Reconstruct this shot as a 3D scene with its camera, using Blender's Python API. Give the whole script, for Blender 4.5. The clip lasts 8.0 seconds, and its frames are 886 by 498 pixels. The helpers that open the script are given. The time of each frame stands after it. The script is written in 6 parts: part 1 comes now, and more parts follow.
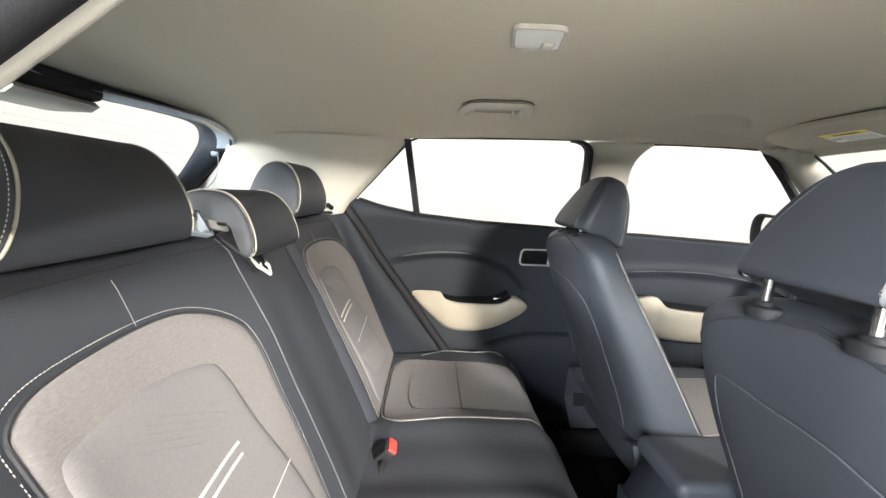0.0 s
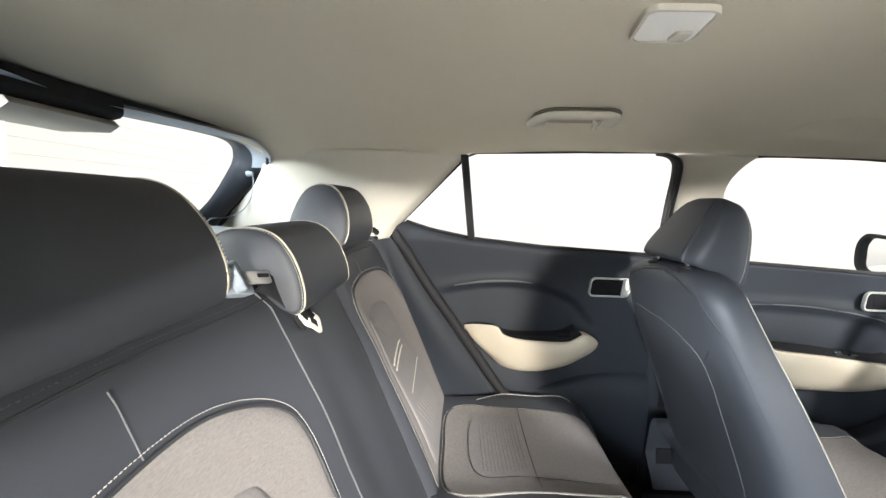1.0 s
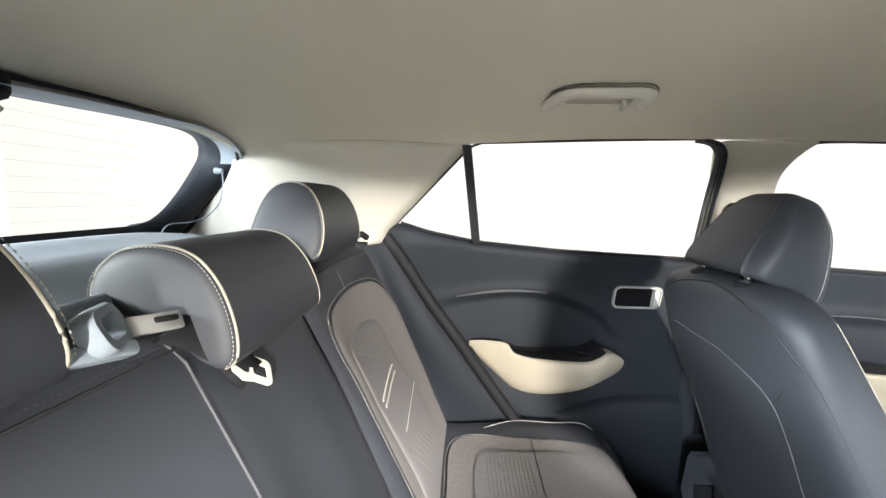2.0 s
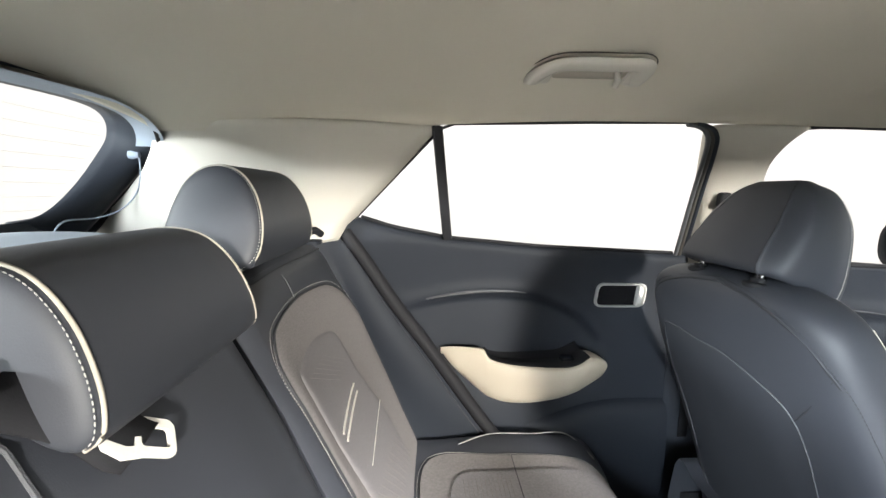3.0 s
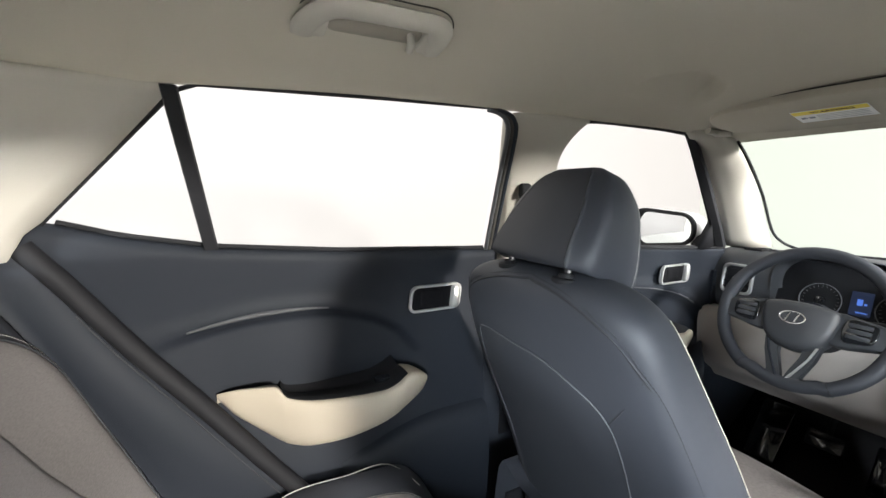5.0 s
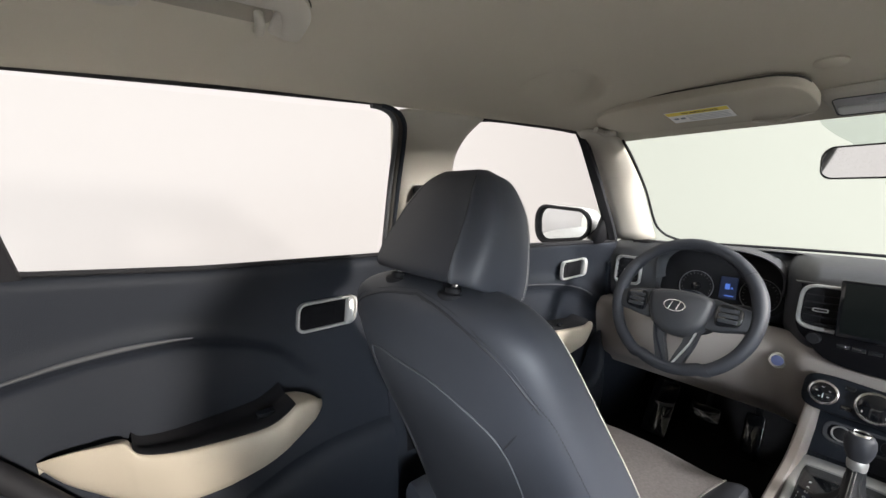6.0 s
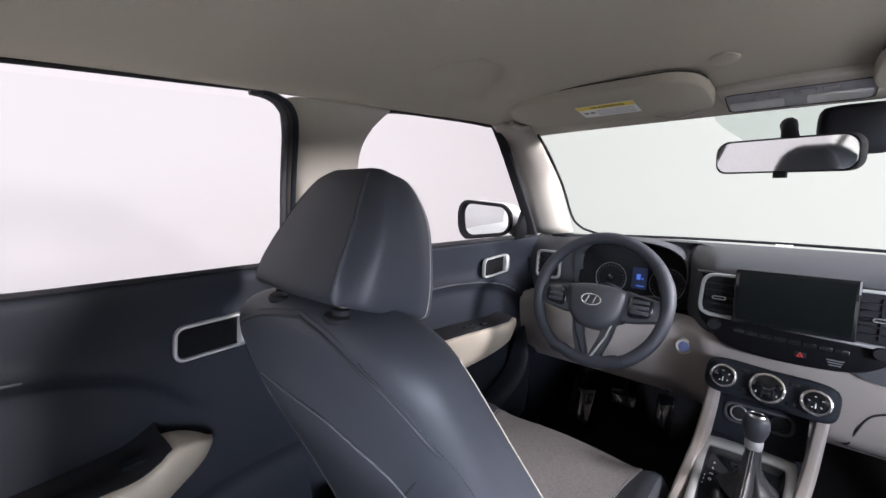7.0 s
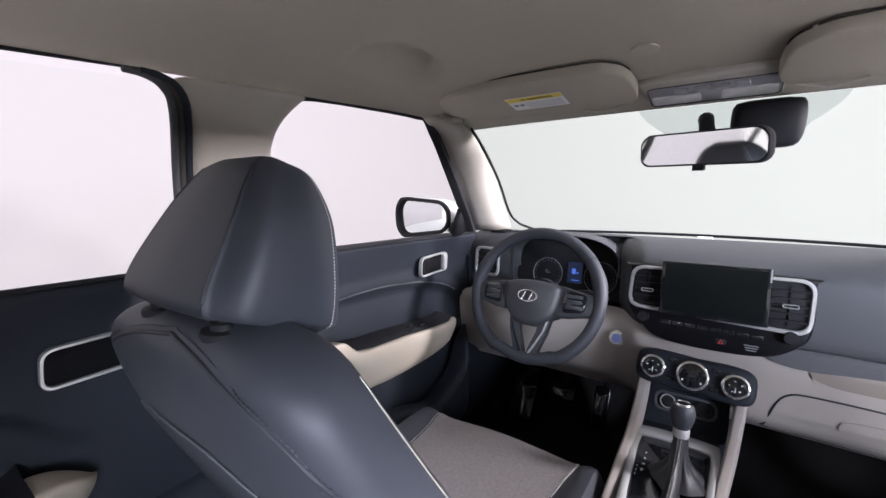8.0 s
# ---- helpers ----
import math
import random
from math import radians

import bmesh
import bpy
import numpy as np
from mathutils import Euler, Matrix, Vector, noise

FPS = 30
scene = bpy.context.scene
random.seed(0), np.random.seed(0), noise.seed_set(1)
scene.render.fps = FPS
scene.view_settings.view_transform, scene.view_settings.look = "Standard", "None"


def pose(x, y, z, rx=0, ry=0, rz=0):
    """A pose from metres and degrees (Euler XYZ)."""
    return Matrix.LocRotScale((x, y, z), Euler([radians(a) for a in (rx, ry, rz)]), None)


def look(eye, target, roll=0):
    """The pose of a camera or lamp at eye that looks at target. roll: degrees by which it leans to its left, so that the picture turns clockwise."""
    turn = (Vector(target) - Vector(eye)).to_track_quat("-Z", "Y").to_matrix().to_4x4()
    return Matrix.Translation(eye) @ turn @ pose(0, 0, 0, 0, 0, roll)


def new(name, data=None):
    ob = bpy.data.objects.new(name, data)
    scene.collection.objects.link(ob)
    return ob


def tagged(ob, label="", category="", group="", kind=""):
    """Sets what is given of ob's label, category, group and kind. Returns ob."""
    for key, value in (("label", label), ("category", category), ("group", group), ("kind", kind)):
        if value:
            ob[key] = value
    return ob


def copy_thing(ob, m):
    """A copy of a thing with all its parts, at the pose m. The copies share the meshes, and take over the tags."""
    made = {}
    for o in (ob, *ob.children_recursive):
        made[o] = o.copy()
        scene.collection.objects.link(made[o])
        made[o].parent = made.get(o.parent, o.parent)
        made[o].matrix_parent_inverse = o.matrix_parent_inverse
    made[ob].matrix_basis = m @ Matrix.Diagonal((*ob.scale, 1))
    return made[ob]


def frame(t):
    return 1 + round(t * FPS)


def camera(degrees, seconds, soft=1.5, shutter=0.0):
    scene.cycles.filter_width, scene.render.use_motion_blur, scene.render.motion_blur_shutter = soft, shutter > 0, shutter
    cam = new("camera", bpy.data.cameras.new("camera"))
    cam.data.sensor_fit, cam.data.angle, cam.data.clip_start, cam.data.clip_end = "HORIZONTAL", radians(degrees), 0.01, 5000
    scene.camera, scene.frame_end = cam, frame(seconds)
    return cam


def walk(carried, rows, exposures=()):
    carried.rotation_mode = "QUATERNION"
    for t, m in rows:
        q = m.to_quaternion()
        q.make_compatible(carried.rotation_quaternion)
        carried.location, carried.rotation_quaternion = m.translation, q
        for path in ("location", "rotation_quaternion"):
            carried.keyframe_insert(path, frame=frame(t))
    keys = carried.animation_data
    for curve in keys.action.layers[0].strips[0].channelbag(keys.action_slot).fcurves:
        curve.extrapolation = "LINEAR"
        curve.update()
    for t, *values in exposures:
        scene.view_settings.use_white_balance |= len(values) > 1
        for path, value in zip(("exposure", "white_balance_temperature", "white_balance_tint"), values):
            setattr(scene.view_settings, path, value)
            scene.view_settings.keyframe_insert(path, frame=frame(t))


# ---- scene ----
cam = camera(94.70, 8.0)
ROWS = [
    (0, 0.079, -0.7466, 1.1766, 82.4, -2.243, -1.465),
    (0.5, 0.0058, -0.6631, 1.2003, 83.43, -2.101, -0.095),
    (1, -0.0234, -0.5722, 1.2111, 83.536, -1.787, 1.787),
    (1.5, -0.0069, -0.4788, 1.2211, 83.392, -1.163, 3.116),
    (3, -0.0334, -0.2797, 1.2123, 82.093, -0.965, -2.951),
    (3.5, -0.0211, -0.213, 1.2091, 81.962, -1.13, -8.326),
    (4, -0.0045, -0.1738, 1.2001, 81.984, -1.068, -14.617),
    (4.5, 0.0278, -0.147, 1.201, 82.075, -0.869, -20.846),
    (6, 0.1502, -0.093, 1.2138, 81.654, 0.758, -38.303),
    (6.5, 0.1935, -0.0832, 1.2251, 81.141, 1.2, -43.154),
    (7, 0.2316, -0.0715, 1.2219, 80.581, 1.46, -47.733),
    (7.5, 0.2652, -0.0733, 1.2151, 80.391, 1.564, -51.467),
    (8, 0.2946, -0.0732, 1.2121, 80.211, 1.655, -54.881),
]
EXPOSURES = [(0.0, 1.10, 6980, 8), (1.5, 1.16, 6920, 8), (4.5, 1.06, 6740, 9), (6.0, 0.72, 6900, 12), (6.5, 0.69, 6540, 16), (8.0, 0.65, 6360, 22)]
walk(cam, [(t, pose(*p)) for t, *p in ROWS], EXPOSURES)

# ---- world, lamps, exposure ----
world = bpy.data.worlds.new("studio_air")
scene.world = world
world.use_nodes = True
world.node_tree.nodes["Background"].inputs[0].default_value = (0.95, 0.97, 1.0, 1)
world.node_tree.nodes["Background"].inputs[1].default_value = 0.15


def area_lamp(name, eye, target, sx, sy, watts, colour):
    data = bpy.data.lights.new(name, "AREA")
    data.shape, data.size, data.size_y, data.energy, data.color = "RECTANGLE", sx, sy, watts, colour
    ob = new(name, data)
    ob.matrix_world = look(eye, target)
    return ob


# no lamp is in view; key and rear ones follow from shadows and lit patches
area_lamp("studio_softbox", (1.8, -6.2, 1.9), (0.4, 0.3, 0.95), 0.4, 0.4, 620, (1.0, 0.985, 0.95))
# fill added from the front right to brighten the seats, no known fixture
area_lamp("front_fill", (2.4, -4.6, 3.6), (0.5, 0.2, 0.8), 0.8, 0.8, 470, (0.97, 0.985, 1.0))
# fill added for the bright right side, no known panel
area_lamp("side_fill", (-1.7, -3.8, 1.9), (0.5, 0.2, 0.9), 1.4, 0.8, 320, (0.78, 0.89, 1.0))
area_lamp("studio_rear_softbox", (-3.9, -1.7, 2.3), (-0.3, 0.0, 1.15), 0.7, 0.5, 230, (0.84, 0.93, 1.0))


# ---- materials ----
def shader(name, colour, rough=0.5, metal=0.0, grain=0.0, size=300.0, spread=0.06, stain=0.05, coat=0.0, spec=0.5):
    """A node material: base colour varied at two scales, with fine relief. size: grains per metre."""
    m = bpy.data.materials.new(name)
    m.use_nodes = True
    nt = m.node_tree
    b = nt.nodes["Principled BSDF"]
    b.inputs["Roughness"].default_value = rough
    b.inputs["Metallic"].default_value = metal
    b.inputs["Coat Weight"].default_value = coat
    b.inputs["Specular IOR Level"].default_value = spec
    co = nt.nodes.new("ShaderNodeTexCoord")
    fine = nt.nodes.new("ShaderNodeTexNoise")
    fine.inputs["Scale"].default_value = size
    fine.inputs["Detail"].default_value = 3
    wide = nt.nodes.new("ShaderNodeTexNoise")
    wide.inputs["Scale"].default_value = 6.0
    wide.inputs["Detail"].default_value = 4
    for n in (fine, wide):
        nt.links.new(co.outputs["Object"], n.inputs["Vector"])
    mix = nt.nodes.new("ShaderNodeMath")
    mix.operation = "MULTIPLY_ADD"
    nt.links.new(fine.outputs["Fac"], mix.inputs[0])
    mix.inputs[1].default_value = 2 * spread
    mix.inputs[2].default_value = 1 - spread
    mix2 = nt.nodes.new("ShaderNodeMath")
    mix2.operation = "MULTIPLY_ADD"
    nt.links.new(wide.outputs["Fac"], mix2.inputs[0])
    mix2.inputs[1].default_value = 2 * stain
    mix2.inputs[2].default_value = -stain
    both = nt.nodes.new("ShaderNodeMath")
    both.operation = "ADD"
    nt.links.new(mix.outputs[0], both.inputs[0])
    nt.links.new(mix2.outputs[0], both.inputs[1])
    col = nt.nodes.new("ShaderNodeVectorMath")
    col.operation = "SCALE"
    col.inputs[0].default_value = colour
    nt.links.new(both.outputs[0], col.inputs["Scale"])
    nt.links.new(col.outputs[0], b.inputs["Base Color"])
    rg = nt.nodes.new("ShaderNodeMath")
    rg.operation = "MULTIPLY_ADD"
    nt.links.new(wide.outputs["Fac"], rg.inputs[0])
    rg.inputs[1].default_value = 0.12
    rg.inputs[2].default_value = rough - 0.06
    nt.links.new(rg.outputs[0], b.inputs["Roughness"])
    if grain:
        bump = nt.nodes.new("ShaderNodeBump")
        bump.inputs["Strength"].default_value = grain
        bump.inputs["Distance"].default_value = 0.001
        nt.links.new(fine.outputs["Fac"], bump.inputs["Height"])
        nt.links.new(bump.outputs[0], b.inputs["Normal"])
    return m


def cloth(name, colour, streak, rough=0.9):
    """Woven melange cloth: streaky in one direction, with a fine weave."""
    m = shader(name, colour, rough, 0, 0.6, 700, 0.28, 0.06, spec=0.2)
    nt = m.node_tree
    co = [n for n in nt.nodes if n.type == "TEX_COORD"][0]
    fine = [n for n in nt.nodes if n.type == "TEX_NOISE" and n.inputs["Scale"].default_value > 100][0]
    mp = nt.nodes.new("ShaderNodeMapping")
    mp.inputs["Scale"].default_value = streak
    nt.links.new(co.outputs["Object"], mp.inputs["Vector"])
    nt.links.new(mp.outputs[0], fine.inputs["Vector"])
    return m


def glass_pane(name, tint):
    m = bpy.data.materials.new(name)
    m.use_nodes = True
    nt = m.node_tree
    nt.nodes.remove(nt.nodes["Principled BSDF"])
    clear = nt.nodes.new("ShaderNodeBsdfTransparent")
    clear.inputs[0].default_value = (*tint, 1)
    gloss = nt.nodes.new("ShaderNodeBsdfGlossy")
    gloss.inputs["Roughness"].default_value = 0.02
    fres = nt.nodes.new("ShaderNodeFresnel")
    fres.inputs[0].default_value = 1.07
    mix = nt.nodes.new("ShaderNodeMixShader")
    nt.links.new(fres.outputs[0], mix.inputs[0])
    nt.links.new(clear.outputs[0], mix.inputs[1])
    nt.links.new(gloss.outputs[0], mix.inputs[2])
    nt.links.new(mix.outputs[0], nt.nodes["Material Output"].inputs[0])
    return m


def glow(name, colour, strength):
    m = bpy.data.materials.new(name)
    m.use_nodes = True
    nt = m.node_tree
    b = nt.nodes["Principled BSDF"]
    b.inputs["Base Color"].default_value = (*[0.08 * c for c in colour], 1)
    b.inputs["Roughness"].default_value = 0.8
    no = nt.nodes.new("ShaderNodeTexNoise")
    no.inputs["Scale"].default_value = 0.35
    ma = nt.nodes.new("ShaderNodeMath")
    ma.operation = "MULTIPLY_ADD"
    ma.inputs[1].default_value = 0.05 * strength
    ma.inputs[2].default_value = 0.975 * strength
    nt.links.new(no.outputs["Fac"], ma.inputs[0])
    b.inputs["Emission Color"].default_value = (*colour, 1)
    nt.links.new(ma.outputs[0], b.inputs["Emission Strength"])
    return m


LINER = shader("knit_headliner", (0.385, 0.355, 0.300), 0.95, 0, 0.35, 1400, 0.07, 0.03, spec=0.15)
TRIM = shader("greige_trim_plastic", (0.37, 0.348, 0.308), 0.78, 0, 0.25, 900, 0.03, 0.03, spec=0.3)
LEATHER = shader("navy_black_leather", (0.0285, 0.0310, 0.0385), 0.57, 0, 0.12, 900, 0.08, 0.06, spec=0.42)
PLASTIC = shader("dark_slate_plastic", (0.0145, 0.0170, 0.0225), 0.55, 0, 0.5, 900, 0.10, 0.05, spec=0.14)
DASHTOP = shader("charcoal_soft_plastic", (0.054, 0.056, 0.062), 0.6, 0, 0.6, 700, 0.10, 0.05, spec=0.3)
WHEELGREY = shader("charcoal_wheel_plastic", (0.034, 0.036, 0.041), 0.5, 0, 0.3, 800, 0.08, 0.05, spec=0.35)
# trim greige darkened by the shade inside the grab handles
SHADEDGREIGE = shader("greige_recess_shade", (0.25, 0.23, 0.195), 0.8, 0, 0.3, 900, 0.05, 0.04, spec=0.15)
BLACK = shader("black_rubber", (0.012, 0.012, 0.014), 0.7, 0, 0.2, 500, spec=0.2)
HOLLOWSHADE = shader("handle_hollow_shade", (0.005, 0.005, 0.006), 0.8, 0, 0.2, 500, spec=0.08)
FASCIA = shader("satin_black_fascia", (0.006, 0.006, 0.0075), 0.4, 0, 0.1, 700, 0.1, 0.05, spec=0.18)
GLOSS = shader("gloss_black", (0.008, 0.009, 0.011), 0.12, 0, 0, 300, coat=0.4)
SCREEN = shader("dark_display_glass", (0.004, 0.006, 0.006), 0.22, 0, 0, 300, spec=0.25)
CLOTH = cloth("grey_melange_cloth", (0.155, 0.143, 0.141), (0.25, 0.25, 1.0))
CLOTH2 = cloth("grey_ribbed_cloth", (0.150, 0.141, 0.144), (0.3, 0.3, 2.0))
CREAM = shader("cream_vinyl", (0.37, 0.325, 0.262), 0.5, 0, 0.4, 800, 0.04, 0.04, spec=0.35)
BEIGE = shader("beige_dash_plastic", (0.29, 0.258, 0.24), 0.6, 0, 0.5, 900, 0.06, 0.03, spec=0.35)
SILVER = shader("satin_silver", (0.44, 0.437, 0.43), 0.36, 0.5, 0.1, 900, 0.03, 0.03)
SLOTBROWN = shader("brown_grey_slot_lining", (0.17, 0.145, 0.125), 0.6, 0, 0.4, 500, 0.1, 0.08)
CHROME = shader("chrome", (0.85, 0.85, 0.86), 0.12, 1.0)
BARESTEEL = shader("bright_steel", (0.80, 0.77, 0.70), 0.42, 0.3)
PIPING = shader("cream_piping", (0.31, 0.285, 0.24), 0.6, 0, 0.2, 900)
THREAD = shader("white_thread", (0.36, 0.35, 0.325), 0.7)
STRIPE = shader("cream_woven_stripe", (0.50, 0.48, 0.43), 0.75, 0, 0.3, 1500)
# painted shade of the handle and visor gaps; also a window seal's own colour
GAPSHADE_SEAL = shader("dark_gap_shade_and_seal", (0.045, 0.043, 0.04), 0.9, 0, 0.2, 500, spec=0.1)
BOOT = shader("black_boot_leather", (0.014, 0.0145, 0.017), 0.5, 0, 0.2, 900, 0.08, 0.06, spec=0.35)
SEAM = shader("seam_shadow_thread", (0.016, 0.017, 0.021), 0.7)
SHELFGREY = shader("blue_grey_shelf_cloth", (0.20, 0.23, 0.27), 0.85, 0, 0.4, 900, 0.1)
CARPET = shader("black_carpet", (0.013, 0.0125, 0.013), 0.98, 0, 0.8, 900, 0.3, spec=0.1)
HEATER = shader("brown_heater_wire", (0.80, 0.77, 0.70), 0.6)
RED = shader("red_plastic", (0.60, 0.045, 0.04), 0.35)
YELLOW = shader("yellow_label", (0.75, 0.62, 0.10), 0.6)
PAPER = shader("white_label", (0.75, 0.76, 0.76), 0.6)
PAINTWHITE = shader("silver_white_paint", (0.62, 0.62, 0.64), 0.25, 0, 0, 300, coat=0.6)
MIRROR = shader("mirror_glass", (0.80, 0.82, 0.83), 0.03, 1.0)
PLASTICLIT = shader("clear_lamp_cover", (0.50, 0.50, 0.50), 0.3, 0, 0.1, 500)
LAMPGREY = shader("grey_lamp_panel", (0.25, 0.25, 0.27), 0.3, 0, 0.1, 500)
CLEAR = glass_pane("clear_glass", (0.97, 0.98, 0.97))
TINTED = glass_pane("greenish_glass", (0.93, 0.97, 0.95))
DIALGREY = shader("dim_dial_print", (0.16, 0.17, 0.18), 0.5)
NAVYGLOW = glow("navy_display", (0.10, 0.16, 0.40), 0.05)
BLUELIGHT = glow("blue_display", (0.10, 0.24, 0.9), 0.45)
BUTTONBLUE = glow("button_blue", (0.20, 0.26, 0.55), 0.16)
# booth surfaces emit light themselves, in place of lamps that would light them
WALL_LEFT = glow("rose_wall_glow", (0.93, 0.885, 0.885), 0.39)
WALL_FRONT = glow("green_wall_glow", (0.885, 0.915, 0.85), 0.45)
WALL_REAR = glow("warm_wall_glow", (0.95, 0.94, 0.88), 0.72)
WALL_RIGHT = glow("cool_wall_glow", (0.90, 0.95, 1.0), 0.22)
CEILGLOW = glow("white_ceiling_glow", (0.93, 0.92, 0.90), 0.7)
PRIVACY = glass_pane("tinted_rear_glass", (0.88, 0.90, 0.89))
FRIT = glass_pane("grey_printed_glass", (0.74, 0.78, 0.77))
FLOORWHITE = shader("booth_floor_paint", (0.72, 0.71, 0.70), 0.5, 0, 0.2, 200)


# ---- mesh helpers ----
def part(name, bm, material, parent=None, label="", smooth=True, sub=0):
    me = bpy.data.meshes.new(name)
    bmesh.ops.recalc_face_normals(bm, faces=bm.faces)
    bm.to_mesh(me)
    bm.free()
    me.materials.append(material)
    for p in me.polygons:
        p.use_smooth = smooth
    if smooth:
        me.set_sharp_from_angle(angle=radians(50))
    ob = new(name, me)
    if parent is not None:
        ob.parent = parent
        ob.matrix_parent_inverse = parent.matrix_basis.inverted()
    if sub:
        mod = ob.modifiers.new("smooth", "SUBSURF")
        mod.levels = mod.render_levels = sub
    if label:
        ob["label"] = label
    return ob


def thing(name, at, label, category, group=""):
    ob = new(name)
    ob.matrix_basis = pose(*at)
    return tagged(ob, label, category, group)


def lerp(a, b, k):
    return a + (b - a) * k


def soft(k):
    """Smooth step from 0 to 1."""
    k = max(0.0, min(1.0, k))
    return k * k * (3 - 2 * k)


def lin1(keys, x):
    if x <= keys[0][0]:
        return keys[0][1]
    for (a, va), (b, vb) in zip(keys, keys[1:]):
        if x <= b:
            return lerp(va, vb, (x - a) / (b - a))
    return keys[-1][1]


def spline(pts, n, closed=False):
    """Catmull-Rom through pts, n steps between neighbours."""
    P = [Vector(p) for p in pts]
    out = []
    m = len(P)
    for i in range(m if closed else m - 1):
        if closed:
            a, b, c, d = P[i - 1], P[i], P[(i + 1) % m], P[(i + 2) % m]
        else:
            a, b, c, d = P[max(i - 1, 0)], P[i], P[i + 1], P[min(i + 2, m - 1)]
        for j in range(n):
            t = j / n
            out.append(0.5 * (2 * b + (c - a) * t + (2 * a - 5 * b + 4 * c - d) * t * t + (3 * b - a - 3 * c + d) * t ** 3))
    if not closed:
        out.append(P[-1].copy())
    return out


def grid(rows, bm=None, close_u=False, cap=False):
    """Quads between rows of points; close_u closes each row; cap fills the first and last row."""
    bm = bm or bmesh.new()
    vs = [[bm.verts.new(p) for p in r] for r in rows]
    n = len(vs[0])
    for a, b in zip(vs, vs[1:]):
        for i in range(n if close_u else n - 1):
            j = (i + 1) % n
            bm.faces.new((a[i], a[j], b[j], b[i]))
    if cap:
        bm.faces.new(vs[0])
        bm.faces.new(list(reversed(vs[-1])))
    return bm


def thick(ob, t, toward=(0, 0, -1)):
    """Give a sheet its thickness on the side that the vector toward names."""
    mod = ob.modifiers.new("thickness", "SOLIDIFY")
    side = sum((p.normal * p.area for p in ob.data.polygons), Vector()).dot(Vector(toward))
    mod.thickness, mod.offset = t, (1 if side > 0 else -1)
    return ob


def cat1(keys, x):
    """Smooth value at x through (x, value) keys: cubic, with the neighbours' slopes."""
    if x <= keys[0][0]:
        return keys[0][1]
    n = len(keys)
    for i in range(n - 1):
        a, va = keys[i]
        b, vb = keys[i + 1]
        if x <= b:
            p, vp = keys[max(i - 1, 0)]
            q, vq = keys[min(i + 2, n - 1)]
            ma = (vb - vp) / (b - p) * (b - a)
            mb = (vq - va) / (q - a) * (b - a)
            k = (x - a) / (b - a)
            return (2 * k ** 3 - 3 * k * k + 1) * va + (k ** 3 - 2 * k * k + k) * ma + (3 * k * k - 2 * k ** 3) * vb + (k ** 3 - k * k) * mb
    return keys[-1][1]


def dense(rows, nu, nv, closed=True):
    """Smooth rows of control points: nu steps along each row, nv steps from row to row."""
    R = [spline(r, nu, closed) for r in rows]
    cols = [spline([r[i] for r in R], nv) for i in range(len(R[0]))]
    return [[c[j] for c in cols] for j in range(len(cols[0]))]


def bevelled(ob, w, seg=2):
    mod = ob.modifiers.new("edges", "BEVEL")
    mod.width, mod.segments, mod.limit_method = w, seg, "ANGLE"
    return ob


def tube(pts, r, sides=8, bm=None, closed=False):
    """A round tube along pts; r is a number or one per point."""
    bm = bm or bmesh.new()
    P = [Vector(p) for p in pts]
    rows = []
    n = len(P)
    up = Vector((0, 0, 1))
    for i, p in enumerate(P):
        d = (P[(i + 1) % n] - P[i - 1]) if closed else (P[min(i + 1, n - 1)] - P[max(i - 1, 0)])
        d.normalize()
        a = d.cross(up if abs(d.z) < 0.95 else Vector((1, 0, 0))).normalized()
        b = d.cross(a)
        rr = r[i] if isinstance(r, (list, tuple)) else r
        rows.append([p + rr * (math.cos(k * 2 * math.pi / sides) * a + math.sin(k * 2 * math.pi / sides) * b) for k in range(sides)])
    if closed:
        rows.append(rows[0])
        grid(rows, bm, True)
        bmesh.ops.remove_doubles(bm, verts=bm.verts, dist=1e-6)
    else:
        grid(rows, bm, True, True)
    return bm


def box(c, s, bm=None, m=None):
    """A box with centre c and size s, under the matrix m."""
    bm = bm or bmesh.new()
    mm = (m or Matrix()) @ Matrix.Translation(c) @ Matrix.Diagonal((*s, 1))
    bmesh.ops.create_cube(bm, size=1, matrix=mm)
    return bm


def round_poly(pts, r, n=6):
    """A polygon with its corners rounded off by arcs of about radius r (one, or one per corner)."""
    out = []
    m = len(pts)
    for i, p in enumerate(pts):
        rr = r[i] if isinstance(r, (list, tuple)) else r
        p = Vector((*p, 0))
        a = (Vector((*pts[i - 1], 0)) - p)
        b = (Vector((*pts[(i + 1) % m], 0)) - p)
        a, b = p + a.normalized() * min(rr, a.length / 2), p + b.normalized() * min(rr, b.length / 2)
        for k in range(n + 1):
            t = k / n
            q = a.lerp(p, t).lerp(p.lerp(b, t), t)
            out.append((q.x, q.y))
    return out


def rounded(w, h, r, n=5):
    """A rounded rectangle's outline, counter-clockwise, round the origin."""
    out = []
    for cx, cy, a0 in ((w / 2 - r, h / 2 - r, 0), (-w / 2 + r, h / 2 - r, 90), (-w / 2 + r, -h / 2 + r, 180), (w / 2 - r, -h / 2 + r, 270)):
        for i in range(n + 1):
            a = radians(a0 + 90 * i / n)
            out.append((cx + r * math.cos(a), cy + r * math.sin(a)))
    return out


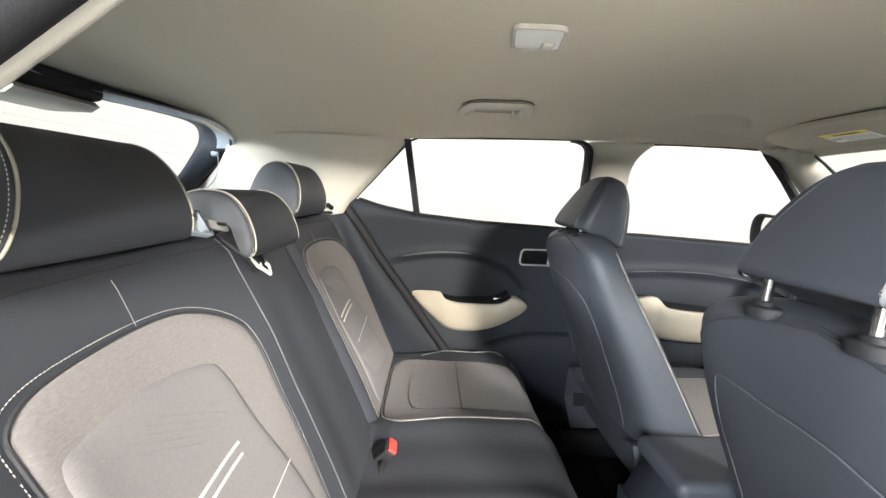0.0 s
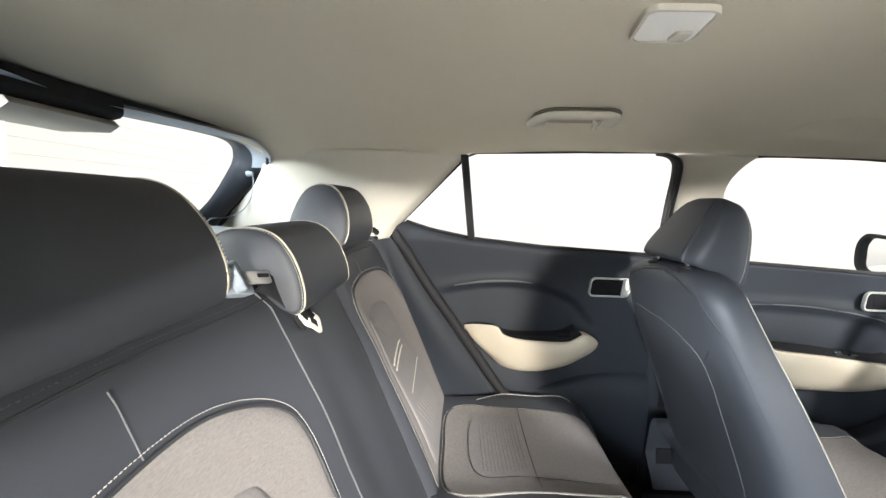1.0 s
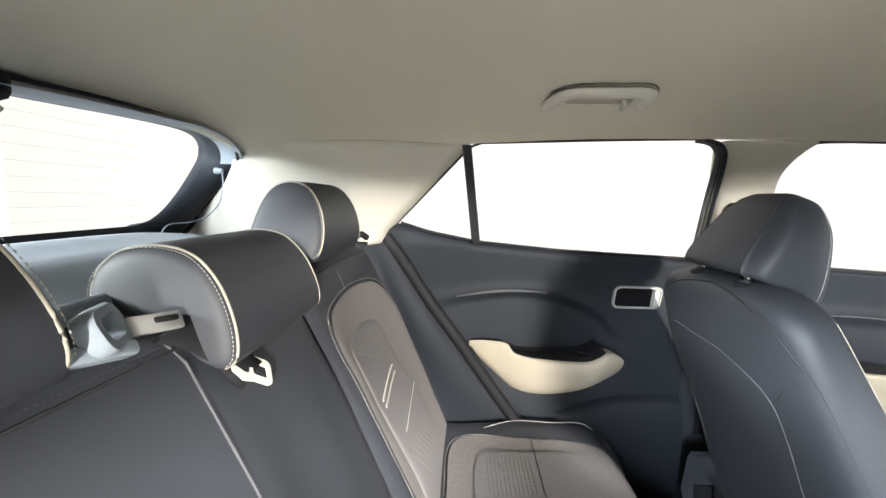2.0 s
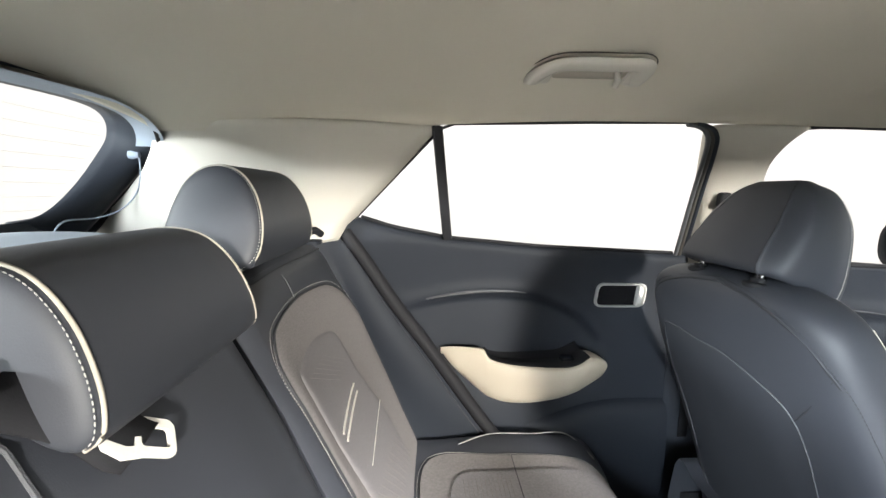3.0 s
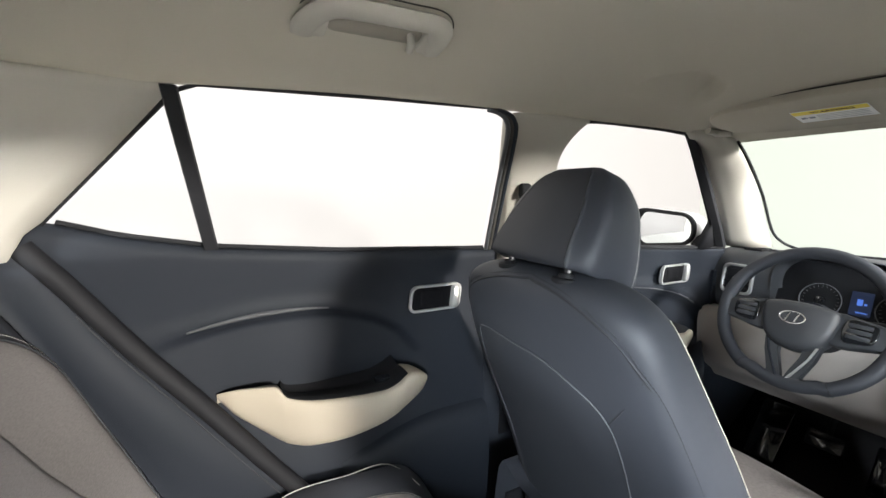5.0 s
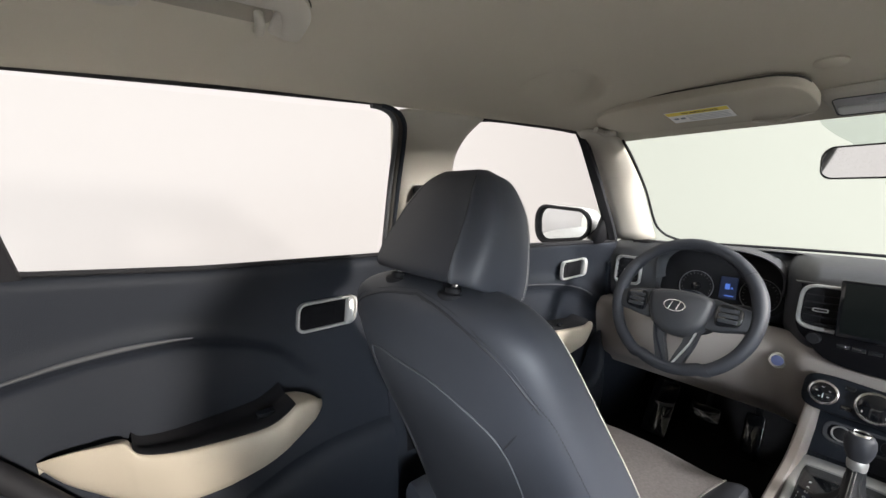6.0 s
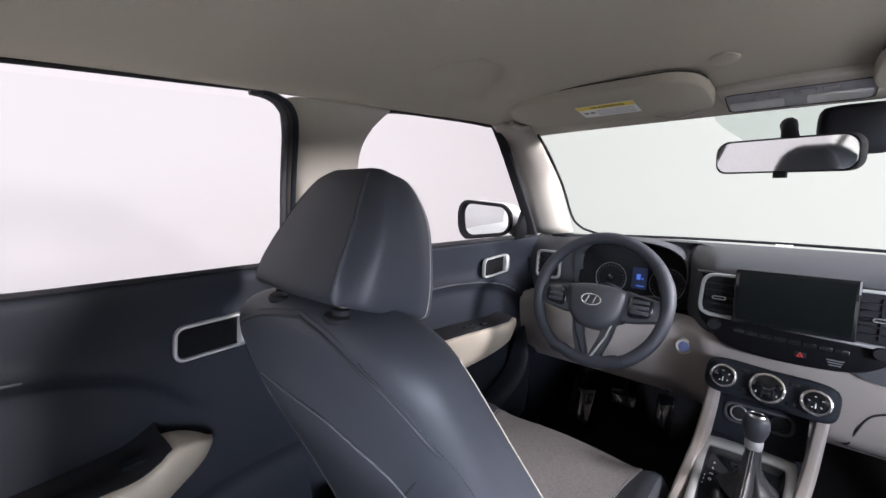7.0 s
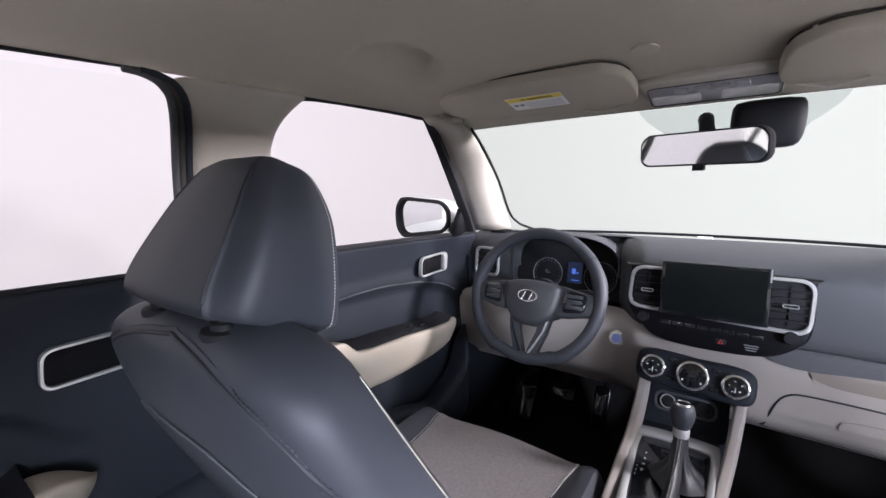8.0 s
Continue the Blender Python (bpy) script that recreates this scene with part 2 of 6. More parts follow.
def plate(outline, depth, m, edge=0.002, bm=None):
    """A plate in m's xy plane from an outline, with a softened front edge; it rises to +z."""
    bm = bm or bmesh.new()
    cx = sum(p[0] for p in outline) / len(outline)
    cy = sum(p[1] for p in outline) / len(outline)

    def ring(k, z):
        out = []
        for x, y in outline:
            d = math.hypot(x - cx, y - cy) or 1
            f = max(0.0, 1 - k / d)
            out.append(m @ Vector((cx + (x - cx) * f, cy + (y - cy) * f, z)))
        return out

    return grid([ring(0, 0), ring(0, depth - edge), ring(edge * 0.4, depth - edge * 0.35), ring(edge, depth)], bm, True, True)


def frame_ring(outer, inner, depth, m, bm=None):
    """A flat ring between two outlines with as many points, depth thick, with softened front edges."""
    bm = bm or bmesh.new()
    mid = [((a[0] * 0.82 + b[0] * 0.18), (a[1] * 0.82 + b[1] * 0.18)) for a, b in zip(outer, inner)]
    mid2 = [((a[0] * 0.18 + b[0] * 0.82), (a[1] * 0.18 + b[1] * 0.82)) for a, b in zip(outer, inner)]
    rows = [[m @ Vector((*p, z)) for p in r] for r, z in ((outer, 0), (outer, depth * 0.8), (mid, depth), (mid2, depth), (inner, depth * 0.8), (inner, 0))]
    rows.append(rows[0])
    grid(rows, bm, True)
    bmesh.ops.remove_doubles(bm, verts=bm.verts, dist=1e-6)
    return bm


def disc(m, r, depth, n=24, edge=0.0015, bm=None):
    return plate([(r * math.cos(i * 2 * math.pi / n), r * math.sin(i * 2 * math.pi / n)) for i in range(n)], depth, m, edge, bm)


def patch(outline, place, rings=8, lift=0.003):
    """A cloth or leather panel laid on a surface: outline in the surface's own two coordinates, place(u, v, lift)."""
    cu = sum(p[0] for p in outline) / len(outline)
    cv = sum(p[1] for p in outline) / len(outline)
    bm = bmesh.new()
    rows = []
    for k in range(rings + 1):
        f = 1 - k / rings * 0.999
        rows.append([place(cu + (u - cu) * f, cv + (v - cv) * f, lift) for u, v in outline])
    low = [place(u, v, -0.004) for u, v in outline]
    grid([low] + rows, bm, True)
    return bm


def pillow(outline, place, height, sunk=-0.003, centre=None):
    """A padded panel: its edge sinks into a fold, its middle stands proud."""
    cu, cv = centre or (sum(p[0] for p in outline) / len(outline), sum(p[1] for p in outline) / len(outline))
    rows = []
    for f, k in ((1.0, -0.5), (1.0, 0.0), (0.985, 0.30), (0.965, 0.55), (0.94, 0.74), (0.90, 0.89), (0.84, 0.97), (0.75, 1.0), (0.6, 1.0), (0.45, 1.0), (0.3, 1.0), (0.15, 1.0), (0.001, 1.0)):
        rows.append([place(cu + (u - cu) * f, cv + (v - cv) * f, sunk + (height - sunk) * k) for u, v in outline])
    return grid(rows, None, True)


def stitches(line, place, step=0.006, w=0.0016, lift=0.004, share=0.62, bm=None):
    """Short raised threads along a line on a surface."""
    bm = bm or bmesh.new()
    P = [place(u, v, lift) for u, v in line]
    total, run = 0.0, []
    for a, b in zip(P, P[1:]):
        run.append((total, a, b, (b - a).length))
        total += (b - a).length

    def at(s):
        for s0, a, b, l in run:
            if s <= s0 + l and l > 0:
                return a + (b - a) * ((s - s0) / l)
        return P[-1]

    s = 0.0
    while s + step < total:
        a, b = at(s), at(s + step * share)
        tube([a, (a + b) / 2, b], [w * 0.6, w, w * 0.6], 5, bm)
        s += step
    return bm


def lathe(profile, m, n=24, bm=None):
    """Turn (radius, height) points about m's z axis."""
    bm = bm or bmesh.new()
    rows = [[m @ Vector((r * math.cos(k * 2 * math.pi / n), r * math.sin(k * 2 * math.pi / n), z)) for k in range(n)] for r, z in profile]
    return grid(rows, bm, True, True)


MIRROR_Y = Matrix.Diagonal((1, -1, 1, 1))


def writing(name, text, size, m, material, parent):
    """Raised words with the built-in font, as a mesh part."""
    cu = bpy.data.curves.new(name, "FONT")
    cu.body, cu.size, cu.extrude, cu.align_x, cu.align_y = text, size, 0.0003, "CENTER", "CENTER"
    tmp = new(name, cu)
    me = bpy.data.meshes.new_from_object(tmp.evaluated_get(bpy.context.evaluated_depsgraph_get()))
    bpy.data.objects.remove(tmp)
    me.materials.clear()
    me.materials.append(material)
    me.transform(m)
    ob = new(name, me)
    ob.parent = parent
    ob.matrix_parent_inverse = parent.matrix_basis.inverted()
    return ob


# ---- the photo booth round the car ----
def slab(name, c, s, material, label, category="wall"):
    ob = part(name, box(c, s), material, None, smooth=False)
    return tagged(ob, label, category, kind="structure")


slab("booth_floor", (0.95, -2.45, -0.05), (12.5, 13.3, 0.1), FLOORWHITE, "smooth pale grey painted studio floor", "floor")
slab("wall_left", (0.95, 4.2, 2.1), (12.5, 0.1, 4.2), WALL_LEFT, "self-glowing rose white studio wall")
# this wall is out of view; its glow is added light for the cabin
slab("wall_right", (0.95, -9.1, 2.1), (12.5, 0.1, 4.2), WALL_RIGHT, "unseen self-glowing cool white studio wall")
slab("wall_front", (7.25, -2.45, 2.1), (0.1, 13.2, 4.2), WALL_FRONT, "self-glowing pale green white studio wall")
slab("wall_rear", (-5.35, -2.45, 2.1), (0.1, 13.2, 4.2), WALL_REAR, "self-glowing warm white studio wall")
# ceiling out of view, its glow added to light the cabin from above
slab("ceiling", (0.95, -2.45, 4.25), (12.5, 13.3, 0.1), CEILGLOW, "unseen studio ceiling, made to glow as added light", "ceiling")

# ---- headliner, floor, pillars ----
ROOF_C = [(-0.60, 1.352), (-0.53, 1.362), (-0.45, 1.392), (-0.3, 1.430), (0.0, 1.452), (0.3, 1.458), (0.6, 1.452), (0.85, 1.43), (1.02, 1.402), (1.12, 1.385), (1.2, 1.366), (1.28, 1.342)]
ROOF_E = [(-0.60, 1.318), (-0.33, 1.328), (0.0, 1.345), (0.3, 1.358), (0.8, 1.360), (1.1, 1.357), (1.28, 1.338)]
ROOF_W = [(-0.60, 0.56), (-0.33, 0.56), (0.0, 0.553), (0.4, 0.545), (1.1, 0.545), (1.28, 0.52)]


def roof(x, v, drop=0.0):
    """A point of the headliner: v from -1 (right edge) to 1 (left edge)."""
    e, c, w = cat1(ROOF_E, x), cat1(ROOF_C, x), cat1(ROOF_W, x)
    a = abs(v)
    y = w * math.sin(a * math.pi / 2) ** 0.9
    z = e + (c - e) * max(0.0, 1 - (y / w) ** 2.6) ** 0.62
    return Vector((x, math.copysign(y, v), z - drop))


def roof_z(x, y):
    e, c, w = cat1(ROOF_E, x), cat1(ROOF_C, x), cat1(ROOF_W, x)
    return e + (c - e) * max(0.0, 1 - min(1.0, abs(y) / w) ** 2.6) ** 0.62


def build_headliner():
    # two shallow arched pockets over the front doors, pressed into the cloth
    def pressed(p):
        x, y, z = p
        k = 0.0
        u, w = (x - 0.865) / 0.105, (0.475 - y) / 0.125
        if y > 0.3 and abs(u) < 1 and w > 0:
            edge = (1 - abs(u) ** 2.6) ** 0.5
            k = 0.024 * soft((edge - w) / 0.12) * max(0.0, min(1.0, w / 0.6)) * soft((1 - abs(u)) / 0.3)
        return Vector((x, y, z + k))
    rows = []
    n = 190
    for i in range(n + 1):
        x = lerp(-0.552, 1.28, i / n)
        rows.append([pressed(roof(x, v / 64)) for v in range(-64, 65)])
    ob = part("headliner", grid(rows), LINER)
    thick(ob, 0.02, (0, 0, 1))
    tagged(ob, "greige knit headliner with a shallow arched pocket", "ceiling", kind="structure")
    # the outer roof skin
    rows = [[Vector((x, 0.66 * v, lin1(ROOF_C, x) + 0.07 - 0.05 * abs(v) ** 3)) for v in (-1, -0.7, -0.35, 0, 0.35, 0.7, 1)] for x in [lerp(-0.66, 1.31, i / 16) for i in range(17)]]
    ob = part("roof_skin", grid(rows), PAINTWHITE)
    thick(ob, 0.01, (0, 0, 1))
    tagged(ob, "painted steel car roof over the cabin", "roof", kind="structure")


build_headliner()


def coons(a, b, n, bulge=None):
    """Rows from curve a to curve b (same number of points)."""
    rows = []
    for i in range(n + 1):
        k = i / n
        row = []
        for p, q in zip(a, b):
            r = Vector(p).lerp(Vector(q), k)
            if bulge:
                r = r + bulge(k, r)
            row.append(r)
        rows.append(row)
    return rows


def line(pts, n):
    """n + 1 even points along a polyline."""
    P = [Vector(p) for p in pts]
    ls = [(b - a).length for a, b in zip(P, P[1:])]
    tot = sum(ls)
    out = []
    for i in range(n + 1):
        s = tot * i / n
        for (a, b), l in zip(zip(P, P[1:]), ls):
            if s <= l + 1e-9:
                out.append(a.lerp(b, min(1, s / l if l else 0)))
                break
            s -= l
    return out


def both_sides(ob):
    return copy_thing(ob, MIRROR_Y @ ob.matrix_basis)


def build_pillars():
    # C pillar: from the quarter window back to the tailgate opening
    front = line([(-0.222, 0.655, 1.100), (-0.20, 0.652, 1.137), (-0.178, 0.648, 1.155), (-0.08, 0.60, 1.255), (0.003, 0.556, 1.342)], 24)
    rear = line([(-0.80, 0.65, 1.00), (-0.712, 0.612, 1.137), (-0.650, 0.606, 1.195), (-0.606, 0.602, 1.245), (-0.576, 0.590, 1.295), (-0.563, 0.574, 1.326), (-0.556, 0.556, 1.340)], 24)
    ob = part("c_pillar_trim", grid(coons(front, rear, 16, lambda k, r: Vector((0, -0.02 * math.sin(math.pi * k), 0)))), TRIM)
    thick(ob, 0.02, (0, 1, 0))
    tagged(ob, "smooth greige plastic rear pillar trim", "pillar trim", kind="structure")
    # right C pillar: trimmed to the open doorway
    lip = [(-0.36, -0.64, 1.02), (-0.27, -0.585, 1.105), (-0.19, -0.556, 1.163), (-0.117, -0.55, 1.215), (-0.059, -0.55, 1.256), (0.0, -0.55, 1.298), (0.05, -0.55, 1.333), (0.09, -0.552, 1.350)]
    front = line(lip, 24)
    rear = [Vector((p.x, -p.y, p.z)) for p in rear]
    ob = part("c_pillar_trim", grid(coons(front, rear, 16, lambda k, r: Vector((0, 0.02 * math.sin(math.pi * k), 0)))), TRIM)
    thick(ob, 0.003, (0, -1, 0))
    tagged(ob, "smooth greige plastic rear pillar trim beside the open doorway", "pillar trim", kind="structure")
    ob = part("pillar_edge", tube(spline([Vector(p) + Vector((-0.002, -0.004, 0.003)) for p in lip], 5), 0.0045, 8), TRIM)
    tagged(ob, "rounded greige edge of the rear pillar trim", "trim", kind="structure")
    edge = lip + [(0.3, -0.556, 1.362), (0.55, -0.556, 1.362)]
    ob = part("doorway_seal", tube(spline([Vector(p) + Vector((-0.003, -0.030, 0.0045)) for p in edge], 5), 0.016, 12), BLACK)
    tagged(ob, "black rubber seal round the open rear doorway", "seal", kind="structure")
    ob = part("doorway_frame", tube(spline([Vector(p) + Vector((-0.014, -0.052, 0.020)) for p in edge], 5), 0.024, 12), PLASTIC)
    tagged(ob, "dark painted frame of the open rear doorway", "trim", kind="structure")
    # B pillar between the doors
    rows = []
    for k in range(17):
        t = k / 16
        z = lerp(1.03, 1.358, t)
        yo = lerp(0.70, 0.562, t)
        xr = lerp(0.640, 0.568, t)
        xf = lerp(0.745, 0.722, min(1, t / 0.75)) + 0.055 * max(0, (t - 0.72) / 0.28) ** 2.2
        rows.append([Vector((lerp(xr, xf, f), yo + d, z)) for f, d in ((0.0, 0.03), (0.0, 0.0), (0.06, -0.014), (0.25, -0.022), (0.5, -0.024), (0.75, -0.022), (0.94, -0.014), (1.0, 0.0), (1.0, 0.03))])
    rows = dense(rows, 3, 2, False)
    ob = part("b_pillar_trim", grid(rows), TRIM)
    thick(ob, 0.004, (0, 1, 0))
    tagged(ob, "greige plastic centre pillar trim between the doors", "pillar trim", kind="structure")
    both_sides(ob)
    # dark lower B pillar
    rows = [[Vector((x, y, z)) for x, y in ((0.60, 0.76), (0.60, 0.69), (0.63, 0.665), (0.69, 0.665), (0.72, 0.69), (0.72, 0.76))] for z in (0.32, 0.7, 1.035)]
    ob = part("b_pillar_lower", grid(rows), PLASTIC)
    tagged(ob, "dark plastic lower centre pillar", "pillar trim", kind="structure")
    both_sides(ob)
    # A pillar, from the roof's front corner down to the dashboard
    a = line([(1.10, 0.552, 1.362), (1.20, 0.572, 1.315), (1.33, 0.598, 1.20), (1.46, 0.625, 1.04)], 14)
    b = line([(1.23, 0.50, 1.345), (1.306, 0.506, 1.30), (1.427, 0.522, 1.20), (1.49, 0.530, 1.12), (1.559, 0.534, 1.04)], 14)
    ob = part("a_pillar_trim", grid(coons(a, b, 6, lambda k, r: Vector((-0.02, -0.022, 0)) * math.sin(math.pi * k))), TRIM)
    thick(ob, 0.010, (1, 1, 0.3))
    tagged(ob, "slanting greige windscreen pillar trim", "pillar trim", kind="structure")
    both_sides(ob)


build_pillars()


def build_floor():
    rows = []
    for i in range(41):
        x = lerp(-0.95, 1.85, i / 40)
        r = []
        for j in range(31):
            y = lerp(-0.74, 0.74, j / 30)
            z = 0.32 + 0.13 * math.exp(-(y / 0.10) ** 4) + (0.22 * max(0, (x - 1.5) / 0.35) ** 1.5 if x > 1.5 else 0)
            if x < 0.05:
                z += 0.10 * min(1, (0.05 - x) / 0.15)
            r.append(Vector((x, y, z)))
        rows.append(r)
    ob = part("floor", grid(rows), CARPET)
    thick(ob, 0.03, (0, 0, -1))
    tagged(ob, "black carpeted car floor with a raised tunnel", "floor", kind="structure")
    ob = part("bulkhead", box((1.88, 0, 0.63), (0.03, 1.5, 0.68)), CARPET)
    tagged(ob, "dark front bulkhead under the windscreen", "wall", kind="structure")
    for s in (1, -1):
        ob = part("sill_panel", box((0.45, s * 0.775, 0.30), (2.85, 0.07, 0.16)), PLASTIC)
        bevelled(ob, 0.02)
        tagged(ob, "dark plastic door sill", "sill", kind="structure")


build_floor()


def build_kick_panels():
    for s in (1, -1):
        ob = part("kick_panel", box((1.66, s * 0.645, 0.63), (0.46, 0.03, 0.66)), PLASTIC)
        tagged(ob, "dark footwell side panel", "side panel", kind="structure")


build_kick_panels()


# ---- rear hatch ----
def build_hatch():
    outer_l = [(-0.580, 0.0, 1.350), (-0.548, 0.12, 1.353), (-0.530, 0.30, 1.356), (-0.530, 0.42, 1.356), (-0.543, 0.52, 1.339), (-0.566, 0.588, 1.311), (-0.600, 0.622, 1.272), (-0.635, 0.628, 1.232), (-0.690, 0.618, 1.166), (-0.76, 0.60, 1.08)]
    inner_l = [(-0.655, 0.0, 1.345), (-0.655, 0.20, 1.353), (-0.653, 0.36, 1.360), (-0.653, 0.51, 1.362), (-0.656, 0.574, 1.348), (-0.664, 0.592, 1.312), (-0.674, 0.570, 1.268), (-0.687, 0.528, 1.210), (-0.698, 0.475, 1.163), (-0.702, 0.42, 1.148)]
    o, n = spline(outer_l, 5), spline(inner_l, 5)
    mirrored = lambda c: [Vector((p.x, -p.y, p.z)) for p in reversed(c[1:])]
    O, I = mirrored(o) + o, mirrored(n) + n
    hatch = thing("tailgate", (-0.7, 0, 1.0), "tailgate with dark plastic trim round its window", "tailgate")
    rows = coons(O, I, 6, lambda k, r: Vector((0.018, 0, 0)) * math.sin(math.pi * k))
    thick(part("window_surround", grid(rows), PLASTIC, hatch), 0.012, (-1, 0, 0))
    # pale strip along the top: a reflection given as matte colour
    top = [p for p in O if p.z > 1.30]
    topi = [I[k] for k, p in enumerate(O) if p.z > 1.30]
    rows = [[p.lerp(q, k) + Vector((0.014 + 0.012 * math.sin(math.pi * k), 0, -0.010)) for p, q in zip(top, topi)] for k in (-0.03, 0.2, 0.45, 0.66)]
    part("upper_strip", grid(rows), SHELFGREY, hatch, "pale grey top strip with its reflection painted in")
    # pane, lower panel
    part("lower_surround", grid([[Vector((-0.702, p, 1.15)) for p in (-0.44, 0, 0.44)], [Vector((-0.69, p, 1.135)) for p in (-0.46, 0, 0.46)], [Vector((-0.70, p, 1.06)) for p in (-0.6, 0, 0.6)]]), PLASTIC, hatch)
    part("pane", grid([[Vector((p.x, -p.y, p.z)) for p in n[1:]], n[1:]]), PRIVACY, hatch, "tinted rear window").visible_shadow = False
    # heater wires of the rear window
    for z in [1.17 + 0.0235 * k for k in range(8)]:
        f = (z - 1.148) / 0.214
        half = 0.462 + 0.125 * min(1.0, f * 1.25)
        part("heater_wire", tube([(lerp(-0.702, -0.653, f) + 0.002, y, z) for y in (-half, 0, half)], 0.00015, 4), HEATER, hatch)
    part("lower_panel", box((-0.78, 0, 0.72), (0.05, 1.30, 0.68)), PLASTIC, hatch)
    # weather strip round the opening
    for s in (1, -1):
        part("weather_strip", tube([p + Vector((0.008, -0.004 * s, -0.002)) for p in O if p.y * s > 0 and p.z < 1.325], 0.006, 6), BLACK, hatch)
    # black box with a pale lid at the top middle of the window
    rows = []
    for y, sc in ((-0.11, 0.82), (-0.10, 0.97), (-0.09, 1.0), (0.065, 1.0), (0.078, 0.97), (0.086, 0.82)):
        rows.append([Vector((-0.60 + dx * sc, y, 1.343 + dz * sc)) for dx, dz in ((-0.05, 0.028), (0.035, 0.028), (0.05, 0.018), (0.052, -0.012), (0.04, -0.022), (-0.05, -0.022))])
    bx = part("lamp_box", grid(rows, None, True, True), BLACK, hatch, "black plastic housing", sub=1)
    rows = [[Vector((-0.60 + dx, y, 1.318 + dz)) for dx, dz in ((-0.05, 0.004), (0.038, 0.004), (0.045, -0.004), (0.03, -0.014), (-0.05, -0.014))] for y in (-0.09, -0.08, 0.055, 0.07)]
    part("lid", grid(rows, None, True, True), TRIM, bx, "greige plastic lid")
    # lifting pins and cords of the shelf
    for s in (1, -1):
        pin = part("cord_pin", lathe([(0.009, 0), (0.009, 0.006), (0.006, 0.012), (0.006, 0.018), (0.0, 0.02)], Matrix.Translation((-0.625, s * 0.598, 1.277)) @ Matrix.Rotation(radians(90), 4, "Y")), SHELFGREY, hatch)
        pts = spline([(-0.608, s * 0.598, 1.275), (-0.61, s * 0.602, 1.24), (-0.62, s * 0.60, 1.20), (-0.635, s * 0.575, 1.168), (-0.65, s * 0.53, 1.153), (-0.66, s * 0.47, 1.150), (-0.66, s * 0.44, 1.125)], 6)
        part("cord", tube(pts, 0.0015, 6), SHELFGREY, pin)
    return hatch


build_hatch()


def build_shelf():
    shelf = thing("parcel_shelf", (-0.55, 0, 1.09), "blue grey cloth parcel shelf behind the rear seat", "parcel shelf")
    rows = []
    for i in range(15):
        x = lerp(-0.34, -0.672, i / 14)
        rows.append([Vector((x, y, 1.102 + 0.040 * max(0.0, min(1.0, (-0.40 - x) / 0.22)) ** 0.8 - 0.05 * (abs(y) / 0.62) ** 6 + 0.012 * math.exp(-((x + 0.50) / 0.05) ** 2))) for y in [lerp(-0.60, 0.60, j / 24) for j in range(25)]])
    thick(part("board", grid(rows), SHELFGREY, shelf), 0.02, (0, 0, -1))
    part("front_lip", tube([(-0.345, -0.58, 1.105), (-0.345, 0, 1.115), (-0.345, 0.58, 1.105)], 0.012, 8), SHELFGREY, shelf)
    for s in (1, -1):
        ob = part("shelf_support", box((-0.56, s * 0.655, 0.90), (0.5, 0.09, 0.42)), PLASTIC)
        bevelled(ob, 0.02)
        tagged(ob, "dark plastic luggage side panel", "side panel", kind="structure")


build_shelf()


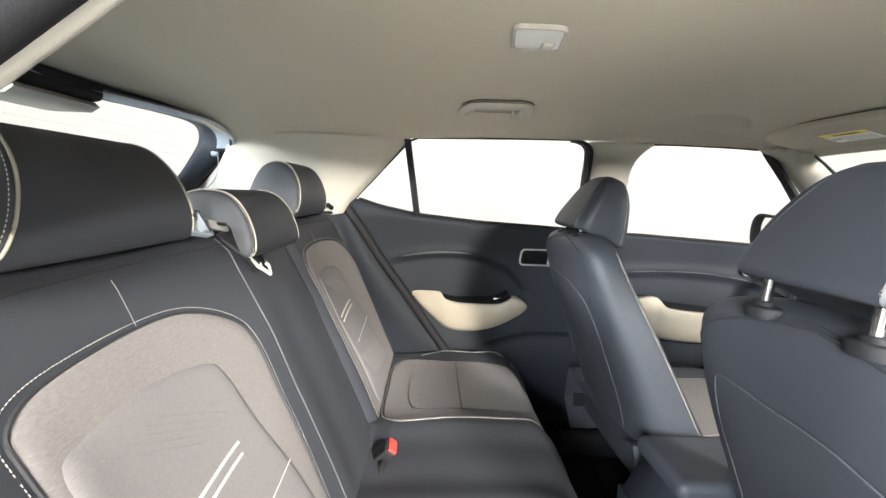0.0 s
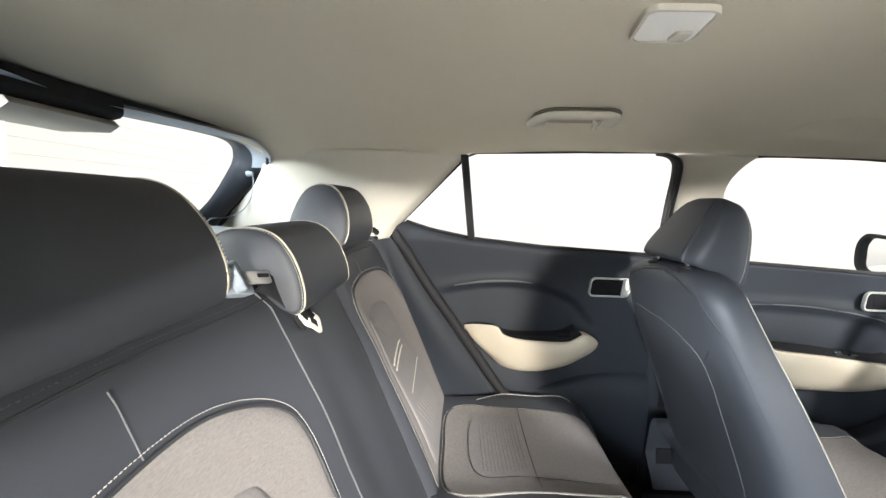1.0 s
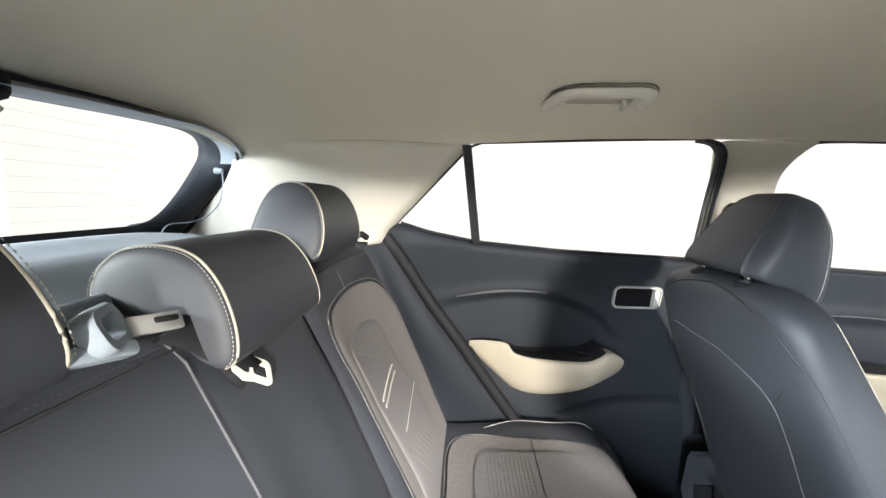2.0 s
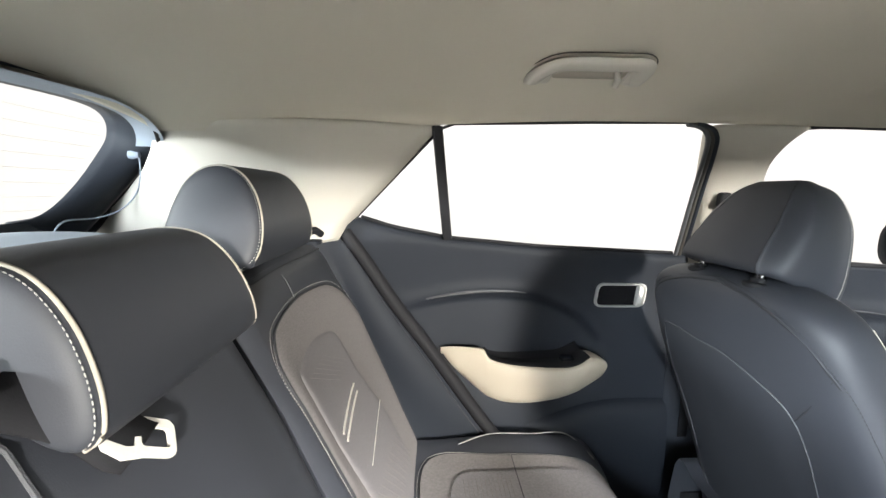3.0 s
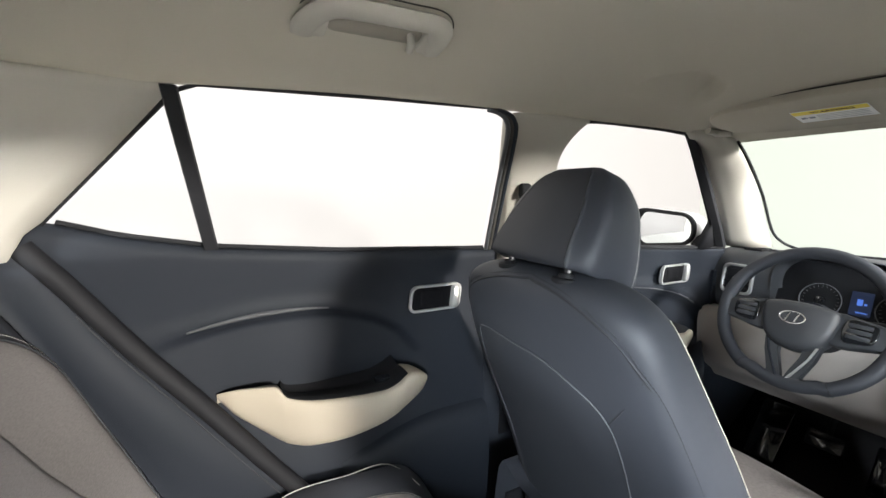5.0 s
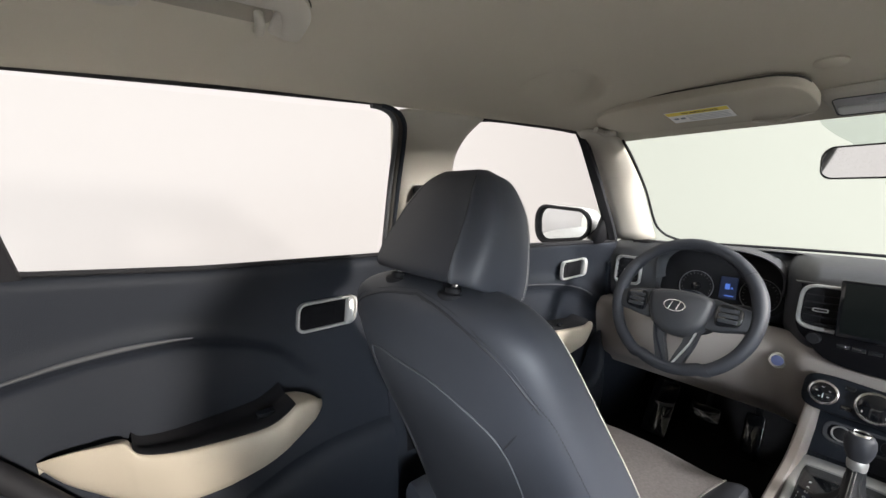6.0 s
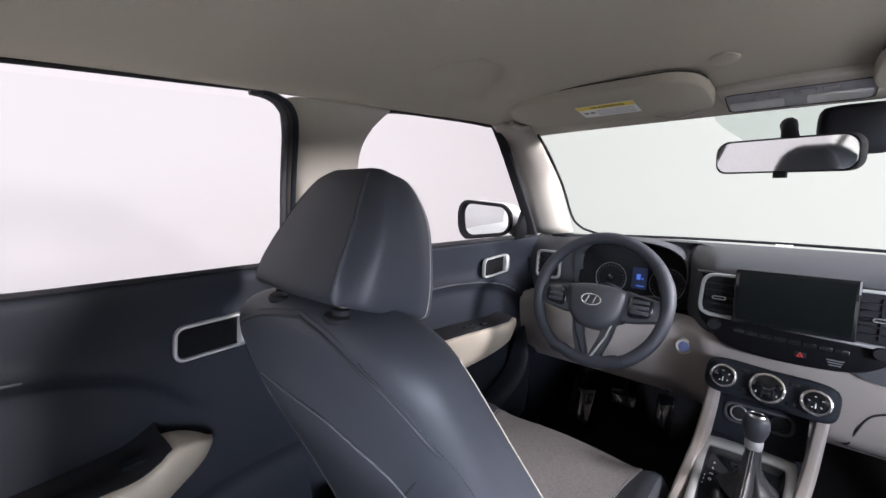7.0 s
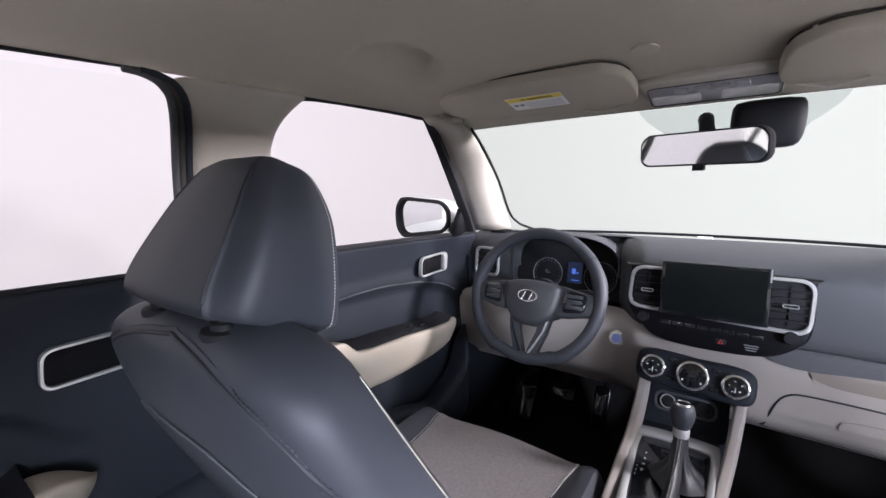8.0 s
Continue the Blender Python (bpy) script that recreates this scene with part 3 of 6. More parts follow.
# ---- doors ----
def build_rear_door():
    door = thing("rear_door", (0.2, 0.72, 0.32), "closed rear car door with dark panel and cream armrest", "car door")
    base = 0.694

    def sill(x):
        return lin1([(-0.26, 1.165), (-0.172, 1.150), (-0.10, 1.128), (0.03, 1.104), (0.25, 1.085), (0.58, 1.071)], x)

    def py(x, z):
        top = sill(x)
        y = base - 0.02 * max(0.0, min(1.0, (z - 0.975) / 0.12)) ** 1.2
        # the ridge over the armrest and the hollow under it
        rz = cat1([(-0.12, 0.925), (-0.02, 0.955), (0.10, 0.974), (0.22, 0.972), (0.30, 0.952), (0.37, 0.915), (0.42, 0.86)], x)
        inside = soft((x + 0.12) / 0.16) * soft((0.46 - x) / 0.10)
        if z < rz:
            y += 0.018 * inside * soft((rz - z) / 0.028) * soft((z - 0.62) / 0.16)
        y -= 0.006 * inside * math.exp(-((z - rz - 0.006) / 0.014) ** 2)
        if z > top - 0.02:
            y += 0.012 * ((z - top + 0.02) / 0.02) ** 2
        return y

    rows = []
    for i in range(91):
        x = lerp(-0.26, 0.625, i / 90)
        t = sill(x)
        rows.append([Vector((x, py(x, lerp(0.33, t, k / 110)), lerp(0.33, t, k / 110))) for k in range(111)])
    thick(part("door_panel", grid(rows), PLASTIC, door), 0.03, (0, 1, 0))
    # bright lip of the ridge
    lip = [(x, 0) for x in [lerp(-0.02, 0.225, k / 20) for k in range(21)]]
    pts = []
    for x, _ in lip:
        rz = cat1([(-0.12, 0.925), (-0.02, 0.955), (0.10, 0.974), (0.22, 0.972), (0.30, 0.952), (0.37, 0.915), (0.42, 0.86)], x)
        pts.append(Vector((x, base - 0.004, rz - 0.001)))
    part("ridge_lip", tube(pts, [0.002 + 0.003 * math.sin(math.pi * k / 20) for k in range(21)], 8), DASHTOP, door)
    # cream armrest
    st = [(0.018, 0.826, 0.818, 0.004), (0.045, 0.834, 0.78, 0.02), (0.085, 0.836, 0.742, 0.034), (0.118, 0.836, 0.712, 0.048), (0.128, 0.824, 0.705, 0.052), (0.14, 0.812, 0.697, 0.056), (0.18, 0.806, 0.686, 0.072), (0.24, 0.808, 0.688, 0.092), (0.29, 0.811, 0.70, 0.105), (0.32, 0.815, 0.711, 0.110), (0.345, 0.826, 0.721, 0.110), (0.362, 0.836, 0.730, 0.107), (0.388, 0.832, 0.744, 0.095), (0.412, 0.816, 0.758, 0.075), (0.43, 0.797, 0.772, 0.045), (0.438, 0.788, 0.781, 0.02)]
    rows = []
    for x, zt, zb, p in st:
        h = zt - zb
        b = base + 0.012
        rows.append([Vector((x, y, z)) for y, z in ((b, zb), (b - p * 0.45, zb + 0.06 * h), (b - p * 0.8, zb + 0.30 * h), (b - p, zb + 0.70 * h), (b - p * 1.02, zt - 0.08 * h), (b - p * 0.98, zt - 0.01 * h), (b - p * 0.85, zt), (b - p * 0.35, zt - 0.006), (b, zt - 0.02))])
    part("armrest", grid(dense(rows, 3, 3, False)), CREAM, door, "cream vinyl armrest")
    # dark grip cup on the armrest
    rows = []
    for x, zt, zb, p in st[4:12]:
        b = base + 0.012
        rows.append([Vector((x, b - p * 0.93, zt + 0.0005)), Vector((x, b - p * 0.88, zt + 0.003)), Vector((x, b - p * 0.5, zt + 0.001)), Vector((x, b - p * 0.3, zt - 0.003)), Vector((x, b + 0.004, zt + 0.004))])
    part("grip_cup", grid(dense(rows, 2, 3, False)), BLACK, door)
    part("window_switch", box((0.318, 0.64, 0.822), (0.03, 0.016, 0.008)), GLOSS, door)
    # map pocket / speaker bulge low down
    rows = []
    for k in range(15):
        a = k / 14
        x = lerp(0.24, 0.60, a)
        h = 0.62 + 0.07 * math.sin(math.pi * min(1, a * 1.4) / 2)
        rows.append([Vector((x, base - d, z)) for d, z in ((0, h), (0.022 * min(1, a * 5), h - 0.01), (0.035 * min(1, a * 5), h - 0.05), (0.035 * min(1, a * 5), 0.42), (0, 0.38))])
    part("door_pocket", grid(rows), PLASTIC, door, sub=1)
    # inner handle in a satin ring
    pull_handle(door, (0.458, base - 0.006, 0.967), 0.120, 0.060)
    # rubber seal along the slanting edge of the opening
    pts = spline([(-0.212, 0.672, 1.118), (-0.17, 0.672, 1.06), (-0.09, 0.674, 0.94), (0.0, 0.672, 0.82), (0.10, 0.670, 0.68), (0.20, 0.67, 0.545), (0.26, 0.67, 0.46)], 6)
    part("edge_seal", tube(pts, 0.016, 10), BLACK, door)
    # window frame: black channel along the sill, the slanting edge, the top and the front post
    out = [(-0.182, 0.650, 1.152), (0.002, 0.560, 1.338), (0.03, 0.552, 1.348), (0.30, 0.549, 1.357), (0.505, 0.549, 1.362)]
    fr = part("window_frame", tube([Vector(p) + Vector((0, 0.006, 0)) for p in out], 0.0035, 6), BLACK, door)
    st2 = spline([(0.500, 0.553, 1.357), (0.522, 0.553, 1.354), (0.543, 0.556, 1.343), (0.557, 0.569, 1.315), (0.567, 0.612, 1.222), (0.590, 0.690, 1.070)], 4)
    for dx, r, mt, nm in ((0.004, 0.005, DASHTOP, "front_channel"), (0.013, 0.005, GAPSHADE_SEAL, "front_seal"), (0.022, 0.006, PLASTIC, "front_seal_outer")):
        part(nm, tube([Vector(p) + Vector((dx, -0.004, 0)) for p in st2], r, 8), mt, fr)
    part("sill_seal", tube([(x, py(x, sill(x)) + 0.004, sill(x) + 0.001) for x in [lerp(-0.175, 0.59, k / 24) for k in range(25)]], 0.006, 6), BLACK, fr)
    # dividing bar of the quarter glass
    rows = [[Vector((lerp(0.028, -0.004, k) + dx, lerp(0.672, 0.556, k) + dy, lerp(1.102, 1.342, k))) for dx, dy in ((-0.011, 0.0), (-0.009, -0.008), (0.009, -0.008), (0.011, 0.0), (0.009, 0.008), (-0.009, 0.008))] for k in (0, 0.33, 0.66, 1)]
    part("divider_bar", grid(rows, None, True, True), BLACK, fr)
    q = [(-0.175, 0.652, 1.15), (0.02, 0.672, 1.10), (0.0, 0.558, 1.34)]
    bm = bmesh.new()
    bm.faces.new([bm.verts.new(Vector(p) + Vector((0, 0.01, 0))) for p in q])
    part("quarter_pane", bm, CLEAR, door).visible_shadow = False
    bm = bmesh.new()
    bm.faces.new([bm.verts.new(Vector(p) + Vector((0, 0.01, 0))) for p in [(0.03, 0.672, 1.10), (0.585, 0.69, 1.072), (0.565, 0.556, 1.352), (0.004, 0.558, 1.342)]])
    part("window_pane", bm, CLEAR, door).visible_shadow = False
    return door


def pull_handle(door, c, w, h):
    """A door handle: satin ring, hollow with its shade painted in, a bright lever inside. It lies on the door's inner
    face.
    """
    m = Matrix.Translation(c) @ Matrix.Rotation(radians(90), 4, "X")
    sk = lambda o, k: [(x + (0.006 if x > 0 else 0.0) + k * y, y) for x, y in o]
    outer = sk(rounded(w, h, 0.016), 0.12)
    inner = sk(rounded(w - 0.010, h - 0.010, 0.012), 0.12)
    ring = part("handle_ring", frame_ring(outer, inner, 0.010, m), SILVER, door, "satin silver handle surround")
    # near-black plates give the shallow hollow the shade of a deep one
    part("handle_hollow", plate(inner, 0.003, m @ Matrix.Translation((0, 0, 0.0015)), 0.001), HOLLOWSHADE, ring)
    lev = rounded(w * 0.15, h - 0.004, 0.008)
    part("lever", plate([(x + w * 0.41 + 0.12 * y, y) for x, y in lev], 0.017, m, 0.007), SILVER, ring, "satin silver pull lever")
    grip = rounded(w * 0.46, h - 0.022, 0.008)
    part("lever_grip", plate([(x - w * 0.06, y) for x, y in grip], 0.006, m, 0.003), HOLLOWSHADE, ring)
    return ring


def build_front_door():
    door = thing("front_door", (1.05, 0.70, 0.32), "closed front car door with dark panel and cream armrest", "car door")

    def base(x):
        return lin1([(0.68, 0.690), (0.95, 0.680), (1.2, 0.662), (1.45, 0.635)], x)

    def sill(x):
        return lin1([(0.70, 1.066), (1.0, 1.052), (1.25, 1.040), (1.46, 1.032)], x)

    def rz(x):
        return cat1([(0.75, 0.925), (0.95, 0.935), (1.10, 0.93), (1.25, 0.905), (1.35, 0.865), (1.42, 0.80)], x)

    def py(x, z):
        y = base(x) - 0.02 * max(0.0, min(1.0, (z - 0.96) / 0.1))
        if z < rz(x):
            y += 0.02 * soft((rz(x) - z) / 0.028) * soft((z - 0.60) / 0.14)
        y -= 0.006 * math.exp(-((z - rz(x) - 0.006) / 0.014) ** 2)
        return y

    rows = []
    for i in range(71):
        x = lerp(0.70, 1.47, i / 70)
        rows.append([Vector((x, py(x, lerp(0.33, sill(x), k / 60)), lerp(0.33, sill(x), k / 60))) for k in range(61)])
    thick(part("door_panel", grid(rows), PLASTIC, door), 0.03, (0, 1, 0))
    pts = [Vector((x, base(x) - 0.002, rz(x))) for x in [lerp(0.78, 1.36, k / 24) for k in range(25)]]
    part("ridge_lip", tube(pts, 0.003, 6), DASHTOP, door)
    st = [(0.80, 0.80, 0.785, 0.01), (0.83, 0.840, 0.73, 0.05), (0.86, 0.850, 0.695, 0.07), (0.885, 0.845, 0.690, 0.072), (0.915, 0.815, 0.685, 0.075), (0.97, 0.806, 0.677, 0.078), (1.07, 0.80, 0.672, 0.078), (1.18, 0.79, 0.676, 0.078), (1.26, 0.785, 0.690, 0.076), (1.285, 0.793, 0.705, 0.070), (1.315, 0.775, 0.725, 0.050), (1.328, 0.755, 0.745, 0.02)]
    rows = []
    for x, zt, zb, p in st:
        h = zt - zb
        b = base(x) + 0.012
        rows.append([Vector((x, y, z)) for y, z in ((b, zb), (b - p * 0.45, zb + 0.06 * h), (b - p * 0.8, zb + 0.30 * h), (b - p, zb + 0.70 * h), (b - p * 1.02, zt - 0.08 * h), (b - p * 0.98, zt - 0.01 * h), (b - p * 0.85, zt), (b - p * 0.35, zt - 0.006), (b, zt - 0.02))])
    part("armrest", grid(dense(rows, 3, 3, False)), CREAM, door, "cream vinyl armrest")
    rows = []
    for x, zt, zb, p in st[4:10]:
        b = base(x) + 0.012
        rows.append([Vector((x, b - p * q, zt + dz)) for q, dz in ((0.86, 0.001), (0.74, 0.006), (0.4, 0.007), (0.0, 0.010))])
    cup = part("switch_panel", grid(rows), BLACK, door)
    for k in range(4):
        sw = part("window_switch", box((1.09 + 0.03 * (k % 2) + 0.045 * (k // 2), base(1.1) - 0.022 - 0.020 * (k % 2), 0.801), (0.022, 0.012, 0.008)), GLOSS, cup)
        bevelled(sw, 0.002)
    pull_handle(door, (1.246, base(1.24) - 0.012, 0.962), 0.124, 0.058)
    # map pocket
    rows = []
    for k in range(31):
        a = k / 30
        x = lerp(0.86, 1.40, a)
        h = cat1([(0.86, 0.60), (1.06, 0.60), (1.17, 0.565), (1.23, 0.588), (1.30, 0.632), (1.335, 0.70), (1.40, 0.74)], x)
        d = 0.085 * min(1, a * 4) * min(1, (1 - a) * 6 + 0.15)
        rows.append([Vector((x, base(x) - q * d, z)) for q, z in ((0.2, h - 0.01), (0.8, h), (1, h - 0.012), (1.0, h - 0.1), (0.9, 0.45), (0, 0.40))])
    part("door_pocket", grid(rows), PLASTIC, door, sub=1)
    # window frame and pane
    out = [(0.732, 0.70, 1.066), (0.722, 0.64, 1.18), (0.722, 0.585, 1.28), (0.735, 0.56, 1.33), (0.765, 0.55, 1.358), (0.95, 0.548, 1.361), (1.10, 0.552, 1.358), (1.146, 0.558, 1.345), (1.268, 0.585, 1.22), (1.388, 0.612, 1.09), (1.43, 0.62, 1.04)]
    fr = part("window_frame", tube([Vector(p) + Vector((0, 0.012, 0)) for p in spline(out, 4)], 0.0042, 6), BLACK, door)
    rows = [[Vector((x + dx, y + dy, z)) for dx, dy in ((-0.006, 0.0), (0.004, -0.016), (0.022, -0.014), (0.026, 0.01))] for x, y, z in ((1.138, 0.566, 1.345), (1.260, 0.589, 1.225), (1.380, 0.612, 1.09), (1.418, 0.62, 1.04))]
    part("front_channel", grid(rows), BLACK, fr)
    # black corner cover where the mirror is fixed
    bm = bmesh.new()
    cov = [(1.335, 0.622, 1.034), (1.47, 0.632, 1.03), (1.47, 0.622, 1.05), (1.392, 0.606, 1.145), (1.374, 0.606, 1.13)]
    bm.faces.new([bm.verts.new(p) for p in cov])
    thick(part("corner_cover", bm, BLACK, fr), 0.02, (0, 1, 0))
    part("sill_seal", tube([(x, py(x, sill(x)) + 0.004, sill(x) + 0.001) for x in [lerp(0.73, 1.46, k / 16) for k in range(17)]], 0.006, 6), BLACK, fr)
    bm = bmesh.new()
    bm.faces.new([bm.verts.new(Vector(p) + Vector((0, 0.012, 0))) for p in [(0.73, 0.70, 1.06), (1.43, 0.62, 1.035), (1.13, 0.553, 1.35), (0.74, 0.55, 1.355)]])
    part("window_pane", bm, CLEAR, door).visible_shadow = False
    return door


build_rear_door()
front_door = build_front_door()
# out of view; opened by the angle that sets the light on the glove box
HINGE = Matrix.Translation((1.47, -0.69, 0))
unseen_door = copy_thing(front_door, HINGE @ Matrix.Rotation(radians(22), 4, "Z") @ HINGE.inverted() @ MIRROR_Y @ front_door.matrix_basis)
tagged(unseen_door, "unseen front passenger door, set ajar to shape the light", "car door")


def build_quarter_panel():
    """The body's side behind the open rear doorway, with the slanting edge of the opening."""
    edge = [(-0.212, 1.112), (-0.17, 1.06), (-0.09, 0.94), (0.0, 0.82), (0.10, 0.68), (0.20, 0.545), (0.26, 0.46), (0.30, 0.37)]
    bm = bmesh.new()
    bm.faces.new([bm.verts.new((x, -0.672, z)) for x, z in edge + [(-0.95, 0.37), (-0.95, 1.06), (-0.40, 1.06)]])
    ob = thick(part("quarter_panel", bm, PLASTIC, None, smooth=False), 0.05, (0, -1, 0))
    tagged(ob, "dark body side behind the open rear doorway", "side panel", kind="structure")


build_quarter_panel()


def build_door_mirror():
    mir = thing("door_mirror", (1.45, 0.80, 1.06), "white door mirror with dark frame", "door mirror")
    m = Matrix.Translation((1.430, 0.818, 1.080)) @ Matrix.Rotation(radians(-96), 4, "Z") @ Matrix.Rotation(radians(90), 4, "X")
    # glass faces back and slightly inwards
    ol = []
    for x, y in rounded(0.262, 0.132, 0.056, 6):
        ol.append((x, y * (1.0 - 0.16 * (x / 0.1)) + 0.004 * (x / 0.1)))
    inn = [(x * 0.90, y * 0.86) for x, y in ol]
    part("mirror_frame", frame_ring(ol, inn, 0.012, m), BLACK, mir)
    part("mirror_glass", plate(inn, 0.004, m, 0.001), MIRROR, mir)
    rows = []
    for k, sc in ((0, 1.0), (0.03, 1.02), (0.06, 0.95), (0.085, 0.75), (0.10, 0.45)):
        rows.append([m @ Vector((x * sc, y * sc, -k)) for x, y in ol])
    part("housing", grid(rows, None, True, True), PAINTWHITE, mir)
    part("arm", tube([(1.45, 0.74, 1.055), (1.44, 0.69, 1.05), (1.42, 0.645, 1.05)], 0.022, 8), BLACK, mir)
    return mir


build_door_mirror()


def build_pillar_belt():
    for s in (1, -1):
        b = thing("front_seat_belt", (0.64, s * 0.60, 1.20), "black front seat belt hanging from the centre pillar", "seat belt", "front seat belts")
        m = Matrix.Translation((0.632, s * 0.598, 1.205)) @ Matrix.Rotation(radians(90 * s), 4, "X")
        part("guide_ring", plate(rounded(0.028, 0.035, 0.010), 0.016, m, 0.006), BLACK, b)
        rows = [[Vector((0.640 + dx, s * y, z)) for dx in (-0.012, 0.012)] for y, z in ((0.592, 1.20), (0.625, 1.10), (0.655, 0.95), (0.66, 0.60))]
        thick(part("webbing", grid(rows), BLACK, b), 0.002, (0, s, 0))


build_pillar_belt()


# ---- windscreen and bonnet ----
def build_windscreen():
    top = [Vector((1.235 - 0.10 * (y / 0.5) ** 2 + 0.08, y, 1.348 - 0.01 * (y / 0.5) ** 2)) for y in [lerp(-0.54, 0.54, k / 16) for k in range(17)]]
    bot = [Vector((1.66 - 0.12 * (y / 0.6) ** 2, y, 1.02)) for y in [lerp(-0.62, 0.62, k / 16) for k in range(17)]]
    ob = part("window_1", grid(coons(top, bot, 8, lambda k, r: Vector((0.03, 0, 0.02)) * math.sin(math.pi * k))), TINTED)
    ob.visible_shadow = False
    tagged(ob, "clear faintly green windscreen", "windscreen", kind="structure")
    # black rubber seal down the pillars and along the foot of the glass
    side = [(1.245, 0.500, 1.338), (1.316, 0.505, 1.292), (1.435, 0.519, 1.20), (1.517, 0.525, 1.10), (1.552, 0.512, 1.062), (1.577, 0.485, 1.043)]
    foot = [(1.645 - 0.12 * (y / 0.6) ** 2 - 0.01, y, 1.034) for y in [lerp(0.43, -0.43, k / 12) for k in range(13)]]
    ring = side + foot + [(x, -y, z) for x, y, z in reversed(side)]
    ob = part("windscreen_seal", tube(spline([Vector(p) for p in ring], 3), 0.0040, 8), BLACK)
    tagged(ob, "thin black rubber seal round the windscreen", "trim", kind="structure")
    # dotted black band and grey sensor field at the top middle
    rows = []
    for k in range(7):
        f = k / 6
        w = lerp(0.17, 0.12, min(1, f * 1.1) ** 1.5)
        c = Vector((1.315, -0.06, 1.345)).lerp(Vector((1.39, -0.06, 1.29)), f)
        rows.append([Vector((c.x - 0.004, c.y + w * v, c.z)) for v in (-1, -0.5, 0, 0.5, 1)])
    ob = part("sensor_field", grid(rows), FRIT)
    tagged(ob, "grey printed sensor field on the windscreen", "trim", kind="structure")
    ob = part("scuttle", grid([[Vector((1.64 - 0.12 * (y / 0.6) ** 2, y, 0.975)) for y in (-0.62, -0.3, 0, 0.3, 0.62)], [Vector((1.86, y, 0.955)) for y in (-0.72, -0.35, 0, 0.35, 0.72)], [Vector((2.4, y, 0.91)) for y in (-0.76, -0.38, 0, 0.38, 0.76)]]), PAINTWHITE)
    thick(ob, 0.02, (0, 0, -1))
    tagged(ob, "painted bonnet in front of the windscreen", "bonnet", kind="structure")


build_windscreen()


# ---- rear bench ----
def back_surface(y, z, lift=0.0):
    """Front face of the rear backrests: slanting, with bolsters and hollows of the two outer seats."""
    x = 0.205 - 0.43 * z
    for c in (0.435, -0.275):
        d = abs(y - c)
        x += 0.013 * math.exp(-((d - 0.215) / 0.05) ** 2) * max(0, min(1, (1.05 - z) / 0.12)) - 0.010 * math.exp(-(d / 0.13) ** 2)
        if z < 0.85:
            x += 0.018 * math.exp(-(d / 0.16) ** 2) * math.sin(math.pi * max(0, min(1, (0.85 - z) / 0.30)))
    x += 0.012 * math.exp(-((y - 0.08) / 0.09) ** 2) * max(0, min(1, (1.04 - z) / 0.1))
    # roll over the top edge
    if z > 1.06:
        x -= 0.05 * ((z - 1.06) / 0.05) ** 2
    n = Vector((0.92, 0, 0.39))
    return Vector((x, y, z)) + n * lift


def backrest(name, y0, y1, label):
    seat = thing(name, (-0.15, (y0 + y1) / 2, 0.56), label, "car seat", "rear seat backrests")
    ny, nz = max(12, int((y1 - y0) / 0.018)), 40
    rows = []
    for j in range(nz + 1):
        z = lerp(0.50, 1.105, j / nz)
        r = []
        for i in range(ny + 1):
            y = lerp(y0, y1, i / ny)
            p = back_surface(y, z)
            e = min(y - y0, y1 - y)
            p.x -= 0.012 * max(0, 1 - e / 0.010) ** 2
            r.append(p)
        # back face
        rows.append([Vector((p.x - 0.11, p.y, p.z)) for p in (r[0],)] + r + [Vector((r[-1].x - 0.11, r[-1].y, r[-1].z))])
    top = [Vector((p.x - 0.05, p.y, p.z + 0.008)) for p in rows[-1]]
    top2 = [Vector((p.x - 0.12, p.y, p.z - 0.004)) for p in rows[-1]]
    bot = [Vector((p.x - 0.22, p.y, 0.60)) for p in rows[-1]]
    part("back_cover", grid(rows + [top, top2, bot]), LEATHER, seat)
    # piping along the top front edge
    pts = [back_surface(lerp(y0 + 0.01, y1 - 0.01, k / 30), 1.098, 0.003) for k in range(31)]
    part("top_piping", tube(pts, 0.0028, 6), SEAM, seat)
    # stitched flap of the cover under the top edge
    row = [(lerp(y0 + 0.006, y1 - 0.006, k / 30), 1.080) for k in range(31)]
    part("flap_seam", tube([back_surface(u, v, 0.0004) for u, v in row], 0.0016, 6), SEAM, seat)
    part("flap_stitches", stitches([(u, v + 0.005) for u, v in row], back_surface, 0.0050, 0.0006, 0.0006), DASHTOP, seat)
    return seat


def smooth_line(pts, n=6, closed=True):
    return [(p.x, p.y) for p in spline([(a, b, 0) for a, b in pts], n, closed)]


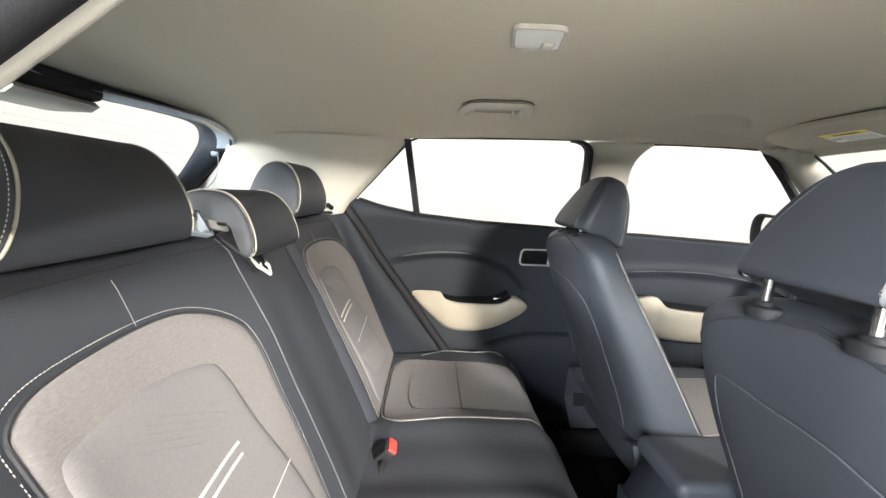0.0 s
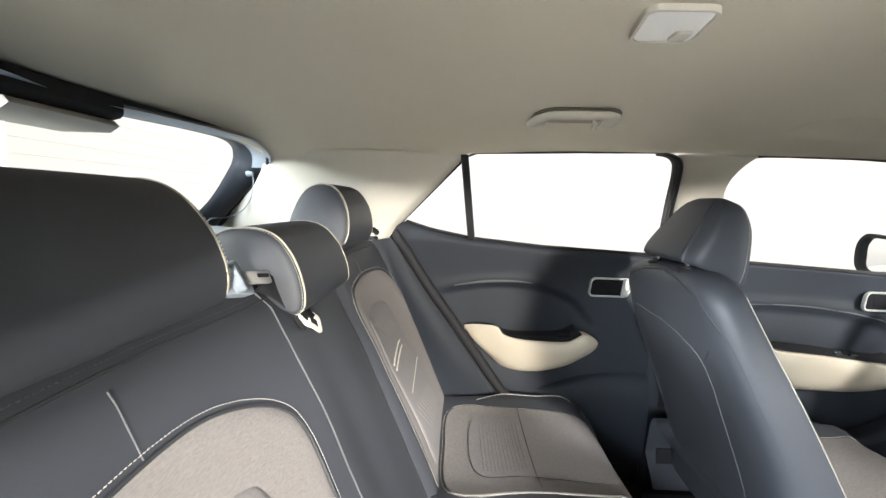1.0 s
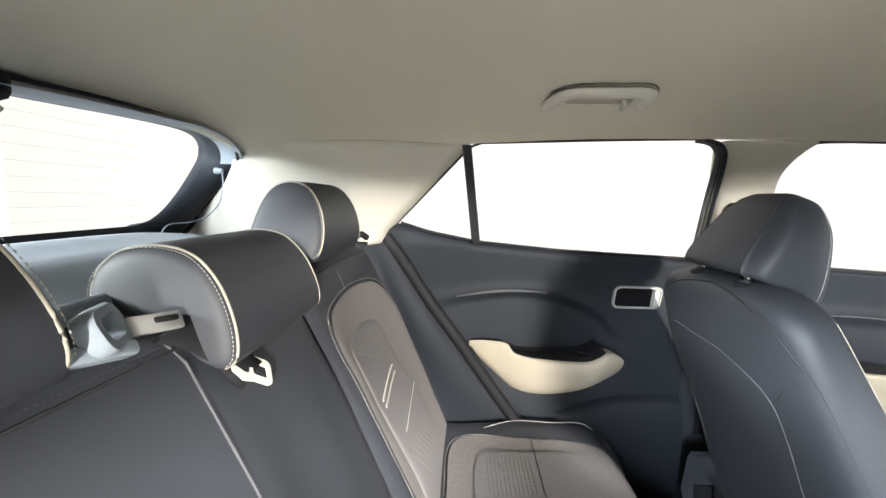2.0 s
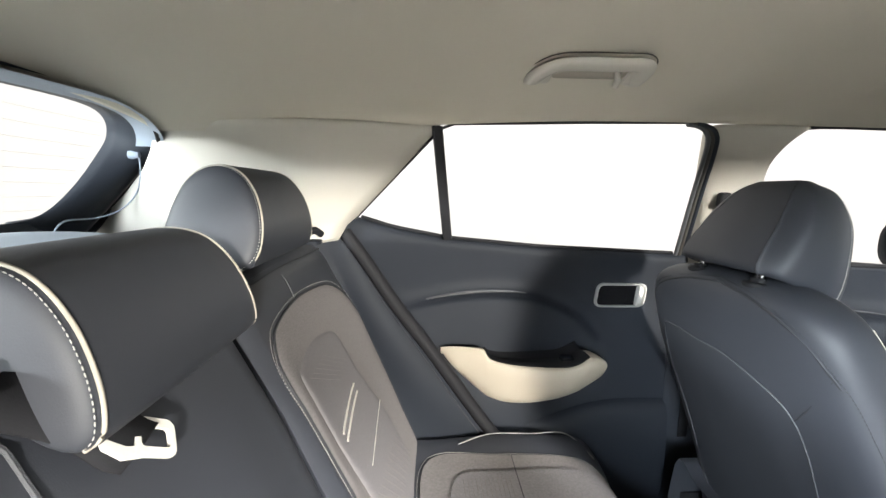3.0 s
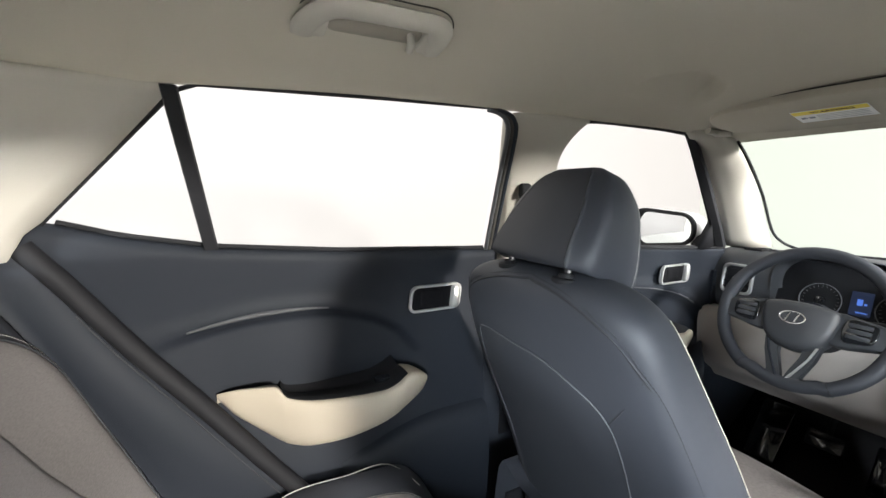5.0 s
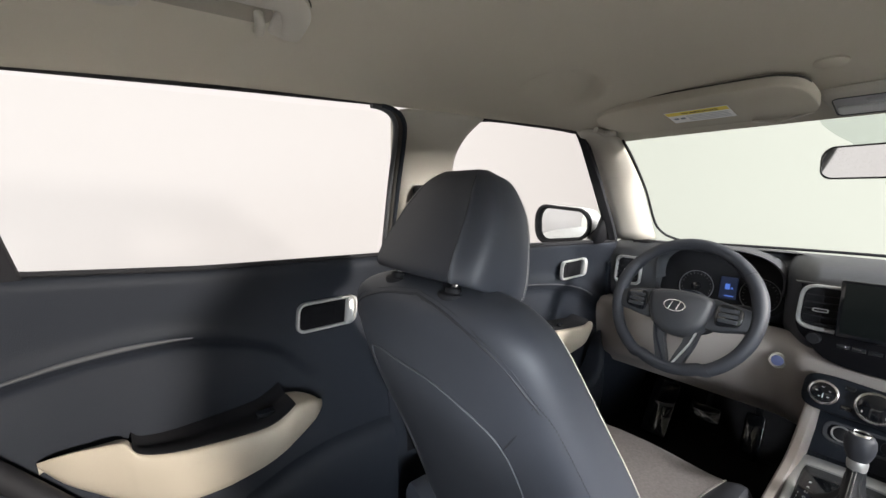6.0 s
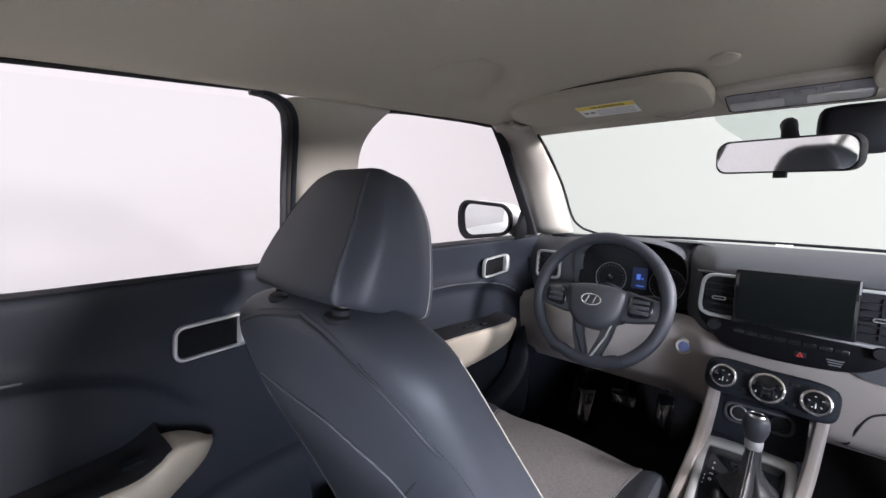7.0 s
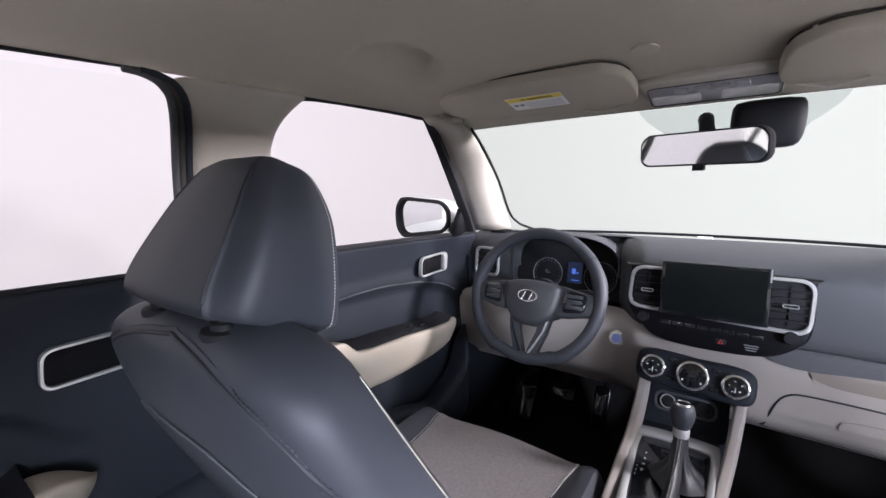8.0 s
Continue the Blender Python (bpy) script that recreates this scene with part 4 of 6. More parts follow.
def seat_insert(seat, c, wl, wr, dz=0.0):
    """Cloth panel of an outer rear seat: stitched border, padded centre with fine ribs and pale stripes."""
    out = smooth_line([(c - 0.203 - wl, 0.965), (c - 0.190, 1.010 + dz), (c - 0.13, 1.025 + dz), (c, 1.028 + dz), (c + 0.105 + wr, 1.016 + dz), (c + 0.168 + wr, 0.985 + dz), (c + 0.192 + wr, 0.935), (c + 0.193 + wr, 0.85), (c + 0.180 + wr, 0.70), (c + 0.165 + wr, 0.575), (c, 0.565), (c - 0.165, 0.575), (c - 0.180 - wl, 0.70), (c - 0.192 - wl, 0.85)])
    ins = part("cloth_panel", pillow(out, back_surface, 0.007, 0.001), CLOTH, seat, "grey melange cloth panel")
    edge = out + [out[0]]
    part("panel_welt", tube([back_surface(u, v, 0.0025) for u, v in out], 0.0020, 6, None, True), SEAM, ins)
    big = [(u + math.copysign(0.006, u - c) * min(1, abs(u - c) / 0.15), v + 0.006 * max(-1, min(1, (v - 0.82) / 0.18))) for u, v in edge]
    part("panel_stitches", stitches(big, back_surface, 0.0044, 0.00055, 0.002), THREAD, ins, "white contrast stitching")
    inn = smooth_line([(c - 0.185, 0.952), (c - 0.150, 0.966), (c - 0.06, 0.968), (c + 0.040, 0.950), (c + 0.064, 0.926), (c + 0.074, 0.885), (c + 0.084, 0.83), (c + 0.106, 0.71), (c + 0.112, 0.60), (c, 0.58), (c - 0.125, 0.60), (c - 0.150, 0.72), (c - 0.172, 0.87)])
    rib = part("padded_panel", pillow(inn, back_surface, 0.0115, 0.003), CLOTH2, ins, "ribbed cloth centre panel")
    # fine raised ribs running down and outwards
    bm = bmesh.new()
    for k in range(6):
        y0, z0 = c - 0.150 + 0.020 * k, 0.940 - 0.0015 * k
        run = 0.120 - 0.004 * k
        tube([back_surface(y0 + run * q / 10, z0 - 0.50 * run * q / 10, 0.0114) for q in range(11)], 0.0006, 4, bm)
    for k in range(10):
        y0, z0 = c - 0.125 + 0.020 * k, 0.735 - 0.002 * k
        tube([back_surface(y0 + 0.06 * q / 8, z0 - 0.075 * q / 8, 0.0114) for q in range(9)], 0.0009, 4, bm)
    tagged(part("ribs", bm, CLOTH, rib), kind="stuff")
    # twin pale stripes across, a thread line below them
    for y0, z0, y1, z1, wd in ((c + 0.019, 0.848, c - 0.135, 0.843, 0.0022), (c + 0.014, 0.836, c - 0.135, 0.831, 0.0020), (c + 0.088, 0.778, c - 0.10, 0.765, 0.0008)):
        pts = [back_surface(lerp(y0, y1, q / 14), lerp(z0, z1, q / 14), 0.0118) for q in range(15)]
        part("stripe", tube(pts, wd, 6), STRIPE, rib, "pale cream stripe")
    pts = [back_surface(c - 0.028, lerp(1.070, 1.022 + dz, q / 6), 0.0005) for q in range(7)]
    part("cover_seam", tube(pts, 0.0009, 6), DASHTOP, seat)


right_back = backrest("rear_backrest_wide", -0.665, 0.188, "wide rear backrest in navy leather with grey cloth")
seat_insert(right_back, -0.275, -0.004, -0.033, -0.011)
pts = [back_surface(lerp(-0.064, -0.086, k / 24), lerp(1.09, 0.58, k / 24), 0.001) for k in range(25)]
part("section_piping", tube(pts, 0.0018, 6), DASHTOP, right_back, "grey piping")
left_back = backrest("rear_backrest_narrow", 0.196, 0.668, "narrow rear backrest in navy leather with grey cloth")
seat_insert(left_back, 0.435, 0.014, 0.030)


def build_side_bolster():
    seal = [(0.46, 0.26), (0.545, 0.20), (0.68, 0.10), (0.82, 0.0), (0.94, -0.09), (1.06, -0.17), (1.118, -0.212)]
    for s in (1, -1):
        rows = []
        for j in range(19):
            z = lerp(0.50, 1.112, j / 18)
            xb, xs = 0.205 - 0.43 * z, lin1(seal, z) - 0.014
            top = 0.014 * soft((z - 1.03) / 0.055)
            bulge = 0.012 * math.sin(math.pi * min(1.0, (1.085 - z) / 0.5))
            rows.append([Vector((x, s * y, z)) for x, y in ((xb - 0.06, 0.655), (xb - 0.012 - top, 0.660), (lerp(xb, xs, 0.12) - top, 0.666 - bulge * 0.3), (lerp(xb, xs, 0.35), 0.668 - bulge), (lerp(xb, xs, 0.65), 0.668 - bulge), (lerp(xb, xs, 0.9), 0.670 - bulge * 0.3), (xs, 0.678), (xs, 0.70))])
        pad = thing("seat_side_pad", (-0.03, s * 0.68, 0.5), "side pad beside the rear backrest, darkened for shade", "seat pad", "rear seat pads")
        # darker than the seat leather: shade over the pad is put into its colour
        part("pad_cover", grid(dense(rows, 3, 2, False)), PLASTIC, pad)
        part("pad_seam", tube(spline([r[5] + Vector((0.0, -s * 0.0005, 0)) for r in rows[2:16]], 3), 0.0012, 6), SEAM, pad)


build_side_bolster()


def build_rear_cushion():
    seat = thing("rear_cushion", (0.2, 0.0, 0.36), "full width rear seat cushion in navy leather and grey cloth", "car seat")

    def top(y, x, lift=0.0):
        z = 0.595
        for c in (0.42, -0.29):
            d = abs(y - c)
            z += 0.018 * math.exp(-((d - 0.225) / 0.045) ** 2) - 0.008 * math.exp(-(d / 0.12) ** 2)
        z += 0.008 * math.exp(-((y - 0.07) / 0.08) ** 2)
        z += 0.012 * math.sin(math.pi * max(0, min(1, x / 0.42)))
        if x > 0.34:
            z -= 0.09 * ((x - 0.34) / 0.09) ** 2
        if abs(y) > 0.64:
            z -= 0.05 * ((abs(y) - 0.64) / 0.03) ** 2
        return Vector((x, y, z + lift))

    rows = []
    for i in range(37):
        x = lerp(-0.06, 0.43, i / 36)
        rows.append([top(lerp(-0.67, 0.67, k / 60), x) for k in range(61)])
    rows.append([Vector((0.435, p.y * 0.99, 0.46)) for p in rows[-1]])
    rows.append([Vector((0.40, p.y * 0.98, 0.36)) for p in rows[-2]])
    part("cushion_cover", grid(rows), LEATHER, seat)
    for c in (0.42, -0.29):
        out = smooth_line([(c - 0.20, -0.01), (c - 0.205, 0.15), (c - 0.20, 0.31), (c - 0.15, 0.392), (c, 0.402), (c + 0.09, 0.395), (c + 0.150, 0.33), (c + 0.162, 0.15), (c + 0.165, -0.01), (c, -0.03)])
        p = part("cloth_panel", patch(out, top, 12, 0.005), CLOTH, seat, "grey melange cloth panel")
        part("panel_welt", tube([top(u, v, 0.004) for u, v in out], 0.0010, 6, None, True), SEAM, p)
        big = [((u - c) * 1.03 + c, (v - 0.18) * 1.03 + 0.18) for u, v in out + out[:1]]
        part("panel_stitches", stitches(big, top, 0.0046, 0.0007, 0.003), THREAD, p, "white contrast stitching")
        inn = smooth_line([(c - 0.13, 0.05), (c - 0.14, 0.15), (c - 0.14, 0.355), (c, 0.372), (c + 0.105, 0.355), (c + 0.11, 0.15), (c + 0.105, 0.05), (c, 0.03)])
        q = part("ribbed_panel", patch(inn, top, 8, 0.008), CLOTH2, p, "darker ribbed cloth centre panel")
        part("rib_welt", tube([top(u, v, 0.007) for u, v in inn], 0.0009, 6, None, True), SEAM, q)
        part("cross_seam", tube([top(lerp(c - 0.19, c + 0.155, k / 14), 0.178, 0.0085) for k in range(15)], 0.0010, 6), SEAM, q)
        bm = bmesh.new()
        for k in range(12):
            v = 0.062 + 0.009 * k
            tube([top(lerp(c - 0.12, c + 0.095, j / 10), v, 0.0081) for j in range(11)], 0.0007, 4, bm)
        tagged(part("ribs", bm, CLOTH, q), kind="stuff")
    # pale piping along the outer front corner
    for s in (1, -1):
        pts = spline([top(s * 0.62, 0.06, 0.003), top(s * 0.648, 0.14, 0.004), top(s * 0.652, 0.24, 0.004), top(s * 0.645, 0.33, 0.004), top(s * 0.60, 0.385, 0.004)], 6)
        part("corner_piping", tube(pts, 0.0010, 6), THREAD, seat)
    return seat


build_rear_cushion()


LOAF = [(0.0, 0.10), (0.06, 0.55), (0.22, 0.88), (0.48, 1.0), (0.74, 0.93), (0.92, 0.70), (1.0, 0.40), (0.97, 0.14), (0.82, 0.0), (0.2, 0.0)]
# hooked: a nose over the shelf, a flap hanging down in front
HOOK = [(0.04, 0.42), (-0.02, 0.58), (0.03, 0.80), (0.20, 0.96), (0.46, 1.0), (0.70, 0.92), (0.88, 0.68), (0.99, 0.36), (1.01, 0.10), (0.93, 0.0), (0.80, 0.08), (0.66, 0.28), (0.44, 0.38), (0.22, 0.38)]


def headrest_mesh(y0, y1, x0, x1, z0, z1, flare, sec):
    """A loaf-shaped headrest lying along y: rounded D section, soft ends."""
    rows = []
    for f, s in ((0.0, 0.02), (0.0006, 0.22), (0.0025, 0.44), (0.006, 0.65), (0.014, 0.84), (0.029, 0.945), (0.048, 0.99), (0.07, 1.004), (0.25, 1.010), (0.5, 1.012), (0.75, 1.010), (0.93, 1.004), (0.952, 0.99), (0.971, 0.945), (0.986, 0.84), (0.994, 0.65), (0.9975, 0.44), (0.9994, 0.22), (1.0, 0.02)):
        mid = (y0 + y1) / 2
        rows.append([Vector((lerp(x0, x1, 0.5 + (u - 0.5) * s), mid + (y1 - y0) * (f - 0.5) * (1.0 - flare * (0.42 + (v - 0.42) * s)), lerp(z0, z1, 0.42 + (v - 0.42) * s))) for u, v in sec])
    return grid(dense(rows, 5, 4), None, True, True)


def rear_headrest(name, y0, y1, x0, x1, z0, z1, label, flare=0.3, sec=LOAF):
    hr = thing(name, ((x0 + x1) / 2, (y0 + y1) / 2, z0), label, "headrest", "rear headrests")
    bm = headrest_mesh(y0, y1, x0, x1, z0, z1, flare, sec)
    part("cushion", bm, LEATHER, hr)
    for f in (0.05, 0.95):
        yy = lambda v: (y0 + y1) / 2 + (y1 - y0) * (f - 0.5) * (1.0 - flare * v)
        loop = spline([(lerp(x0, x1, 0.5 + (u - 0.5) * 1.0), yy(v), lerp(z0, z1, 0.42 + (v - 0.42) * 1.0)) for u, v in (sec[1:9] if sec is LOAF else sec[0:10])], 6)
        cx, cz = (x0 + x1) / 2, lerp(z0, z1, 0.45)
        loop = [Vector((cx + (p.x - cx) * 0.995, p.y, cz + (p.z - cz) * 0.995)) for p in loop]
        part("end_piping", tube(loop, 0.0016, 8), PIPING, hr, "cream piping")
        off = 0.006 * (-1 if f < 0.5 else 1)
        st = [(k, 0) for k in range(len(loop))]
        part("end_stitches", stitches(st, lambda u, v, l: Vector((cx + (loop[int(u)].x - cx) * 0.985, loop[int(u)].y + off, cz + (loop[int(u)].z - cz) * 0.985)), 0.0042, 0.0005), THREAD, hr)
    for s in (0.3, 0.7):
        y = lerp(y0, y1, s)
        part("post", tube([((x0 + x1) / 2, y, z0 + 0.02), ((x0 + x1) / 2 - 0.008, y, z0 - 0.05)], 0.006, 10), CHROME, hr)
        part("post_collar", lathe([(0.016, 0), (0.016, 0.004), (0.011, 0.010)], Matrix.Translation(((x0 + x1) / 2 - 0.006, y, 1.100))), BLACK, hr)
    return hr


rear_headrest("rear_headrest", 0.245, 0.545, -0.375, -0.245, 1.105, 1.244, "navy leather rear headrest with cream piping")
rear_headrest("rear_headrest", -0.448, -0.158, -0.375, -0.245, 1.10, 1.224, "navy leather rear headrest with cream piping")
rear_headrest("rear_headrest", -0.058, 0.193, -0.362, -0.222, 1.056, 1.170, "low navy leather middle headrest with cream piping", 0.12, HOOK)


def build_rear_belts():
    # middle belt: shoulder guide and tongue parked over the backrest
    belt = thing("middle_seat_belt", (-0.24, -0.06, 1.09), "dark seat belt with metal tongue parked on the backrest", "seat belt")
    n_, u_ = Vector((0.92, 0, 0.39)), Vector((-0.39, 0, 0.92))
    on_back = lambda x, y, z, turn: Matrix.Translation((x, y, z)) @ Matrix((Vector((0, 1, 0)), u_, n_)).transposed().to_4x4() @ Matrix.Rotation(radians(turn), 4, "Z")
    m = on_back(-0.268, -0.141, 1.120, 100) @ Matrix.Rotation(radians(25), 4, "X")
    part("guide_loop", frame_ring(rounded(0.034, 0.050, 0.012), rounded(0.016, 0.026, 0.006), 0.014, m), SHELFGREY, belt, "blue grey plastic guide")
    part("guide_foot", plate(rounded(0.056, 0.012, 0.005), 0.012, on_back(-0.262, -0.150, 1.108, -12)), SHELFGREY, belt)
    m = on_back(-0.262, -0.090, 1.113, -10)
    part("clip", plate(rounded(0.054, 0.016, 0.003), 0.004, m), SILVER, belt, "bare metal clip")
    part("clip_slot", plate(rounded(0.026, 0.005, 0.002), 0.002, m @ Matrix.Translation((0.008, 0.002, 0.004))), BLACK, belt)
    rows = [[Vector(p) + Vector((dx, dy, dz)) for dx, dy, dz in ((0.0, -0.020, -0.006), (0.0, 0.0, -0.001), (0.0, 0.020, 0.006))] for p in spline([(-0.262, -0.075, 1.105), (-0.252, -0.050, 1.090), (-0.240, -0.030, 1.068), (-0.230, -0.018, 1.045), (-0.226, -0.008, 1.034)], 5)]
    thick(part("webbing", grid(rows), BLACK, belt), 0.0016)
    # tongue: a wide bar with an eye, its blade turned down to the left
    tp = lambda pts: [back_surface(u, v, 0.010) for u, v in pts]
    mid, ax, up2 = (0.005, 1.028), (0.80, -0.60), (0.60, 0.80)
    loc = lambda o: [(mid[0] + ax[0] * u + up2[0] * v, mid[1] + ax[1] * u + up2[1] * v) for u, v in o]
    outer, inner = loc(rounded(0.034, 0.026, 0.007, 4)), loc(rounded(0.024, 0.013, 0.003, 4))
    o1, i1 = tp(outer), tp(inner)
    up = Vector((0.92, 0, 0.39)) * 0.003
    ring = [o1, [p + up for p in o1], [p + up for p in i1], i1, o1]
    bm = grid(ring, None, True)
    bmesh.ops.remove_doubles(bm, verts=bm.verts, dist=1e-6)
    part("tongue", bm, BARESTEEL, belt, "bare metal tongue", smooth=False)
    blade = tp(loc([(-0.010, -0.006), (-0.024, -0.0075), (-0.038, -0.004), (-0.044, -0.0035), (-0.040, -0.0105), (-0.026, -0.0155), (-0.012, -0.0135)]))
    bm = grid([blade, [p + up for p in blade]], None, True, True)
    part("tongue_blade", bm, BARESTEEL, belt, smooth=False)
    # buckles between back and cushion
    for y in (0.112,):
        b = thing("belt_buckle", (0.0, y, 0.59), "black belt buckle with red release button", "belt buckle", "rear belt buckles")
        m = pose(-0.032, y - 0.02, 0.585, 20, 40, 15)
        ob = part("buckle_body", box((0, 0, 0.025), (0.026, 0.04, 0.07), None, m), BLACK, b)
        bevelled(ob, 0.005)
        ob = part("release_button", box((0.002, 0.0, 0.062), (0.02, 0.032, 0.008), None, m), RED, b)
        bevelled(ob, 0.002)
        part("stalk", tube([m @ Vector((0, 0, 0)), m @ Vector((0, 0, -0.06))], 0.012, 8), BLACK, b)
        b2 = part("second_body", box((0.004, -0.042, 0.012), (0.024, 0.034, 0.06), None, m), BLACK, b)
        bevelled(b2, 0.005)
        ob = part("second_button", box((0.006, -0.042, -0.022), (0.02, 0.026, 0.010), None, m), RED, b)
    # fold-down lever on the outer end of the narrow backrest
    lev = thing("backrest_release", (-0.262, 0.60, 1.105), "small black backrest release catch", "catch")
    part("catch", tube(spline([(-0.285, 0.575, 1.108), (-0.262, 0.592, 1.128), (-0.25, 0.612, 1.118)], 4), 0.008, 8), BLACK, lev)
    part("catch_base", plate(rounded(0.05, 0.04, 0.01), 0.008, pose(-0.27, 0.59, 1.10)), PLASTIC, lev)


build_rear_belts()


# ---- front seats ----
def front_seat(name, label):
    """A front seat with its place at its own origin: x ahead, y to its left, z from the floor of the world."""
    seat = thing(name, (0, 0, 0), label, "car seat", "front seats")
    # backrest: sections at heights, each a rounded outline in x, y
    def sect(z):
        hw = cat1([(0.50, 0.235), (0.72, 0.236), (0.86, 0.226), (0.96, 0.209), (1.03, 0.193), (1.06, 0.178), (1.08, 0.148), (1.09, 0.115), (1.095, 0.075)], z)
        xb = cat1([(0.50, 0.60), (0.60, 0.585), (0.75, 0.535), (0.94, 0.455), (1.03, 0.428), (1.065, 0.428), (1.08, 0.436), (1.09, 0.452), (1.095, 0.475)], z)
        xf = cat1([(0.50, 0.78), (0.60, 0.752), (0.71, 0.692), (0.90, 0.588), (1.00, 0.535), (1.05, 0.512), (1.08, 0.505), (1.095, 0.495)], z)
        return hw, xb, xf
    shape = [(-1.0, 0.62), (-0.99, 0.34), (-0.90, 0.13), (-0.70, 0.03), (-0.35, 0.0), (0, 0.0), (0.35, 0.0), (0.70, 0.03), (0.90, 0.13), (0.99, 0.34), (1.0, 0.62), (0.97, 0.88), (0.86, 1.0), (0.72, 0.95), (0.5, 0.80), (0.2, 0.76), (-0.2, 0.76), (-0.5, 0.80), (-0.72, 0.95), (-0.86, 1.0), (-0.97, 0.88)]
    def at(i, z, out=1.0):
        hw, xb, xf = sect(z)
        u, v = shape[i % len(shape)]
        return Vector((lerp(xb, xf, v), u * hw, z))
    zs = [lerp(0.50, 1.04, k / 36) for k in range(37)] + [1.05, 1.06, 1.067, 1.073, 1.079, 1.084, 1.088, 1.091, 1.0935, 1.095]
    rows = [spline([at(i, z) for i in range(len(shape))], 4, True) for z in zs]
    back = part("backrest", grid(rows, None, True, True), LEATHER, seat, "navy leather backrest")

    def skin(u, z, lift=0.0):
        """Back skin: u from -1 (right) to 1 (left)."""
        hw, xb, xf = sect(z)
        a = abs(u)
        v = lin1([(0, 0.0), (0.35, 0.0), (0.70, 0.035), (0.90, 0.14), (0.985, 0.34)], a)
        return Vector((lerp(xb, xf, v) - lift * (1 - a * a * 0.6), u * hw + math.copysign(lift * a * a * 0.6, u), z))
    # seams: the cover's shoulder line, its cross seam, the back pocket's pale edge
    for s in (1, -1):
        pts = [skin(s * cat1([(0.0, 0.0), (0.18, 0.45), (0.32, 0.78), (0.42, 0.905), (0.55, 0.948), (1, 0.95)], k / 30), cat1([(0, 1.082), (0.18, 1.071), (0.32, 1.043), (0.42, 1.003), (0.55, 0.94), (1, 0.60)], k / 30), 0.0008) for k in range(31)]
        part("shoulder_seam", tube(spline(pts, 2), 0.0022, 6), SEAM, back)
        part("seam_stitches", stitches([(0, k) for k in range(28)], lambda u, k, l: pts[min(30, int(k))] + Vector((0.003 if k < 8 else -0.001, s * 0.003, 0.0055 if k < 12 else 0.004)), 0.0050, 0.0009), SEAM, back)
        pts = [skin(s * lerp(0.905, 0.56, k / 8), lerp(1.0, 0.912, k / 8) - 0.004 * math.sin(math.pi * k / 8), 0.0008) for k in range(9)]
        if s < 0:
            part("cross_seam", tube(pts, 0.0014, 6), SEAM, back)
        front = [at(20 if s < 0 else 11, z) for z in [lerp(0.56, 1.06, k / 24) for k in range(25)]]
        part("front_piping", tube([p + Vector((0.0005, s * 0.0005, 0.0)) for p in front], 0.0007, 6), PIPING, back, "cream piping")
    pk = smooth_line([(-0.50, 0.60), (-0.55, 0.78), (-0.595, 0.875), (-0.575, 0.920), (-0.45, 0.944), (-0.14, 0.966), (0.2, 0.970), (0.60, 0.972), (0.70, 0.955), (0.75, 0.88), (0.72, 0.75), (0.68, 0.60), (0.0, 0.58)], 5)
    pocket = part("back_panel", patch(pk, skin, 10, 0.002), LEATHER, back, "navy leather rear panel")
    part("panel_edge", tube([skin(u, v, 0.002) for u, v in pk], 0.0014, 6, None, True), DASHTOP, pocket, "grey piped edge")
    # cushion
    def top(u, x, lift=0.0):
        y = u * 0.245
        z = 0.60 + 0.022 * math.exp(-((abs(u) - 0.86) / 0.13) ** 2) + 0.01 * math.sin(math.pi * max(0, min(1, (x - 0.6) / 0.5)))
        edge = 1.045 + 0.035 * (1 - u * u)
        if x > edge:
            z -= 0.10 * ((x - edge) / 0.085) ** 2.2
        if abs(u) > 0.92:
            z -= 0.10 * ((abs(u) - 0.92) / 0.08) ** 1.5
        return Vector((x, y, z + lift))
    rows = [[top(lerp(-1, 1, k / 36), lerp(0.56, 1.13 + 0.035 * (1 - lerp(-1, 1, k / 36) ** 2), i / 30)) for k in range(37)] for i in range(31)]
    base = [[Vector((p.x * 0.995, p.y * 0.98, 0.47)) for p in rows[-1]]]
    cush = part("cushion", grid(rows + base + [[Vector((1.0, p.y * 0.9, 0.40)) for p in rows[-1]]]), LEATHER, seat)
    for s in (1, -1):
        side = [[top(s, lerp(0.56, 1.13, i / 10)) for i in range(11)], [Vector((lerp(0.56, 1.125, i / 10), s * 0.245, 0.50)) for i in range(11)], [Vector((lerp(0.58, 1.0, i / 10), s * 0.22, 0.40)) for i in range(11)]]
        part("cushion_side", grid(side), LEATHER, cush)
        part("seat_valance", box((0.80, s * 0.255, 0.455), (0.42, 0.035, 0.12)), BLACK, seat)
    out = smooth_line([(-0.60, 0.66), (-0.62, 0.85), (-0.67, 1.0), (-0.70, 1.085), (-0.4, 1.112), (0, 1.125), (0.4, 1.112), (0.70, 1.085), (0.67, 1.0), (0.62, 0.85), (0.60, 0.66), (0, 0.64)], 5)
    pan = part("cloth_panel", patch(out, top, 10, 0.004), CLOTH, cush, "grey melange cloth panel")
    part("panel_stitches", stitches([(u * 1.03, (v - 0.85) * 1.02 + 0.85) for u, v in out + out[:1]], top, 0.008, 0.0012, 0.003), THREAD, pan)
    for s in (1, -1):
        part("rail", box((0.78, s * 0.17, 0.375), (0.5, 0.03, 0.075)), BLACK, seat)
    return seat, skin


